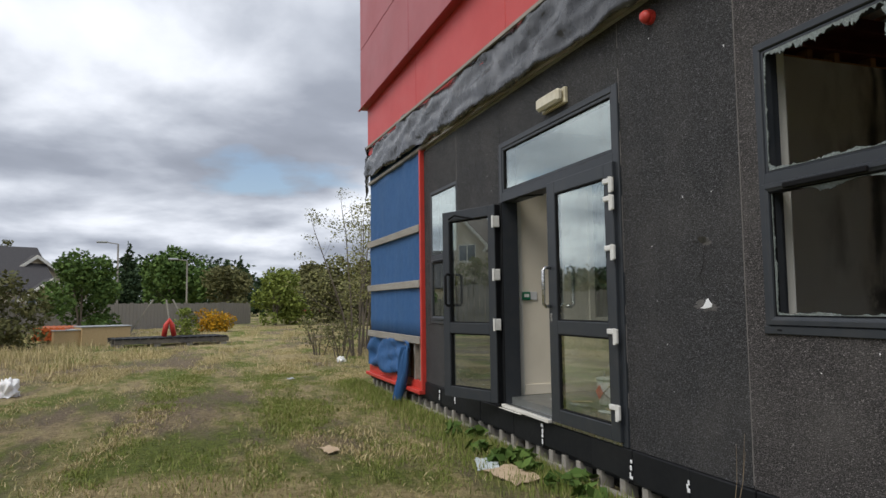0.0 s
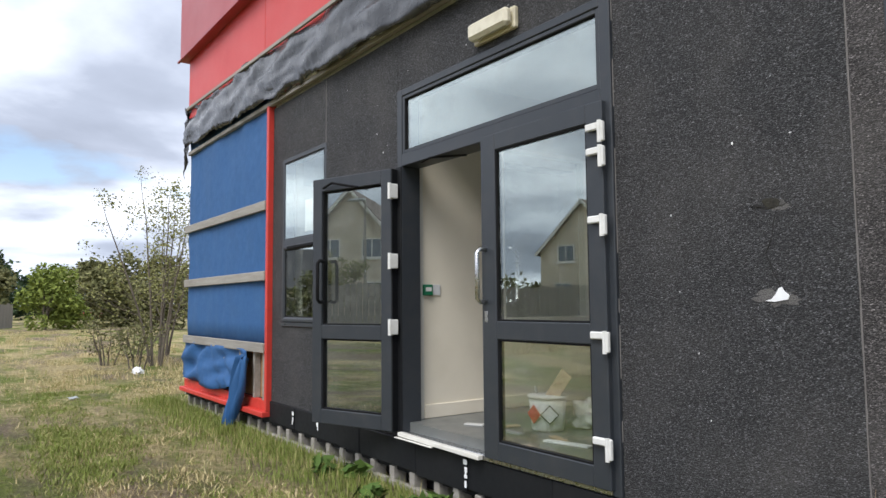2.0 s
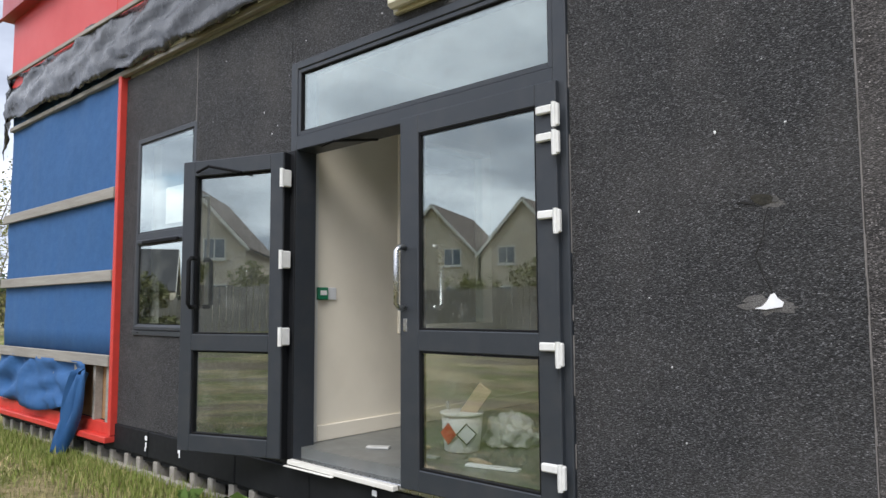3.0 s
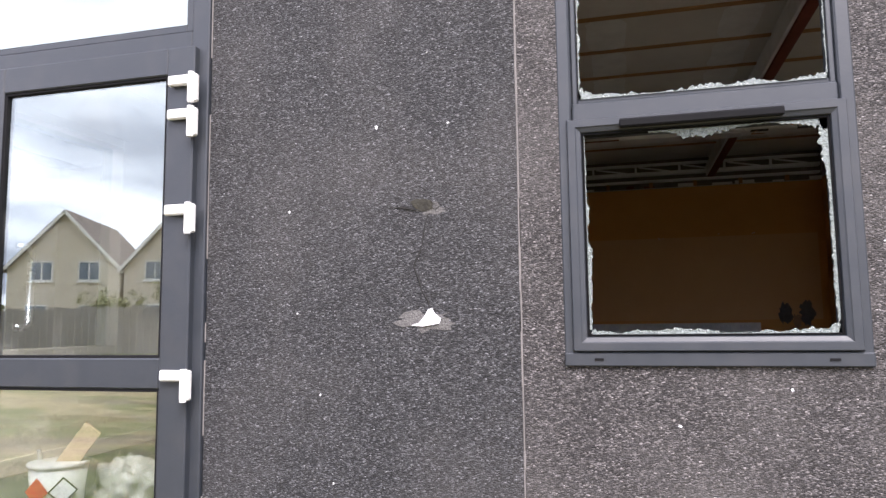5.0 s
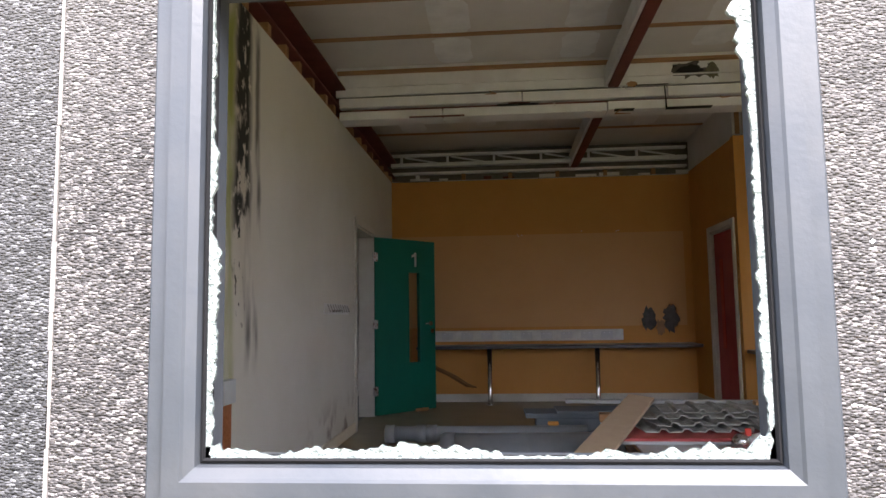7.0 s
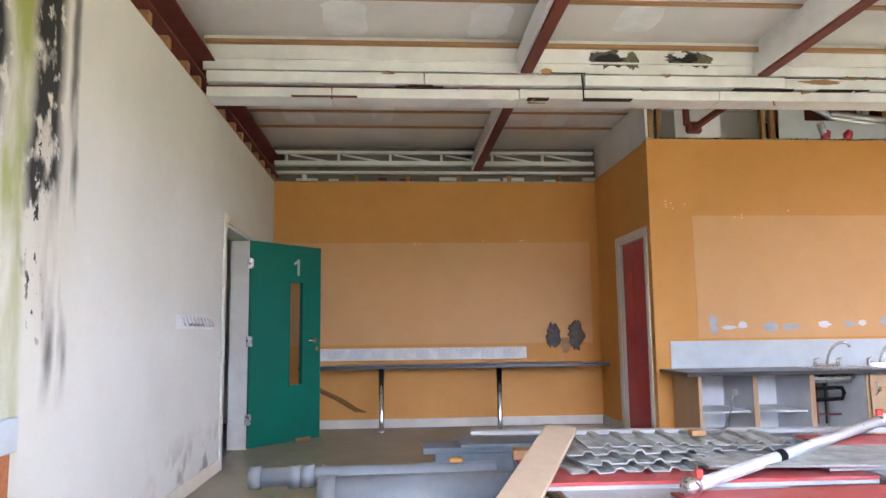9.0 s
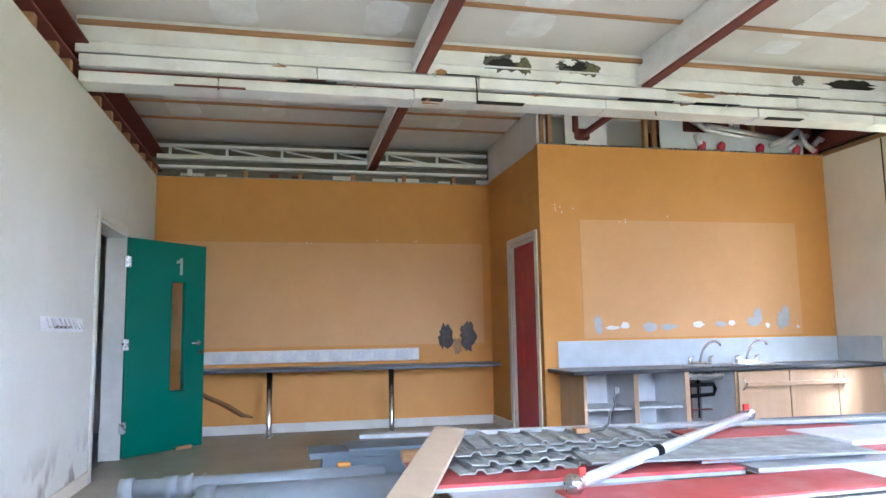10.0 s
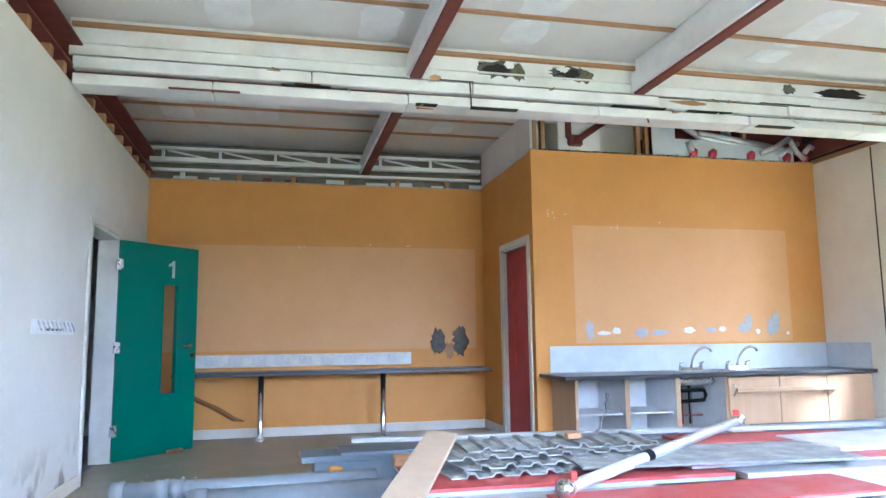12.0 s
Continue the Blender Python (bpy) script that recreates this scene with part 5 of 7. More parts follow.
pipes = empty("sink_waste", "white bottle trap and dark waste pipes", "pipes")
part("trap", tube([(5.64, 6.05, 0.32), (5.64, 6.05, 0.34), (5.64, 6.05, 0.46), (5.64, 6.05, 0.5), (5.64, 6.05, 0.62)], [0.035, 0.045, 0.045, 0.025, 0.02], 12), WHITE_PLASTIC, pipes, "", True)
part("waste_pipe", tube([(5.62, 6.0, 0.55), (5.95, 6.05, 0.55), (6.0, 6.1, 0.5), (5.98, 6.1, 0.45), (5.72, 6.1, 0.44)], 0.018, 8), GASKET, pipes, "", True)
part("supply_pipe", tube([(5.8, 6.2, 0.68), (5.8, 6.2, 0.22)], 0.01, 8), OXIDE, pipes)
part("supply_pipe", tube([(5.88, 6.2, 0.68), (5.88, 6.2, 0.22)], 0.01, 8), GASKET, pipes)
part("supply_pipe", tube([(5.78, 6.2, 0.3), (6.02, 6.2, 0.3)], 0.009, 8), OXIDE, pipes)
part("basin_underside", box(5.6, 6.03, 5.95, 6.35, 0.60, 0.684, 0.03), STEEL, pipes)


def tap_set(x):
    t = empty("mixer_tap", "chrome swan-neck mixer tap on the worktop", "tap", x, 6.30, 0.72, group="taps at the sinks")
    part("bridge", tube([(-0.11, 0, 0.02), (0.11, 0, 0.02)], 0.016, 8), CHROME, t)
    for dx in (-0.11, 0.11):
        part("valve", tube([(dx, 0, 0), (dx, 0, 0.05), (dx, -0.005, 0.075)], [0.022, 0.016, 0.02], 10), CHROME, t, "", True)
        part("lever", tube([(dx, 0, 0.075), (dx + 0.035, -0.01, 0.085)], 0.008, 6), CHROME, t)
    part("spout", tube([(0, 0, 0.02)] + [(0.11 - 0.11 * math.cos(a) , -0.12 * math.sin(a) * 0.5 - 0.03, 0.1 + 0.13 * math.sin(a)) for a in (0.0, 0.35, 0.7, 1.05, 1.4, 1.75, 2.1, 2.4)] , 0.012, 10), CHROME, t, "", True)


tap_set(5.98)
tap_set(6.5)
for x in (5.75, 6.3):
    s = part("inset_sink", box(x - 0.02, x + 0.42, 5.9, 6.36, 0.721, 0.727, 0.003), STEEL)
    tagged(s, "stainless sink rim set in the worktop", "sink", "sinks in the worktop")

# ==== clutter in the room ====
GREY_PVC = material("grey_plastic_pipe", (0.24, 0.27, 0.30), (0.2, 0.225, 0.25), scale=8, rough=0.4, grime=0.35, grime_scale=6, grime_colour=(0.36, 0.34, 0.3))
CORR = material("dirty_fibre_cement", (0.40, 0.41, 0.39), (0.22, 0.225, 0.215), scale=9, rough=0.85, bump=0.2, bump_scale=60, grime=0.5, grime_scale=5, grime_colour=(0.14, 0.13, 0.115))
WHITE_SHEET = material("white_coated_sheet", (0.74, 0.76, 0.78), (0.66, 0.68, 0.70), scale=4, rough=0.35, grime=0.3, grime_scale=4, grime_colour=(0.45, 0.43, 0.40))
PALE_METAL = material("pale_coated_metal", (0.42, 0.44, 0.45), (0.33, 0.35, 0.36), scale=5, rough=0.4, grime=0.3, grime_scale=4, grime_colour=(0.36, 0.34, 0.31))
RED_SHEET = material("faded_red_sheet", (0.46, 0.075, 0.075), (0.40, 0.06, 0.06), scale=4, rough=0.5, grime=0.35, grime_scale=5, grime_colour=(0.5, 0.3, 0.28))
SLATE = material("slate_blue_board", (0.16, 0.2, 0.235), (0.13, 0.165, 0.195), scale=5, rough=0.6, grime=0.3, grime_scale=3, grime_colour=(0.26, 0.26, 0.25))
NAVY = material("dark_navy_sheet", (0.03, 0.04, 0.055), (0.022, 0.03, 0.042), scale=5, rough=0.5, grime=0.4, grime_colour=(0.12, 0.11, 0.1))
MDF = material("tan_fibreboard", (0.50, 0.38, 0.26), (0.45, 0.34, 0.23), scale=10, rough=0.8, bump=0.1, bump_scale=80)
CHIPBOARD = material("orange_chipboard", (0.46, 0.18, 0.07), (0.30, 0.10, 0.035), scale=60, rough=0.8, bump=0.3, bump_scale=80)
TUBE_WHITE = material("white_lacquered_tube", (0.68, 0.69, 0.7), scale=10, rough=0.3, metal=0.3, grime=0.25, grime_scale=8, grime_colour=(0.4, 0.38, 0.35))


def board(name, label, cat, x0, x1, y0, y1, z0, z1, mat, turn=0.0, tilt=0.0, edge=None, group=""):
    """A sheet lying on the pile, turned about its middle, with a folded pale lip on its front edge where it has one."""
    ob = empty(name, label, cat, (x0 + x1) / 2, (y0 + y1) / 2, z0, turn, group)
    ob.matrix_world = pose((x0 + x1) / 2, (y0 + y1) / 2, z0, 0, tilt, turn)
    w, d, h = (x1 - x0) / 2, (y1 - y0) / 2, z1 - z0
    part("sheet", box(-w, w, -d, d, h * 0.5, h, 0.003), mat, ob)
    part("core", box(-w + 0.004, w - 0.004, -d + (0.002 if edge else 0.004), d - 0.004, 0, h * 0.5 - 0.0005), edge or mat, ob)
    return ob


G = "sheets in the rubble pile"
random.seed(5)
# the stack under the top sheets
z = 0.0
for i in range(11):
    h = 0.335 / 11
    a = random.uniform(-0.08, 0.08)
    board("stacked_board", "dusty building board stacked in the rubble pile", "board", 2.78 + a, 6.1 + random.uniform(-0.3, 0.3), 2.68 + random.uniform(-0.03, 0.03), 3.9 + random.uniform(-0.1, 0.1), z, z + h,
          random.choice((PALE_METAL, PLASTERBOARD, MDF, PALE_METAL)), random.uniform(-1.0, 1.0), 0, TIMBER, G)
    z += h + 0.0004
PILE = 0.34
board("grey_panel", "pale grey coated panel with a timber edge", "panel", 2.70, 3.75, 2.64, 3.2, PILE, PILE + 0.025, PALE_METAL, -1.5, 0, TIMBER, G)
board("red_panel", "faded red cladding sheet with a pale edge", "panel", 3.14, 4.65, 2.60, 2.98, PILE + 0.026, PILE + 0.05, RED_SHEET, 2.5, 0, PALE_METAL, G)
board("red_panel", "faded red cladding sheet with a pale edge", "panel", 2.60, 4.2, 3.12, 3.9, PILE + 0.026, PILE + 0.06, RED_SHEET, -1.0, 0, PALE_METAL, G)
board("pale_panel", "pale coated metal sheet on the rubble pile", "panel", 4.25, 6.2, 2.74, 3.25, PILE + 0.003, PILE + 0.045, WHITE_SHEET, 1.2, 0, TIMBER, G)
board("pale_panel", "pale coated metal sheet on the rubble pile", "panel", 4.2, 6.0, 2.98, 3.6, PILE + 0.047, PILE + 0.07, PALE_METAL, -2.0, 0, None, G)
board("red_panel", "faded red cladding sheet with a pale edge", "panel", 4.0, 5.35, 3.16, 3.6, PILE + 0.072, PILE + 0.095, RED_SHEET, -1.5, 0, PALE_METAL, G)
board("pale_panel", "pale coated metal sheet on the rubble pile", "panel", 4.95, 6.6, 3.3, 3.8, PILE + 0.097, PILE + 0.122, WHITE_SHEET, 2.0, 0, None, G)
board("red_panel", "faded red cladding sheet with a pale edge", "panel", 4.3, 5.5, 3.62, 3.98, PILE + 0.09, PILE + 0.115, RED_SHEET, -2.5, 0, PALE_METAL, G)
board("slate_board", "slate blue board behind the rubble pile", "board", 2.35, 4.0, 4.3, 4.6, 0.376, 0.40, SLATE, 1.0, 0, None, G)
board("slate_board", "slate blue board behind the rubble pile", "board", 2.12, 3.6, 4.35, 4.65, 0.34, 0.375, SLATE, 1.0, 0, None, G)
board("slate_board", "slate blue board behind the rubble pile", "board", 5.3, 6.6, 4.15, 4.5, 0.40, 0.43, SLATE, -1.0, 0, None, G)
for x0, x1, y0, y1, z1 in ((2.2, 3.8, 4.38, 4.6, 0.338), (5.4, 6.5, 4.2, 4.45, 0.398), (4.2, 5.8, 3.95, 4.12, PILE + 0.08)):
    t = part("slate_board", box(x0, x1, y0, y1, 0, z1, 0.006), SLATE)
    tagged(t, "stack of dusty slate blue boards on the floor", "boards", "board stacks on the floor")
strip = part("white_strip", box(-1.72, 1.72, -0.04, 0.04, 0, 0.025, 0.004, pose(4.12, 4.06, PILE + 0.128, 0, 0.0, -5.5)), PALE_METAL)
tagged(strip, "long white metal strip across the rubble pile", "strip")
timber_end = part("timber_offcut", box(-0.09, 0.12, -0.06, 0.06, 0, 0.05, 0.005, pose(2.68, 3.78, PILE + 0.061, 0, 0, -5)), TIMBER)
tagged(timber_end, "short broken timber offcut on the rubble pile", "timber")


def corrugated(x, y, z, length, width, turn, tilt, seed):
    """A broken fibre-cement roofing sheet: trapezoid ribs across x, ragged front edge."""
    rr = random.Random(seed)
    bm = bmesh.new()
    pitch, rise, n0 = 0.135, 0.017, int(width / 0.135)
    prof = []
    for i in range(n0):
        prof += [(i * pitch, 0), (i * pitch + 0.08, 0), (i * pitch + 0.092, rise), (i * pitch + 0.12, rise)]
    prof.append((n0 * pitch, 0))
    ny = 7
    grid = []
    for j in range(ny):
        row = []
        for (px, pz) in prof:
            jag = rr.uniform(-0.01, 0.01) if j in (0, ny - 1) else 0
            row.append(bm.verts.new((px - width / 2, (j / (ny - 1) - 0.5) * length + jag, pz + rr.uniform(-0.002, 0.002) + 0.003 * math.sin(j * 0.9 + seed))))
        grid.append(row)
    for a, b in zip(grid, grid[1:]):
        for k in range(len(prof) - 1):
            bm.faces.new((a[k], a[k + 1], b[k + 1], b[k]))
    ob = part("corrugated_sheet", bm, CORR)
    ob.matrix_world = pose(x, y, z, tilt, 0, turn)
    ob.modifiers.new("thickness", "SOLIDIFY").thickness = 0.007
    tagged(ob, "broken grey corrugated roofing sheet on the pile", "roofing sheet", "corrugated sheets on the pile")


corrugated(3.33, 3.56, PILE + 0.062, 0.50, 1.1, 2, 0, 1)
corrugated(3.40, 3.64, PILE + 0.090, 0.52, 1.1, 4, 0, 2)
corrugated(3.36, 3.73, PILE + 0.118, 0.50, 1.1, 1, 0, 3)
corrugated(3.52, 3.80, PILE + 0.142, 0.42, 1.1, -3, 0, 4)
flat = part("cement_sheet", box(-0.75, 0.75, -0.3, 0.3, 0, 0.012, 0.003, pose(4.2, 3.42, PILE + 0.098, 0.5, 0, -6)), CORR)
tagged(flat, "flat grey cement sheet on the rubble pile", "sheet")
bracket = empty("metal_bracket", "bent rusty metal strap standing out of the pile", "bracket")
part("strap", tube([(3.66, 3.78, PILE + 0.172), (3.76, 3.79, PILE + 0.176), (3.80, 3.8, PILE + 0.20), (3.815, 3.8, PILE + 0.26), (3.845, 3.8, PILE + 0.30), (3.84, 3.8, PILE + 0.345), (3.86, 3.8, PILE + 0.375)], [0.010, 0.012, 0.006, 0.004, 0.004, 0.004, 0.004], 6), SOOT, bracket)
part("tab", box(3.845, 3.875, 3.795, 3.805, PILE + 0.37, PILE + 0.405, 0.003), SOOT, bracket)
part("timber_block", box(3.56, 3.64, 3.7, 3.76, PILE + 0.168, PILE + 0.196, 0.003), TIMBER, bracket)

plank = part("plank", box(-0.085, 0.085, -0.75, 0.75, -0.012, 0.012, 0.003), MDF)
a, b = Vector((2.43, 2.75, 0.40)), Vector((2.88, 3.86, 0.545))
d = (b - a).normalized()
side = d.cross(Vector((0, 0, 1))).normalized()
side = (side + Vector((0, 0, -0.12))).normalized()
up = side.cross(d).normalized()
side = d.cross(up)
plank.matrix_world = Matrix.Translation(b - d * 0.75) @ Matrix((side, d, up)).transposed().to_4x4()
tagged(plank, "tan fibreboard plank leaning over the rubble pile", "plank")

tube_ob = empty("metal_tube", "white metal tube with bracketed ends on the rubble", "tube")
p0, p1 = Vector((3.21, 2.88, 0.425)), Vector((4.84, 4.0, 0.525))
part("shaft", tube([p0, p0.lerp(p1, 0.5), p1], 0.028, 14), TUBE_WHITE, tube_ob, "", True)
part("collar", tube([p0.lerp(p1, 0.36), p0.lerp(p1, 0.39)], 0.033, 14), GASKET, tube_ob)
part("end_fitting", tube([p0 - (p1 - p0) * 0.03, p0 - (p1 - p0) * 0.015, p0 + (p1 - p0) * 0.01], [0.03, 0.048, 0.034], 14), STEEL, tube_ob, "", True)
part("end_fitting", tube([p1 - (p1 - p0) * 0.01, p1 + (p1 - p0) * 0.02], [0.034, 0.044], 14), STEEL, tube_ob, "", True)
part("red_tag", box(p1.x - 0.02, p1.x + 0.02, p1.y - 0.01, p1.y + 0.01, p1.z + 0.03, p1.z + 0.07, 0.004), RED_TRIM, tube_ob)
part("red_tag", box(p0.x + 0.01, p0.x + 0.04, p0.y - 0.01, p0.y + 0.01, p0.z + 0.03, p0.z + 0.07, 0.004), RED_TRIM, tube_ob)

pipe = empty("soil_pipe", "grey plastic soil pipe with socket collars", "pipe")
part("barrel", tube([(1.12, 4.24, 0.245), (2.56, 4.26, 0.25)], 0.055, 18), GREY_PVC, pipe, "", True)
for x in (1.13, 1.36, 1.44):
    part("collar", tube([(x - 0.035, 4.24, 0.245), (x + 0.035, 4.241, 0.245)], 0.066, 18), GREY_PVC, pipe, "", True)
gutter = empty("large_duct", "large grey plastic duct lying on the floor", "pipe")
part("barrel", tube([(1.52, 4.06, 0.15), (2.62, 4.06, 0.16)], 0.125, 22), GREY_PVC, gutter, "", True)
part("collar", tube([(1.54, 4.06, 0.15), (1.62, 4.06, 0.151)], 0.133, 22), GREY_PVC, gutter, "", True)
support = part("timber_bearer", box(1.5, 2.5, 4.2, 4.32, 0, 0.19, 0.008), MDF)
tagged(support, "rough timber bearer under the grey pipe", "timber")
navy = part("floor_sheet", box(1.15, 2.6, 2.9, 4.0, 0.002, 0.09, 0.01, None), NAVY)
tagged(navy, "dark navy sheet bundle on the floor", "sheet")
crumb = part("orange_scrap", box(2.28, 2.36, 4.23, 4.28, 0.303, 0.33, 0.008), ORANGE)
tagged(crumb, "small orange plaster scrap on the grey pipe", "scrap")
for i in range(30):
    x, y = random.uniform(0.7, 2.6), random.uniform(2.6, 6.2)
    if 1.0 < x < 2.7 and 2.8 < y < 4.6:
        continue
    s = random.uniform(0.005, 0.016)
    c = part("plaster_crumb", box(-s, s, -s * 0.7, s * 0.7, 0, s * 0.6, s * 0.2, pose(x, y, 0.001, 0, 0, random.uniform(0, 180))), random.choice((PLASTER, PLASTER, MDF)))
    tagged(c, "small plaster crumb on the vinyl floor", "rubble", "plaster crumbs on the floor")

# low boarding against the white wall
casing = empty("low_boarding", "orange chipboard panel with a pale grey capping", "panel")
part("chipboard", box(LEFT + 0.003, LEFT + 0.03, 1.62, 2.62, 0.02, 0.665, 0.003), CHIPBOARD, casing)
part("capping", box(LEFT + 0.003, LEFT + 0.045, 1.55, 2.64, 0.667, 0.79, 0.004), SPLASH, casing)
for i, (y0, y1, h) in enumerate(((1.05, 1.72, 0.80), (1.2, 1.80, 0.72))):
    lb = part("leaning_board", box(0.005, 0.02, y0, y1, 0, h, 0.003, pose(LEFT + 0.07 + 0.06 * i, 0, 0, 0, -3, 0)), GREY_PVC)
    tagged(lb, "grey plastic board leaning against the white wall", "board", "grey boards by the wall")
hooks = empty("coat_hook_rail", "torn white strip with wire coat hooks", "hooks")
part("rail", box(LEFT + 0.002, LEFT + 0.008, 4.62, 5.52, 1.13, 1.22, 0.002), PLASTER, hooks)
for i in range(9):
    y = 4.72 + i * 0.09
    part("hook", tube([(LEFT + 0.008, y, 1.215), (LEFT + 0.022, y, 1.18), (LEFT + 0.03, y + 0.01, 1.15), (LEFT + 0.02, y + 0.02, 1.165)], 0.005, 5), STEEL, hooks)
part("torn_paper", box(LEFT + 0.009, LEFT + 0.013, 4.9, 5.2, 1.15, 1.165, 0.001, None), SOOT, hooks)

# ==== lobby ====
btn = empty("exit_button", "green emergency exit button on the cream wall", "switch", -2.24, 0.27, 1.06)
part("box", box(0.0, 0.03, -0.045, 0.045, -0.045, 0.045, 0.004), material("green_plastic", (0.01, 0.17, 0.08), rough=0.4), btn)
part("label_plate", box(0.0305, 0.033, -0.03, 0.03, -0.012, 0.022, 0.001), WHITE_PLASTIC, btn)
part("side_plate", box(0.0, 0.012, 0.055, 0.135, -0.045, 0.045, 0.003), CARCASS, btn)
inner = empty("window_4", "cream framed inner window in the lobby wall", "window", kind="structure")
g = bmesh.new(); frame_ring(g, 1.06, 2.36, 0.74, 2.46, 0.07, -0.01, 0.19, along_y(-2.41), 0.005); part("window_frame", g, CREAM, inner)
pane = part("pane", box(-2.33, -2.324, 1.12, 2.3, 0.8, 2.4), GLASS, inner); pane.visible_shadow = False
# near-black sheet added in place of the unlit space behind the inner window
part("dark_backing", box(-4.0, -3.9, 0.3, 4.5, 0, 2.89), DARK, inner)
skirt = part("baseboard_lobby", box(-2.24, -2.225, 0.24, 4.59, -0.002, 0.11, 0.004), CREAM)
tagged(skirt, "cream skirting board", "skirting", kind="structure")
bucket = empty("paint_bucket", "paint-splashed white plastic bucket full of scrap", "bucket", -1.24, 0.68, 0.0)
part("tub", tube([(0, 0, 0), (0, 0, 0.01), (0, 0, 0.25)], [0.115, 0.12, 0.142], 24), WHITE_PLASTIC, bucket, "", True)
part("rim", tube([(0, 0, 0.235), (0, 0, 0.252), (0, 0, 0.256)], [0.148, 0.15, 0.146], 24), WHITE_PLASTIC, bucket, "", True)
for s_, ang, mt in ((0.05, 268, RED_TRIM), (0.05, 322, PLASTER)):
    a_ = radians(ang)
    m_ = Matrix.Translation((math.cos(a_) * 0.1335, math.sin(a_) * 0.1335, 0.125)) @ Matrix.Rotation(a_ - math.pi / 2, 4, "Z") @ Matrix.Rotation(radians(45), 4, "Y")
    if mt is PLASTER:
        part("hazard_border", box(-s_ * 1.0, s_ * 1.0, 0.0, 0.004, -s_ * 1.0, s_ * 1.0, 0.0, m_), GASKET, bucket)
        part("hazard_label", box(-s_ * 0.85, s_ * 0.85, 0.003, 0.006, -s_ * 0.85, s_ * 0.85, 0.0, m_), mt, bucket)
    else:
        part("hazard_label", box(-s_, s_, 0.0, 0.005, -s_, s_, 0.0, m_), mt, bucket, "red diamond label")
part("scrap_board", box(-0.05, 0.05, -0.006, 0.006, -0.1, 0.22, 0.002, pose(0.06, 0.0, 0.26, 10, 38, 20)), MDF, bucket)
part("scrap_stick", tube([(-0.11, 0.02, 0.1), (-0.13, 0.0, 0.31)], 0.012, 6), CORR, bucket)


def crumple(name, label, cat, x, y, z, r, h, mat, seed):
    rr = random.Random(seed)
    bm = bmesh.new()
    bmesh.ops.create_icosphere(bm, subdivisions=4, radius=1)
    for v in bm.verts:
        c = v.co.copy()
        q = 0.75 + 0.45 * noise.noise(c * 2.2 + Vector((seed, 0, 0))) + 0.3 * abs(noise.noise(c * 6 + Vector((0, seed, 0))))
        v.co = Vector((c.x * r * q, c.y * r * q, max(c.z, -0.15) * h * q))
    low = min(v.co.z for v in bm.verts)
    bmesh.ops.translate(bm, vec=(x, y, z - low), verts=bm.verts)
    return tagged(part(name, bm, mat, None, "", True), label, cat)


RAG = material("pale_plastic_rag", (0.55, 0.55, 0.53), (0.42, 0.42, 0.4), scale=8, rough=0.5, grime=0.4, grime_colour=(0.25, 0.24, 0.22))
crumple("plastic_bag", "crumpled pale plastic sheeting on the lobby floor", "sheeting", -1.12, 1.05, 0.0, 0.22, 0.2, RAG, 3)
crumple("plastic_bag", "crumpled pale plastic sheeting on the lobby floor", "sheeting", -0.75, 1.25, 0.0, 0.25, 0.12, RAG, 8)
crumple("dust_sheet", "heap of beige dust sheet on the lobby floor", "cloth", -0.25, 2.2, 0.0, 0.5, 0.14, MDF, 12)
for x, y, rz, l_, mt in ((-0.75, 0.38, 12, 0.35, PLASTER), (-0.9, 0.45, -20, 0.2, MDF), (-1.72, 0.36, 30, 0.16, RAG), (-1.5, 0.5, 70, 0.2, MDF), (-1.3, 0.36, 5, 0.25, PALE_METAL)):
    s = part("floor_scrap", box(-l_ / 2, l_ / 2, -0.03, 0.03, 0, 0.015, 0.003, pose(x, y, -0.002, 0, 0, rz)), mt)
    tagged(s, "broken board scrap on the lobby floor", "scrap", "scraps on the lobby floor")

# ==== outside ====
random.seed(11)
np.random.seed(11)


def ground_height(x, y):
    """Level by the building, rising a little towards the houses."""
    t = min(max((-y - 9) / 18, 0), 1)
    return GROUND + 0.75 * t * t * (3 - 2 * t) + (0.035 * noise.noise(Vector((x * 0.5, y * 0.5, 0))) + 0.015 * noise.noise(Vector((x * 2.1, y * 2.1, 5)))) * min(max((-0.15 - y) / 0.8, 0.15) if -8.6 < x < 8.4 else 1, 1)


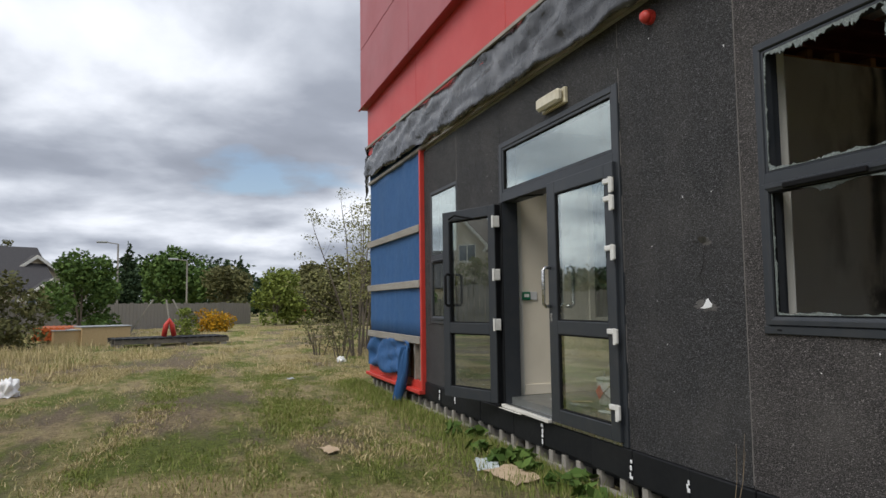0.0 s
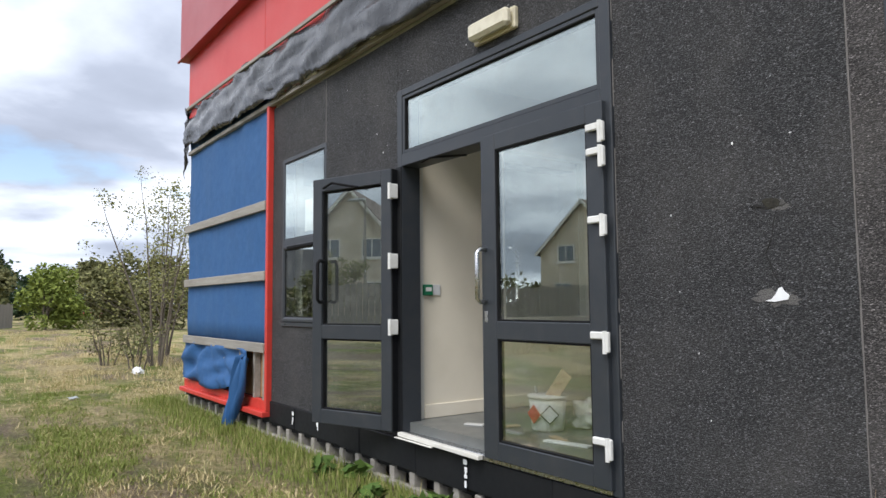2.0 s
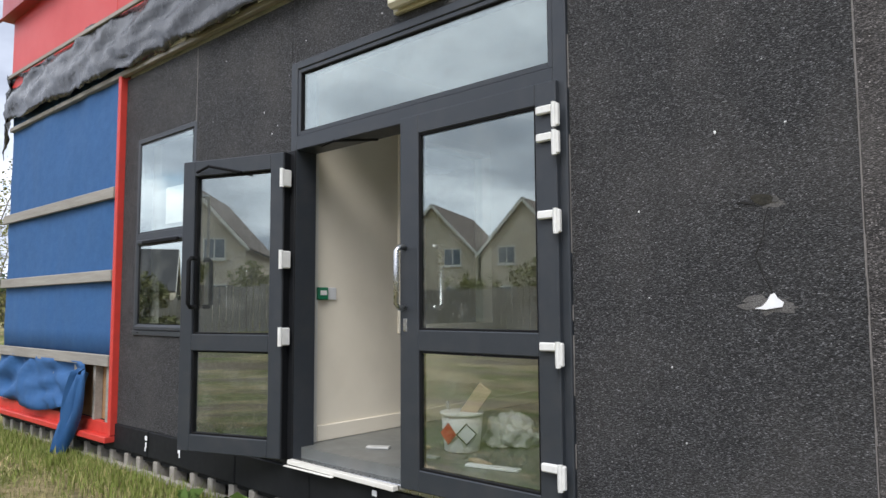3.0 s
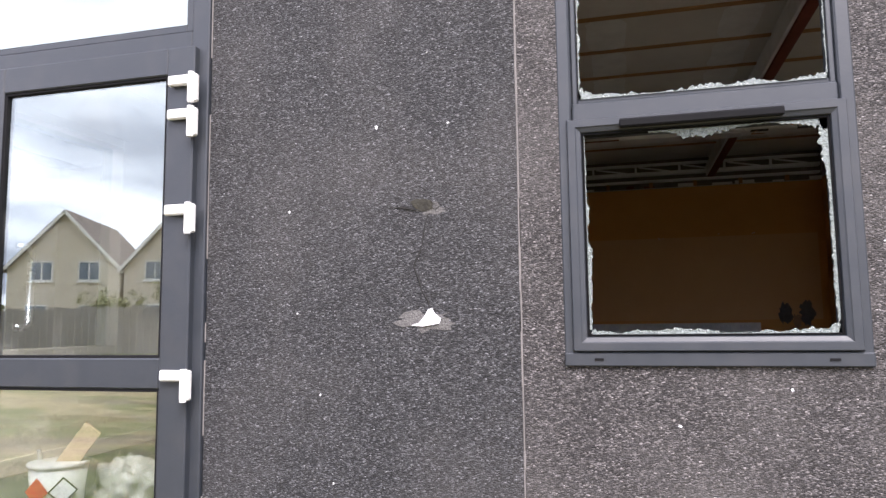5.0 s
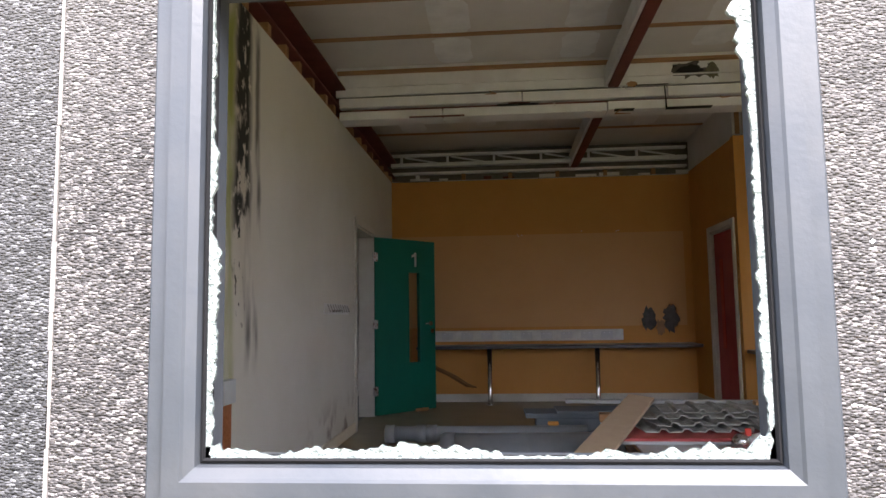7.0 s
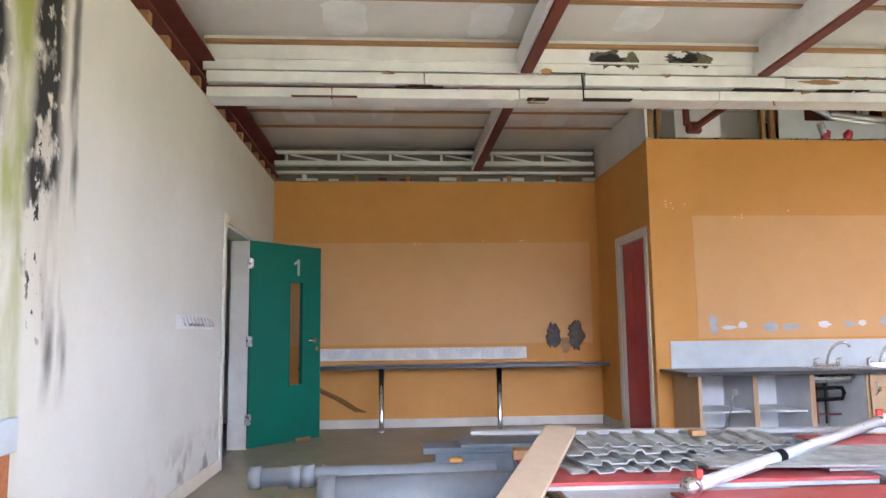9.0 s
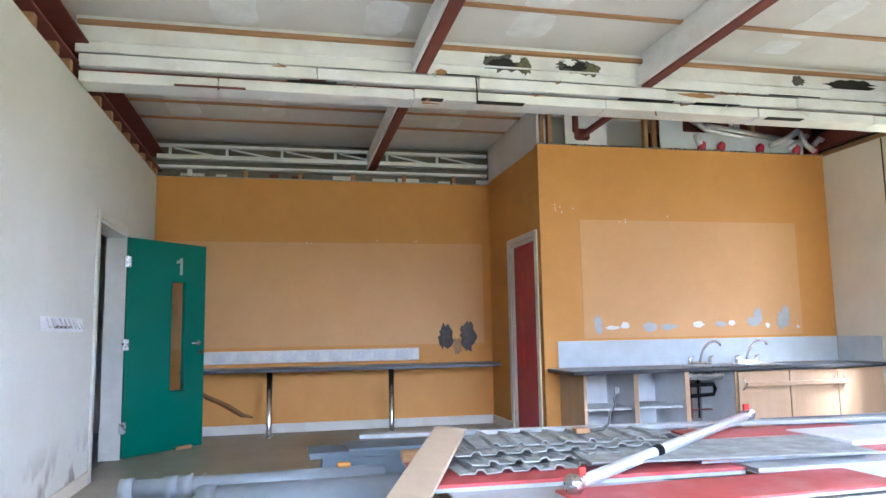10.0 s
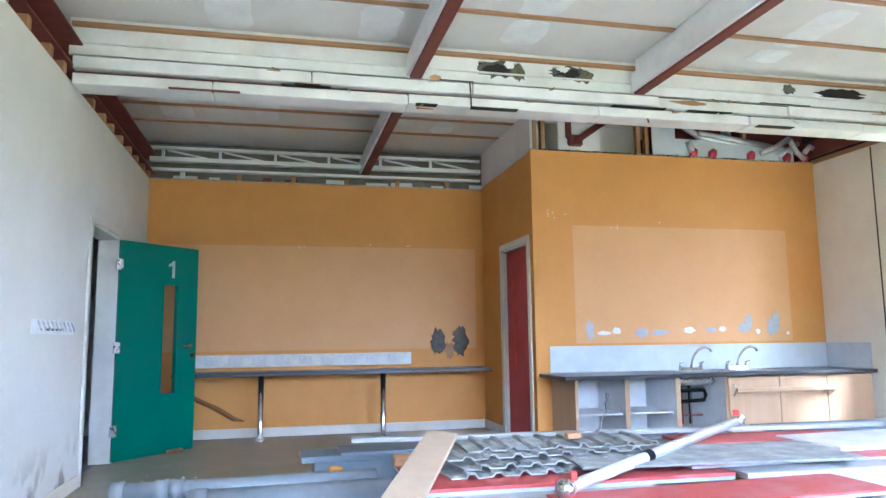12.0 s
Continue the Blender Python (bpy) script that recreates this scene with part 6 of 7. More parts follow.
def ground_material():
    m = bpy.data.materials.new("rough_grassland")
    m.use_nodes = True
    n, l = m.node_tree.nodes, m.node_tree.links
    p = n["Principled BSDF"]
    p.inputs["Roughness"].default_value = 0.95
    p.inputs["Specular IOR Level"].default_value = 0.15
    co = n.new("ShaderNodeTexCoord")

    def nz(scale, detail=8, stretch=(1, 1, 1), rough=0.6):
        mp = n.new("ShaderNodeMapping"); mp.inputs["Scale"].default_value = stretch
        l.new(co.outputs["Object"], mp.inputs[0])
        k = n.new("ShaderNodeTexNoise")
        k.inputs["Scale"].default_value, k.inputs["Detail"].default_value, k.inputs["Roughness"].default_value = scale, detail, rough
        l.new(mp.outputs[0], k.inputs["Vector"])
        return k.outputs["Fac"]

    def rng(v, a, b, to=1.0):
        r = n.new("ShaderNodeMapRange")
        r.inputs["From Min"].default_value, r.inputs["From Max"].default_value, r.inputs["To Max"].default_value = a, b, to
        l.new(v, r.inputs["Value"])
        return r.outputs[0]

    def mix(f, a, b):
        k = n.new("ShaderNodeMix"); k.data_type = "RGBA"
        l.new(f, k.inputs[0])
        for i, v in ((6, a), (7, b)):
            if isinstance(v, tuple):
                k.inputs[i].default_value = rgb(v)
            else:
                l.new(v, k.inputs[i])
        return k.outputs[2]

    straw = mix(rng(nz(11, 8, (1, 1, 1), 0.75), 0.38, 0.62), (0.56, 0.46, 0.25), (0.30, 0.24, 0.12))
    green = mix(rng(nz(16, 8, (1, 1, 1), 0.75), 0.38, 0.62), (0.215, 0.26, 0.06), (0.095, 0.115, 0.03))
    grass = mix(rng(nz(0.55, 10, (0.6, 1.3, 1), 0.7), 0.44, 0.56), straw, green)
    earth = mix(rng(nz(22), 0.4, 0.6), (0.27, 0.21, 0.15), (0.16, 0.125, 0.09))
    col = mix(rng(nz(0.5, 9, (0.35, 1.4, 1), 0.7), 0.49, 0.6, 0.92), grass, earth)
    l.new(col, p.inputs["Base Color"])
    bp = n.new("ShaderNodeBump")
    bp.inputs["Strength"].default_value, bp.inputs["Distance"].default_value = 1.0, 0.09
    l.new(nz(24, 9, (1, 1, 1), 0.75), bp.inputs["Height"]); l.new(bp.outputs[0], p.inputs["Normal"])
    return m


def axis_steps(lo, hi, fine_lo, fine_hi, fine):
    s = list(np.arange(fine_lo, fine_hi + 1e-6, fine))
    k, v = fine, fine_hi
    while v < hi:
        k *= 1.35; v = min(v + k, hi); s.append(v)
    k, v, pre = fine, fine_lo, []
    while v > lo:
        k *= 1.35; v = max(v - k, lo); pre.append(v)
    return pre[::-1] + s


xs, ys = axis_steps(-900, 900, -30, 8, 0.4), axis_steps(-900, 900, -8, 4, 0.4)
verts = [(x, y, ground_height(x, y)) for x in xs for y in ys]
ny = len(ys)
faces = [(i * ny + j, (i + 1) * ny + j, (i + 1) * ny + j + 1, i * ny + j + 1) for i in range(len(xs) - 1) for j in range(ny - 1)]
me = bpy.data.meshes.new("ground")
me.from_pydata(verts, [], faces)
me.materials.append(ground_material())
me.polygons.foreach_set("use_smooth", [True] * len(me.polygons))
ground = tagged(new("ground", me), "rough ground of straw, grass and bare earth", "ground", kind="structure")


def island_material(name, stops, rough=0.8, trans=0.0):
    """Each leaf or blade takes its own tone."""
    m = bpy.data.materials.new(name)
    m.use_nodes = True
    n, l = m.node_tree.nodes, m.node_tree.links
    p = n["Principled BSDF"]
    p.inputs["Roughness"].default_value = rough
    p.inputs["Specular IOR Level"].default_value = 0.25
    geo = n.new("ShaderNodeNewGeometry")
    r = n.new("ShaderNodeValToRGB")
    cr = r.color_ramp
    cr.elements[0].position, cr.elements[0].color = 0, rgb(stops[0])
    cr.elements[1].position, cr.elements[1].color = 1, rgb(stops[-1])
    for i, s in enumerate(stops[1:-1]):
        e = cr.elements.new((i + 1) / (len(stops) - 1)); e.color = rgb(s)
    l.new(geo.outputs["Random Per Island"], r.inputs[0])
    l.new(r.outputs[0], p.inputs["Base Color"])
    return m


def grass_field(name, label, count, place, height, width, mat, lean=0.5):
    """Single curved blades; place() gives x, y and a factor on the height."""
    vs, fs = [], []
    for _ in range(count):
        x, y, k = place()
        z = ground_height(x, y) - 0.01
        h = height * k * random.uniform(0.5, 1.25)
        a = random.uniform(0, 6.283)
        w = width * random.uniform(0.6, 1.3)
        dx, dy = math.cos(a), math.sin(a)
        b = random.uniform(0, 6.283)
        lx, ly = math.cos(b) * lean * h * random.random(), math.sin(b) * lean * h * random.random()
        i = len(vs)
        vs += [(x - dx * w, y - dy * w, z), (x + dx * w, y + dy * w, z), (x + lx * 0.35 + dx * w * 0.7, y + ly * 0.35 + dy * w * 0.7, z + h * 0.6), (x + lx * 0.35 - dx * w * 0.7, y + ly * 0.35 - dy * w * 0.7, z + h * 0.6), (x + lx, y + ly, z + h)]
        fs += [(i, i + 1, i + 2, i + 3), (i + 3, i + 2, i + 4)]
    me = bpy.data.meshes.new(name)
    me.from_pydata(vs, [], fs)
    me.materials.append(mat)
    return tagged(new(name, me), label, "grass", kind="stuff")


GRASS_GREEN = island_material("grass_blades_green", [(0.125, 0.16, 0.035), (0.22, 0.27, 0.06), (0.17, 0.21, 0.05), (0.42, 0.37, 0.165)])
GRASS_STRAW = island_material("grass_blades_straw", [(0.50, 0.40, 0.21), (0.62, 0.52, 0.30), (0.34, 0.27, 0.13), (0.27, 0.27, 0.09)])


TRACKS = (((0.4, -3.5), (-4.6, -3.0), (-11.0, -2.3), (-40.0, 1.5)), ((0.4, -5.2), (-4.6, -4.7), (-11.0, -4.1), (-40.0, -0.5)))


def track_distance(x, y):
    """How far a place lies from the nearer of the two wheel tracks."""
    best = 99.0
    for line in TRACKS:
        for (ax, ay), (bx, by) in zip(line, line[1:]):
            t = min(max(((x - ax) * (bx - ax) + (y - ay) * (by - ay)) / ((bx - ax) ** 2 + (by - ay) ** 2), 0), 1)
            best = min(best, math.hypot(x - ax - t * (bx - ax), y - ay - t * (by - ay)))
    return best


def patchy(xr, yr, lo, seed):
    def place():
        while True:
            x, y = random.uniform(*xr), random.uniform(*yr)
            v = noise.noise(Vector((x * 0.45 + seed, y * 0.8, seed))) + 0.6 * noise.noise(Vector((x * 1.7, y * 2.3, seed))) + 0.4 * noise.noise(Vector((x * 6, y * 6, seed)))
            if track_distance(x, y) < 0.5 + 0.35 * v and random.random() < 0.85:
                continue
            if random.random() < min(max((v - lo + 0.15) / 0.6, 0.01), 1):
                return x, y, 0.6 + 0.6 * min(abs(v), 1)
    return place


def along_wall():
    x = random.uniform(-9.2, 4.0)
    return x, -0.04 - abs(random.gauss(0, 0.32)), 1.5 if random.random() < 0.3 else 1.0


grass_field("grass", "green grass tufts by the building", 40000, patchy((-13, 1.5), (-4.5, -0.05), 0.02, 3.1), 0.07, 0.0045, GRASS_GREEN, 1.2)
grass_field("grass", "green grass growing along the plinth", 16000, along_wall, 0.085, 0.004, GRASS_GREEN)
grass_field("grass", "dry straw-coloured grass", 60000, patchy((-22, 1.5), (-7.5, 1.5), -0.05, 7.7), 0.075, 0.005, GRASS_STRAW, 1.8)
grass_field("grass", "dry straw-coloured grass further off", 26000, patchy((-45, -12), (-16, 4), 0.0, 12.3), 0.2, 0.008, GRASS_STRAW, 0.8)
grass_field("grass", "tall pale grass by the fence", 9000, patchy((-34, -12), (-16, -6), -0.1, 2.3), 0.42, 0.008, GRASS_STRAW, 0.6)


def leaf_cloud(count, blobs, size, flat=0.6):
    """Many small leaf quads scattered in a set of blobs (x, y, z, rx, ry, rz), thinner towards the rim."""
    vs, fs = [], []
    wts = [b[3] * b[4] * b[5] for b in blobs]
    for _ in range(count):
        bx, by, bz, rx, ry, rz = random.choices(blobs, wts)[0]
        while True:
            u = Vector((random.uniform(-1, 1), random.uniform(-1, 1), random.uniform(-1, 1)))
            if 0.1 < u.length < 1:
                break
        u = u.normalized() * (u.length ** 0.45) * (0.8 + 0.35 * noise.noise(u * 2.3 + Vector((bx, by, bz))))
        c = Vector((bx + u.x * rx, by + u.y * ry, bz + u.z * rz))
        a = Vector((random.gauss(0, 1), random.gauss(0, 1), random.gauss(0, 1) * flat)).normalized()
        b = a.cross(Vector((random.gauss(0, 1), random.gauss(0, 1), random.gauss(0, 1)))).normalized()
        s = size * random.uniform(0.5, 1.3)
        i = len(vs)
        vs += [c - a * s, c + b * s * 0.55, c + a * s, c - b * s * 0.55]
        fs.append((i, i + 1, i + 2, i + 3))
    return vs, fs


def mesh_part(name, vs, fs, mat, parent=None):
    me = bpy.data.meshes.new(name)
    me.from_pydata(vs, [], fs)
    me.materials.append(mat)
    ob = new(name, me)
    ob.parent = parent
    return ob


BARK = material("grey_brown_bark", (0.16, 0.13, 0.10), (0.09, 0.075, 0.06), scale=20, rough=0.9, bump=0.4, bump_scale=40, stretch=(1, 1, 0.3))
LEAF_DARK = island_material("dark_conifer_leaf", [(0.018, 0.0375, 0.018), (0.045, 0.075, 0.03), (0.03, 0.0525, 0.0225)])
LEAF_MID = island_material("broad_leaf_green", [(0.048, 0.096, 0.024), (0.112, 0.176, 0.04), (0.072, 0.128, 0.032)])
LEAF_FRESH = island_material("fresh_spring_leaf", [(0.112, 0.154, 0.028), (0.224, 0.266, 0.056), (0.154, 0.196, 0.042)])
LEAF_OLIVE = island_material("olive_scrub_leaf", [(0.08, 0.088, 0.032), (0.16, 0.152, 0.064), (0.112, 0.12, 0.048)])
LEAF_BIRCH = island_material("young_birch_leaf", [(0.16, 0.17, 0.06), (0.27, 0.27, 0.10), (0.20, 0.19, 0.09)])
GORSE = island_material("gorse_flower", [(0.5, 0.24, 0.01), (0.6, 0.34, 0.02), (0.12, 0.12, 0.02)])


def branchy(x, y, h, stems, spread, seed, r0=0.05, twigs=7):
    """Tapered stems with side branches; returns the bmesh and the branch tips."""
    rr = random.Random(seed)
    bm, tips = bmesh.new(), []
    z0 = ground_height(x, y) - 0.05
    for s in range(stems):
        a = rr.uniform(0, 6.283)
        lean = spread * rr.uniform(0.2, 1.0)
        hh = h * rr.uniform(0.7, 1.0)
        bx, by = x + math.cos(a) * 0.06 * stems ** 0.5, y + math.sin(a) * 0.06 * stems ** 0.5
        pts = [Vector((bx + math.cos(a) * lean * (t ** 1.3) + rr.uniform(-0.05, 0.05) * t, by + math.sin(a) * lean * (t ** 1.3) + rr.uniform(-0.05, 0.05) * t, z0 + hh * t)) for t in (0, 0.15, 0.35, 0.55, 0.75, 0.9, 1.0)]
        add_tube(bm, pts, [r0 * (1 - 0.88 * i / 6) for i in range(7)], 6)
        for k in range(twigs):
            t = rr.uniform(0.25, 0.95)
            i = min(int(t * 6), 5)
            q = pts[i].lerp(pts[i + 1], t * 6 - i)
            b = rr.uniform(0, 6.283)
            ln = h * 0.24 * (1.15 - t) * rr.uniform(0.6, 1.4) + 0.15
            e = q + Vector((math.cos(b) * ln, math.sin(b) * ln, ln * rr.uniform(0.3, 0.9)))
            m_ = q.lerp(e, 0.5) + Vector((0, 0, -0.04 * ln))
            add_tube(bm, [q, m_, e], [r0 * 0.28 * (1.1 - t), r0 * 0.18 * (1.1 - t), r0 * 0.06], 4)
            tips += [m_, e, q.lerp(e, 0.75)]
            for w in range(2):
                f = m_.lerp(e, rr.random()) + Vector((rr.uniform(-1, 1), rr.uniform(-1, 1), rr.uniform(-0.2, 1))) * ln * 0.35
                add_tube(bm, [m_.lerp(e, 0.4), f], [r0 * 0.08, r0 * 0.03], 3)
                tips.append(f)
        tips.append(pts[-1])
    return bm, tips


def sparse_tree(x, y, h, stems, spread, leaves, size, mat, label, seed, r0=0.05, twigs=9):
    t = empty("tree", label, "tree")
    bm, tips = branchy(x, y, h, stems, spread, seed, r0, twigs)
    part("trunk", bm, BARK, t)
    blobs = [(p.x, p.y, p.z, 0.22, 0.22, 0.2) for p in tips]
    part_ob = mesh_part("crown", *leaf_cloud(leaves, blobs, size), mat, t)
    return t


def full_tree(name, x, y, h, w, leaves, size, mat, label, seed, low=0.12, lobes=14, conifer=False):
    rr = random.Random(seed)
    t = empty(name, label, name.replace("_", " "))
    z0 = ground_height(x, y)
    bm, tips = branchy(x, y, h * 0.85, 1 if conifer else 3, w * 0.25, seed, 0.02 * h, 6)
    part("trunk", bm, BARK, t)
    blobs = []
    if conifer:
        for i in range(lobes):
            s = i / (lobes - 1)
            r = w * (1 - s) ** 0.8 * rr.uniform(0.7, 1.1) + 0.12
            a = rr.uniform(0, 6.283)
            blobs.append((x + math.cos(a) * r * 0.35, y + math.sin(a) * r * 0.35, z0 + h * (low + (1 - low) * s), r * 0.7, r * 0.7, h * 0.06))
    else:
        for i in range(lobes):
            a, q = rr.uniform(0, 6.283), rr.random() ** 0.5
            s = rr.random()
            r = w * 0.42 * rr.uniform(0.6, 1.15)
            wide = math.sin(math.pi * min(max(0.18 + 0.75 * s, 0), 1))
            blobs.append((x + math.cos(a) * q * w * 0.75 * wide, y + math.sin(a) * q * w * 0.75 * wide, z0 + h * (low + (0.92 - low) * s), r, r, r * 0.85))
    mesh_part("crown", *leaf_cloud(leaves, blobs, size), mat, t)
    return t


def at_far(px, dist):
    """A place at that distance from the start of the walk, px counting bearings from left to right."""
    ang = math.atan2(0.663, -1.881)
    ang -= math.atan((px - 784) / 1245)
    return 4.7 + math.cos(ang) * dist, -3.12 + math.sin(ang) * dist


# sparse birch and scrub by the corner
sparse_tree(-15.7, 1.35, 5.0, 5, 1.3, 3600, 0.04, LEAF_BIRCH, "thin multi-stemmed birch with sparse spring leaves", 14, 0.035, 16)
sparse_tree(-18.5, 2.2, 4.2, 4, 1.2, 1300, 0.04, LEAF_BIRCH, "thin multi-stemmed birch with sparse spring leaves", 9, 0.04, 10)
for i, (dx, dy) in enumerate(((-14.8, 0.7), (-16.6, 0.4), (-17.5, 1.2))):
    sparse_tree(dx, dy, 1.2, 6, 0.7, 500, 0.04, LEAF_OLIVE, "low bare scrub bush in dry grass", 20 + i, 0.02, 6)
for px, dist, h, w, n0, sz, mt, lab, nm, con in (
        (145, 42, 4.2, 2.7, 9000, 0.12, LEAF_MID, "rounded green bush beside the timber fence", "bush", False),
        (310, 75, 7.2, 4.6, 8000, 0.24, LEAF_MID, "broad leafy green tree behind the fence", "tree", False),
        (225, 88, 8.8, 2.6, 4500, 0.26, LEAF_DARK, "tall dark conifer above the treeline", "tree", True),
        (400, 95, 7.4, 2.2, 3500, 0.24, LEAF_DARK, "tall dark conifer above the treeline", "tree", True),
        (425, 95, 7.6, 1.9, 3500, 0.24, LEAF_DARK, "tall dark conifer above the treeline", "tree", True),
        (489, 110, 6.2, 2.4, 3500, 0.26, LEAF_DARK, "tall dark conifer above the treeline", "tree", True),
        (485, 55, 4.0, 2.9, 6500, 0.14, LEAF_FRESH, "rounded fresh green shrub by the track", "bush", False),
        (400, 70, 5.0, 3.4, 4000, 0.2, LEAF_OLIVE, "olive scrub tree behind the fence", "tree", False),
        (600, 60, 5.4, 4.2, 6000, 0.18, LEAF_OLIVE, "olive scrub tree beyond the track", "tree", False),
        (545, 80, 5.8, 4.0, 4000, 0.22, LEAF_OLIVE, "olive scrub tree beyond the track", "tree", False),
        (655, 50, 4.4, 3.0, 4500, 0.16, LEAF_OLIVE, "olive scrub tree beyond the track", "tree", False),
        (5, 30, 2.6, 1.6, 3000, 0.1, LEAF_OLIVE, "straggling olive bush in tall grass", "bush", False),
        (330, 33, 1.5, 0.7, 1200, 0.07, LEAF_FRESH, "small fresh green bush by the pallets", "bush", False)):
    x, y = at_far(px, dist)
    full_tree(nm, x, y, h, w, n0, sz, mt, lab, int(px), conifer=con, lobes=20 if con else 18, low=0.03 if nm == "bush" else 0.12)
x, y = at_far(380, 44)
full_tree("bush", x, y, 1.15, 1.5, 3000, 0.08, GORSE, "yellow-flowered gorse bush by the fence", 77, low=0.1)
x, y = at_far(20, 70)
sparse_tree(x, y, 7.5, 5, 2.0, 2000, 0.12, LEAF_OLIVE, "bare-branched tree behind the houses", 31, 0.07, 12)

# far woods
blobs = []
for i in range(150):
    px = -900 + i * 14
    d = random.uniform(100, 150)
    x, y = at_far(px, d)
    h = 4.6 + 2.0 * abs(noise.noise(Vector((px * 0.013, 0, 0)))) + random.uniform(-0.6, 1.0)
    h *= d / 100 * (1.3 if 200 < px < 420 else 1.0)
    blobs.append((x, y, GROUND + h * 0.5, 4.5, 4.5, h * 0.62))
mesh_ob = mesh_part("woodland", *leaf_cloud(52000, blobs, 0.42), LEAF_DARK)
tagged(mesh_ob, "dark mixed woodland along the horizon", "woodland", kind="stuff")
blobs = []
for i in range(90):
    a = radians(-170 + i * 1.9)
    blobs.append((math.cos(a) * 95, math.sin(a) * 95 - 10, GROUND + 2.2, 5.5, 5.5, random.uniform(2.6, 5.0)))
tagged(mesh_part("woodland", *leaf_cloud(16000, blobs, 0.5), LEAF_OLIVE), "olive trees behind the houses", "woodland", kind="stuff")

for i, (hx, hy, hh) in enumerate(((-17.5, -25.5, 3.2), (-15.6, -26.0, 3.6), (-13.9, -25.2, 3.0), (-21.0, -25.0, 2.6), (-11.5, -25.6, 2.8))):
    sparse_tree(hx, hy, hh, 7, 1.1, 2200, 0.07, LEAF_BIRCH, "straggling budding hedge bush by the fence", 50 + i, 0.025, 9)

# ==== fence ====
FENCE = material("silvered_fence_timber", (0.30, 0.27, 0.24), (0.22, 0.2, 0.175), scale=5, rough=0.9, bump=0.3, bump_scale=30, stretch=(2, 2, 0.3), grime=0.3)
fence = empty("timber_fence", "weathered vertical board fence around the houses", "fence")
fa, fb, fc = Vector(at_far(20, 46)), Vector(at_far(445, 62)), Vector((6.0, -27.0))
slat_mesh = None


def fence_run(p, q, step, top, wide):
    global slat_mesh
    d = (q - p)
    n0 = int(d.length / step)
    ang = math.degrees(math.atan2(d.y, d.x))
    for i in range(n0):
        w = p + d * (i / n0)
        z = ground_height(w.x, w.y)
        if slat_mesh is None:
            o = part("fence_board", box(-0.5, 0.5, -0.012, 0.012, -0.05, 1.0), FENCE, fence)
            slat_mesh = o.data
        else:
            o = new("fence_board", slat_mesh); o.parent = fence
        o.matrix_world = pose(w.x, w.y, z, 0, 0, ang) @ Matrix.Diagonal((wide, 1, top * random.uniform(0.97, 1.03), 1))


fence_run(fa, fb, 0.32, 1.75, 0.3)
fence_run(fa, fc, 0.25, 1.75, 0.225)

# ==== houses ====
HARL = material("cream_harled_wall", (0.60, 0.53, 0.42), (0.55, 0.48, 0.38), scale=20, rough=0.9, bump=0.3, bump_scale=60)
SLATES = material("dark_roof_tiles", (0.065, 0.062, 0.065), (0.045, 0.043, 0.046), scale=12, rough=0.8, bump=0.4, bump_scale=20)
BROWN_TILES = material("brown_roof_tiles", (0.13, 0.1, 0.085), (0.1, 0.075, 0.065), scale=12, rough=0.85, bump=0.4, bump_scale=20)
PANE_DARK = material("dark_window_glass", (0.10, 0.13, 0.16), rough=0.05, spec=0.8)


def house(x, y, w, d, eaves, ridge, turn, roof_mat, label, upper=True):
    """Gabled house: w along local x (the gable front faces +y), ridge along y."""
    h = empty("house", label, "house")
    h.matrix_world = pose(x, y, ground_height(x, y), 0, 0, turn)
    bm = bmesh.new()
    prof = [(-w / 2, 0), (w / 2, 0), (w / 2, eaves), (0, ridge), (-w / 2, eaves)]
    fr = [bm.verts.new((px, d / 2, pz)) for px, pz in prof]
    bk = [bm.verts.new((px, -d / 2, pz)) for px, pz in prof]
    bm.faces.new(fr); bm.faces.new(bk[::-1])
    for i in range(5):
        bm.faces.new((fr[i], bk[i], bk[(i + 1) % 5], fr[(i + 1) % 5]))
    part("wall", bm, HARL, h)
    sl = math.hypot(w / 2, ridge - eaves)
    an = math.atan2(ridge - eaves, w / 2)
    for s in (-1, 1):
        m_ = Matrix.Translation((0, 0, ridge + 0.1)) @ Matrix.Rotation(s * an, 4, "Y")
        part("roof", box(min(0, s * (sl + 0.45)), max(0, s * (sl + 0.45)), -d / 2 - 0.35, d / 2 + 0.35, -0.08, 0.08, 0.02, m_), roof_mat, h)
        part("bargeboard", box(min(0, s * (sl + 0.45)), max(0, s * (sl + 0.45)), d / 2 + 0.35, d / 2 + 0.4, -0.16, 0.04, 0.01, m_), WHITE_PAINT, h)
    for wx, wz in ((-w * 0.24, 1.5), (w * 0.24, 1.5)) + (((-w * 0.2, 4.2), (w * 0.22, 4.2)) if upper else ()):
        win_ = part("window", box(wx - 0.65, wx + 0.65, d / 2 - 0.02, d / 2 + 0.03, wz - 0.6, wz + 0.65, 0.01), WHITE_PAINT, h)
        part("pane", box(wx - 0.57, wx - 0.04, d / 2 + 0.028, d / 2 + 0.036, wz - 0.5, wz + 0.57), PANE_DARK, win_)
        part("pane", box(wx + 0.04, wx + 0.57, d / 2 + 0.028, d / 2 + 0.036, wz - 0.5, wz + 0.57), PANE_DARK, win_)
        part("sill", box(wx - 0.75, wx + 0.75, d / 2, d / 2 + 0.12, wz - 0.7, wz - 0.6, 0.01), WHITE_PAINT, win_)
    return h


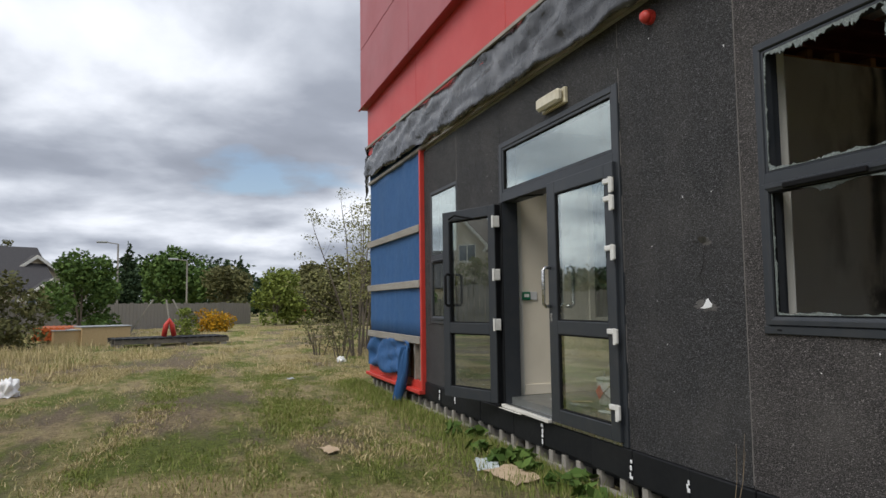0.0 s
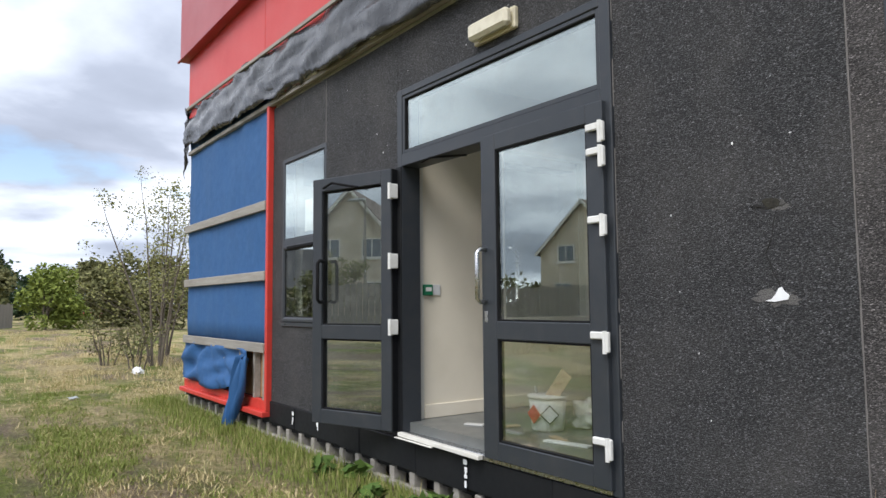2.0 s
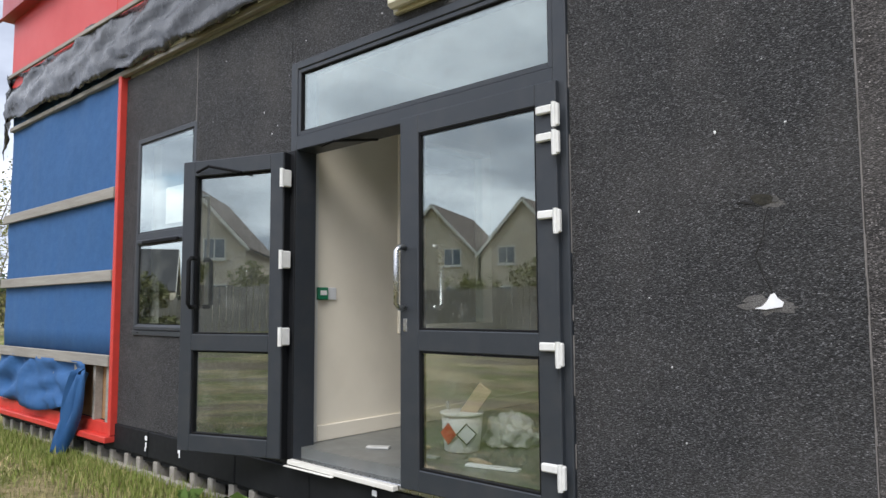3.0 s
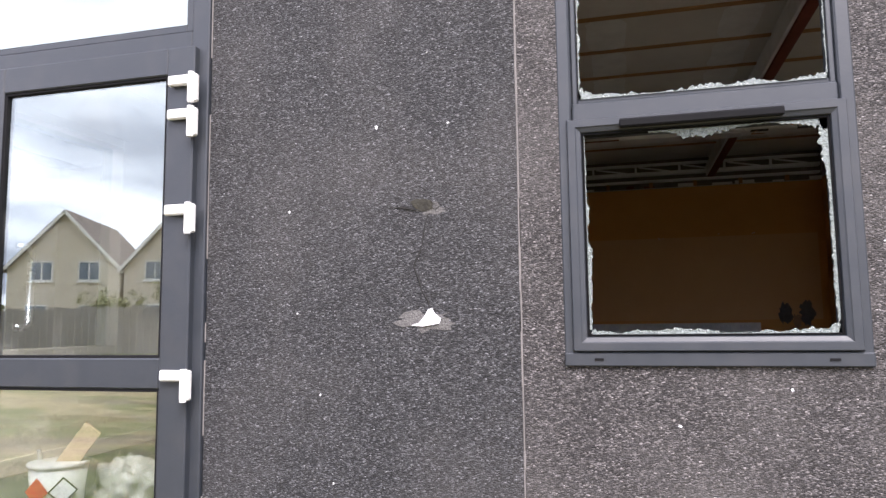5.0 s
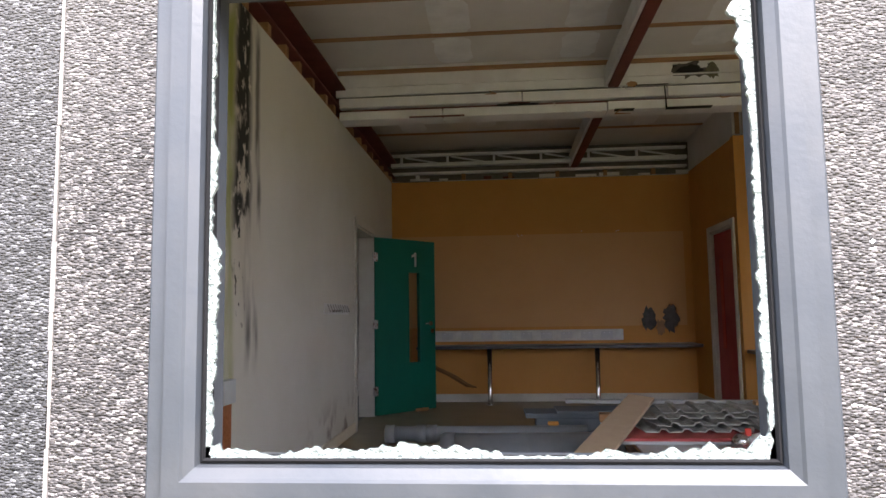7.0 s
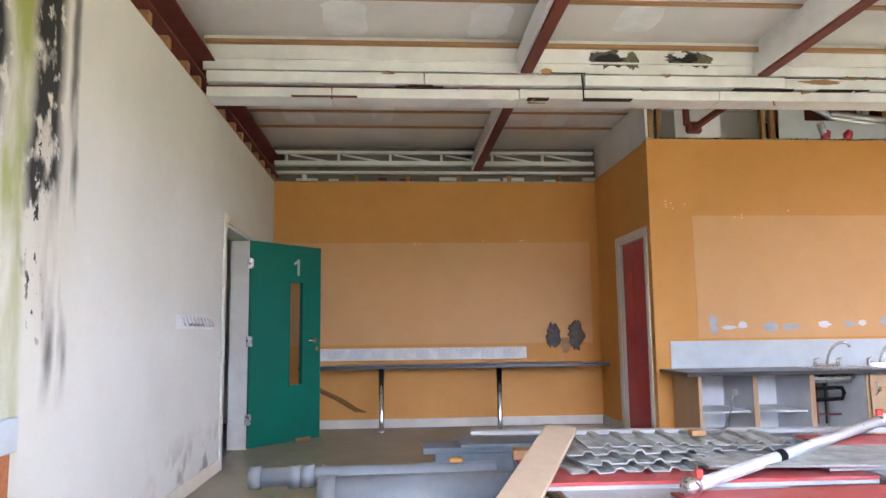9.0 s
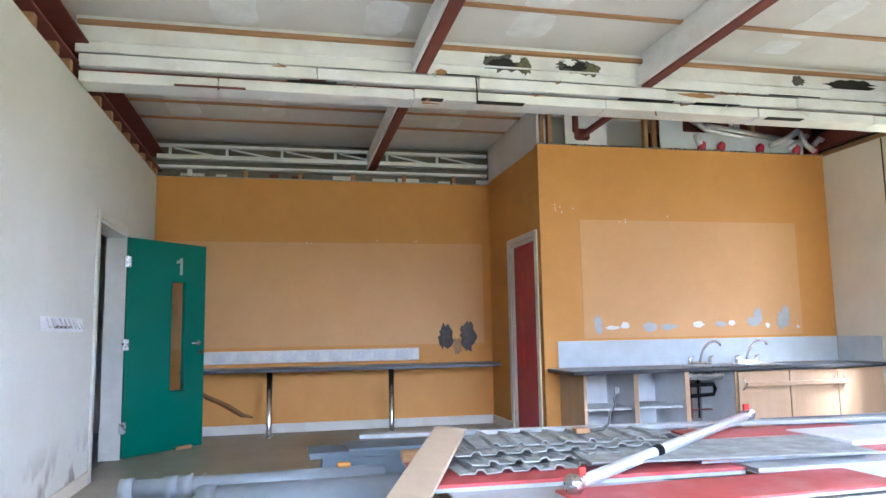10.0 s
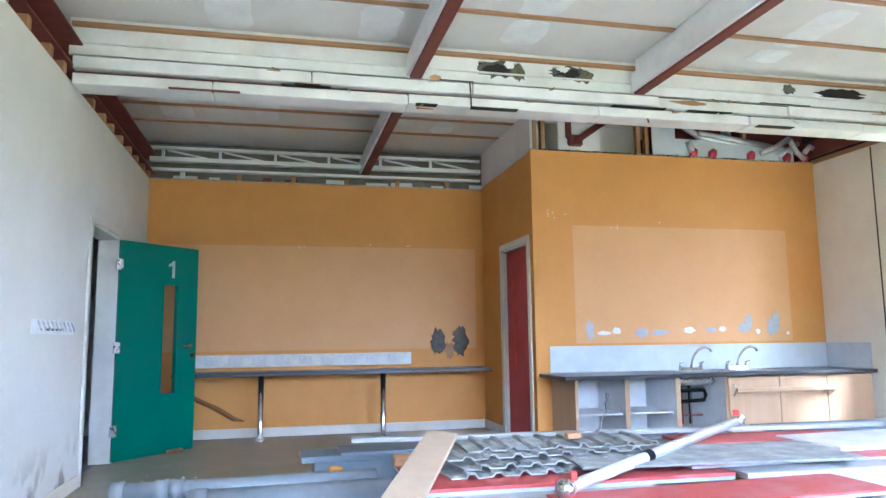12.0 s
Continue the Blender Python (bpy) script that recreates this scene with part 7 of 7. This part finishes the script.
house(-33.5, -38.0, 6.6, 9.0, 4.4, 7.9, -22, BROWN_TILES, "two-storey cream house with a brown gable roof")
house(-26.3, -40.0, 6.4, 9.0, 4.4, 7.9, -14, BROWN_TILES, "two-storey cream house with a brown gable roof")
house(-18.8, -39.5, 6.4, 9.0, 4.4, 7.9, -8, BROWN_TILES, "two-storey cream house with a brown gable roof")
house(-9.5, -41.0, 7.5, 9.0, 4.6, 7.4, -6, BROWN_TILES, "two-storey cream house with a brown gable roof")
house(2.0, -42.0, 7.5, 9.0, 4.6, 7.4, 4, BROWN_TILES, "two-storey cream house with a brown gable roof")
x, y = at_far(25, 62)
house(x, y, 7.0, 9.0, 2.3, 4.9, -62, SLATES, "low cream bungalow with a dark tiled roof", False)
x, y = at_far(-90, 58)
house(x, y, 8.0, 10.0, 2.4, 5.4, -150, SLATES, "low cream bungalow with a dark tiled roof", False)
x, y = at_far(80, 56)
house(x, y, 3.6, 4.0, 2.0, 3.3, -70, SLATES, "small cream outbuilding with a dark tiled roof", False)


def street_lamp(px, dist, h):
    x, y = at_far(px, dist)
    l_ = empty("street_lamp", "tall grey street lamp with a short arm", "street lamp", x, y, ground_height(x, y), group="street lamps by the houses")
    part("pole", tube([(0, 0, 0), (0, 0, 1.2), (0, 0, h)], [0.11, 0.08, 0.06], 8), BATTEN, l_)
    part("arm", tube([(0, 0, h), (0.3, -0.8, h + 0.1)], 0.04, 6), BATTEN, l_)
    part("head", box(0.15, 0.45, -1.5, -0.7, h + 0.04, h + 0.2, 0.05), PALE_METAL, l_)


street_lamp(207, 60, 6.4)
street_lamp(330, 64, 5.4)
l2 = empty("street_lamp", "tall grey street lamp with a short arm", "street lamp", -14.0, -27.5, ground_height(-14, -27.5), group="street lamps by the houses")
part("pole", tube([(0, 0, 0), (0, 0, 6.0)], [0.1, 0.06], 8), BATTEN, l2)
part("head", box(-0.9, 0.0, -0.12, 0.12, 5.95, 6.1, 0.04), PALE_METAL, l2)

# ==== building materials on the field ====
ORANGE_PIPE = material("orange_plastic_duct", (0.62, 0.14, 0.03), rough=0.5, grime=0.2, grime_colour=(0.3, 0.08, 0.03))
OSB = material("pale_strand_board", (0.55, 0.40, 0.22), (0.46, 0.32, 0.16), scale=25, rough=0.85, bump=0.2, bump_scale=40)
x, y = at_far(148, 33)
for r_ in range(3):
    for k in range(6):
        o = part("drain_pipe", tube([(x - 1.6 + r_ * 0.1, y - 1.5 + k * 0.2 + 0.1 * (r_ % 2), ground_height(x, y) + 0.34 + r_ * 0.17), (x + 1.6, y - 1.5 + k * 0.2 + 0.1 * (r_ % 2), ground_height(x, y) + 0.34 + r_ * 0.17)], 0.095, 10), ORANGE_PIPE)
        tagged(o, "orange plastic drain pipe in a stack", "pipe", "stack of orange drain pipes")
for px, dist, s in ((135, 32, 0.62), (182, 32, 0.75)):
    x, y = at_far(px, dist)
    c = empty("timber_crate", "pale strand-board crate in dry grass", "crate", x, y, ground_height(x, y), 20)
    part("body", box(-0.7, 0.7, -0.9, 0.9, 0, s, 0.01), OSB, c)
    part("lid", box(-0.74, 0.74, -0.94, 0.94, s, s + 0.04, 0.006), PALE_METAL, c)
x, y = at_far(300, 30)
gz = ground_height(x, y)
deck = empty("pallet_deck", "dark timber staging of stacked pallets", "pallets", x, y, gz, 14)
for r_ in range(14):
    part("slat", box(-0.9, 0.9, -2.1 + r_ * 0.3, -1.86 + r_ * 0.3, 0.3, 0.345, 0.006), BLACK, deck)
for a_ in (-0.8, 0.0, 0.8):
    part("bearer", box(a_ - 0.06, a_ + 0.06, -2.1, 2.1, 0.12, 0.299, 0.006), SOOT, deck)
for a_ in (-0.7, 0.7):
    for b_ in (-1.9, -0.6, 0.6, 1.9):
        part("block", box(a_ - 0.12, a_ + 0.12, b_ - 0.12, b_ + 0.12, 0, 0.119, 0.006), BATTEN, deck)
part("red_barrier", tube([(0.0, -0.2, 0.35), (0.0, -0.12, 0.8), (0.0, 0.0, 0.98), (0.0, 0.1, 0.8), (0.0, 0.18, 0.36)], 0.10, 8), RED_TRIM, deck, "red-orange plastic barrier piece", True)
x, y = at_far(290, 42)
stand = empty("timber_trestle", "leaning pale timber poles by the fence", "poles", x, y, ground_height(x, y))
for q in ((-0.3, -1.8), (0.2, 0.4), (0.1, 1.5)):
    part("pole", tube([(q[0], q[1], 0), (0.0, q[1] * 0.3, 1.9)], 0.05, 6), BATTEN, stand)
CARS = material("parked_car_paint", (0.1, 0.16, 0.28), rough=0.25, spec=0.7)
CARR = material("parked_car_paint_red", (0.3, 0.03, 0.03), rough=0.25, spec=0.7)
for px, dist, mt, lab in ((525, 95, CARS, "small parked blue car by the far trees"), (540, 92, CARR, "small parked red car by the far trees")):
    x, y = at_far(px, dist)
    c = empty("parked_car", lab, "car", x, y, ground_height(x, y), 70)
    part("body", box(-2.0, 2.0, -0.8, 0.8, 0.3, 0.85, 0.15), mt, c)
    part("cabin", box(-1.3, 1.1, -0.7, 0.7, 0.85, 1.4, 0.22), PANE_DARK, c)
    for wx in (-1.3, 1.3):
        for wy in (-0.75, 0.75):
            part("wheel", tube([(wx, wy - 0.1, 0.31), (wx, wy + 0.1, 0.31)], 0.31, 14), GASKET, c)

# ==== litter on the grass ====
for x, y, rz, l_, w_, mt, lab in ((-2.64, -1.81, 15, 0.26, 0.14, MDF, "scrap of pale cardboard on the grass"), (-0.99, -0.5, 8, 0.5, 0.28, MDF, "torn cardboard sheet by the plinth"), (-1.45, -0.55, -20, 0.4, 0.2, SPLASH, "clear plastic sheet scrap by the plinth"),
                                  (-9.93, -1.28, 0, 0.16, 0.12, PALE_METAL, "white litter scrap in the grass")):
    bm = bmesh.new()
    bmesh.ops.create_grid(bm, x_segments=6, y_segments=4, size=0.5)
    for v in bm.verts:
        v.co = Vector((v.co.x * l_ + random.uniform(-0.02, 0.02), v.co.y * w_ + random.uniform(-0.02, 0.02), 0.02 * noise.noise(v.co * 5) + 0.03))
    o = part("litter", bm, mt)
    o.matrix_world = pose(x, y, ground_height(x, y) + 0.01, 4, 3, rz)
    o.modifiers.new("thickness", "SOLIDIFY").thickness = 0.006
    tagged(o, lab, "litter")
x, y = at_far(18, 14.5)
crumple("plastic_bag", "white plastic bag caught in tall grass", "bag", x, y, ground_height(x, y), 0.22, 0.3, PLASTER, 21)
x, y = at_far(603, 19)
crumple("plastic_bag", "small white litter bag in dry grass", "bag", x, y, ground_height(x, y), 0.14, 0.14, PLASTER, 25)
WEED = island_material("broad_weed_leaf", [(0.05, 0.10, 0.02), (0.09, 0.15, 0.03), (0.07, 0.12, 0.025)])
for i in range(16):
    wx = random.uniform(-3.2, 2.2)
    wy = -random.uniform(0.1, 0.45)
    blobs = [(wx, wy, ground_height(wx, wy) + 0.07, 0.14, 0.12, 0.08)]
    o = mesh_part("dock_weed", *leaf_cloud(26, blobs, 0.075, 0.4), WEED)
    tagged(o, "broad-leaved green weed by the plinth", "weed", "weeds along the plinth")

STALK = material("dry_stalk", (0.30, 0.23, 0.15), (0.2, 0.15, 0.1), scale=20, rough=0.9)
stalk = empty("dry_weed", "tall dry weed stalks against the dark panels", "weed", 1.25, -0.14, ground_height(1.25, -0.14))
for i in range(3):
    dx = random.uniform(-0.06, 0.06)
    part("stalk", tube([(dx * 0.3, 0, 0), (dx * 0.6, 0.02, 0.25), (dx * 1.5, 0.03, 0.45), (dx * 2.2, 0.02, 0.62 + random.uniform(0, 0.15))], [0.003, 0.0025, 0.0018, 0.001], 5), STALK, stalk)
poster = part("window_paper", box(-4.22, -3.85, 0.06, 0.064, 1.72, 2.05), WHITE_PAINT)
tagged(poster, "sheet of white paper taped inside the window", "paper")
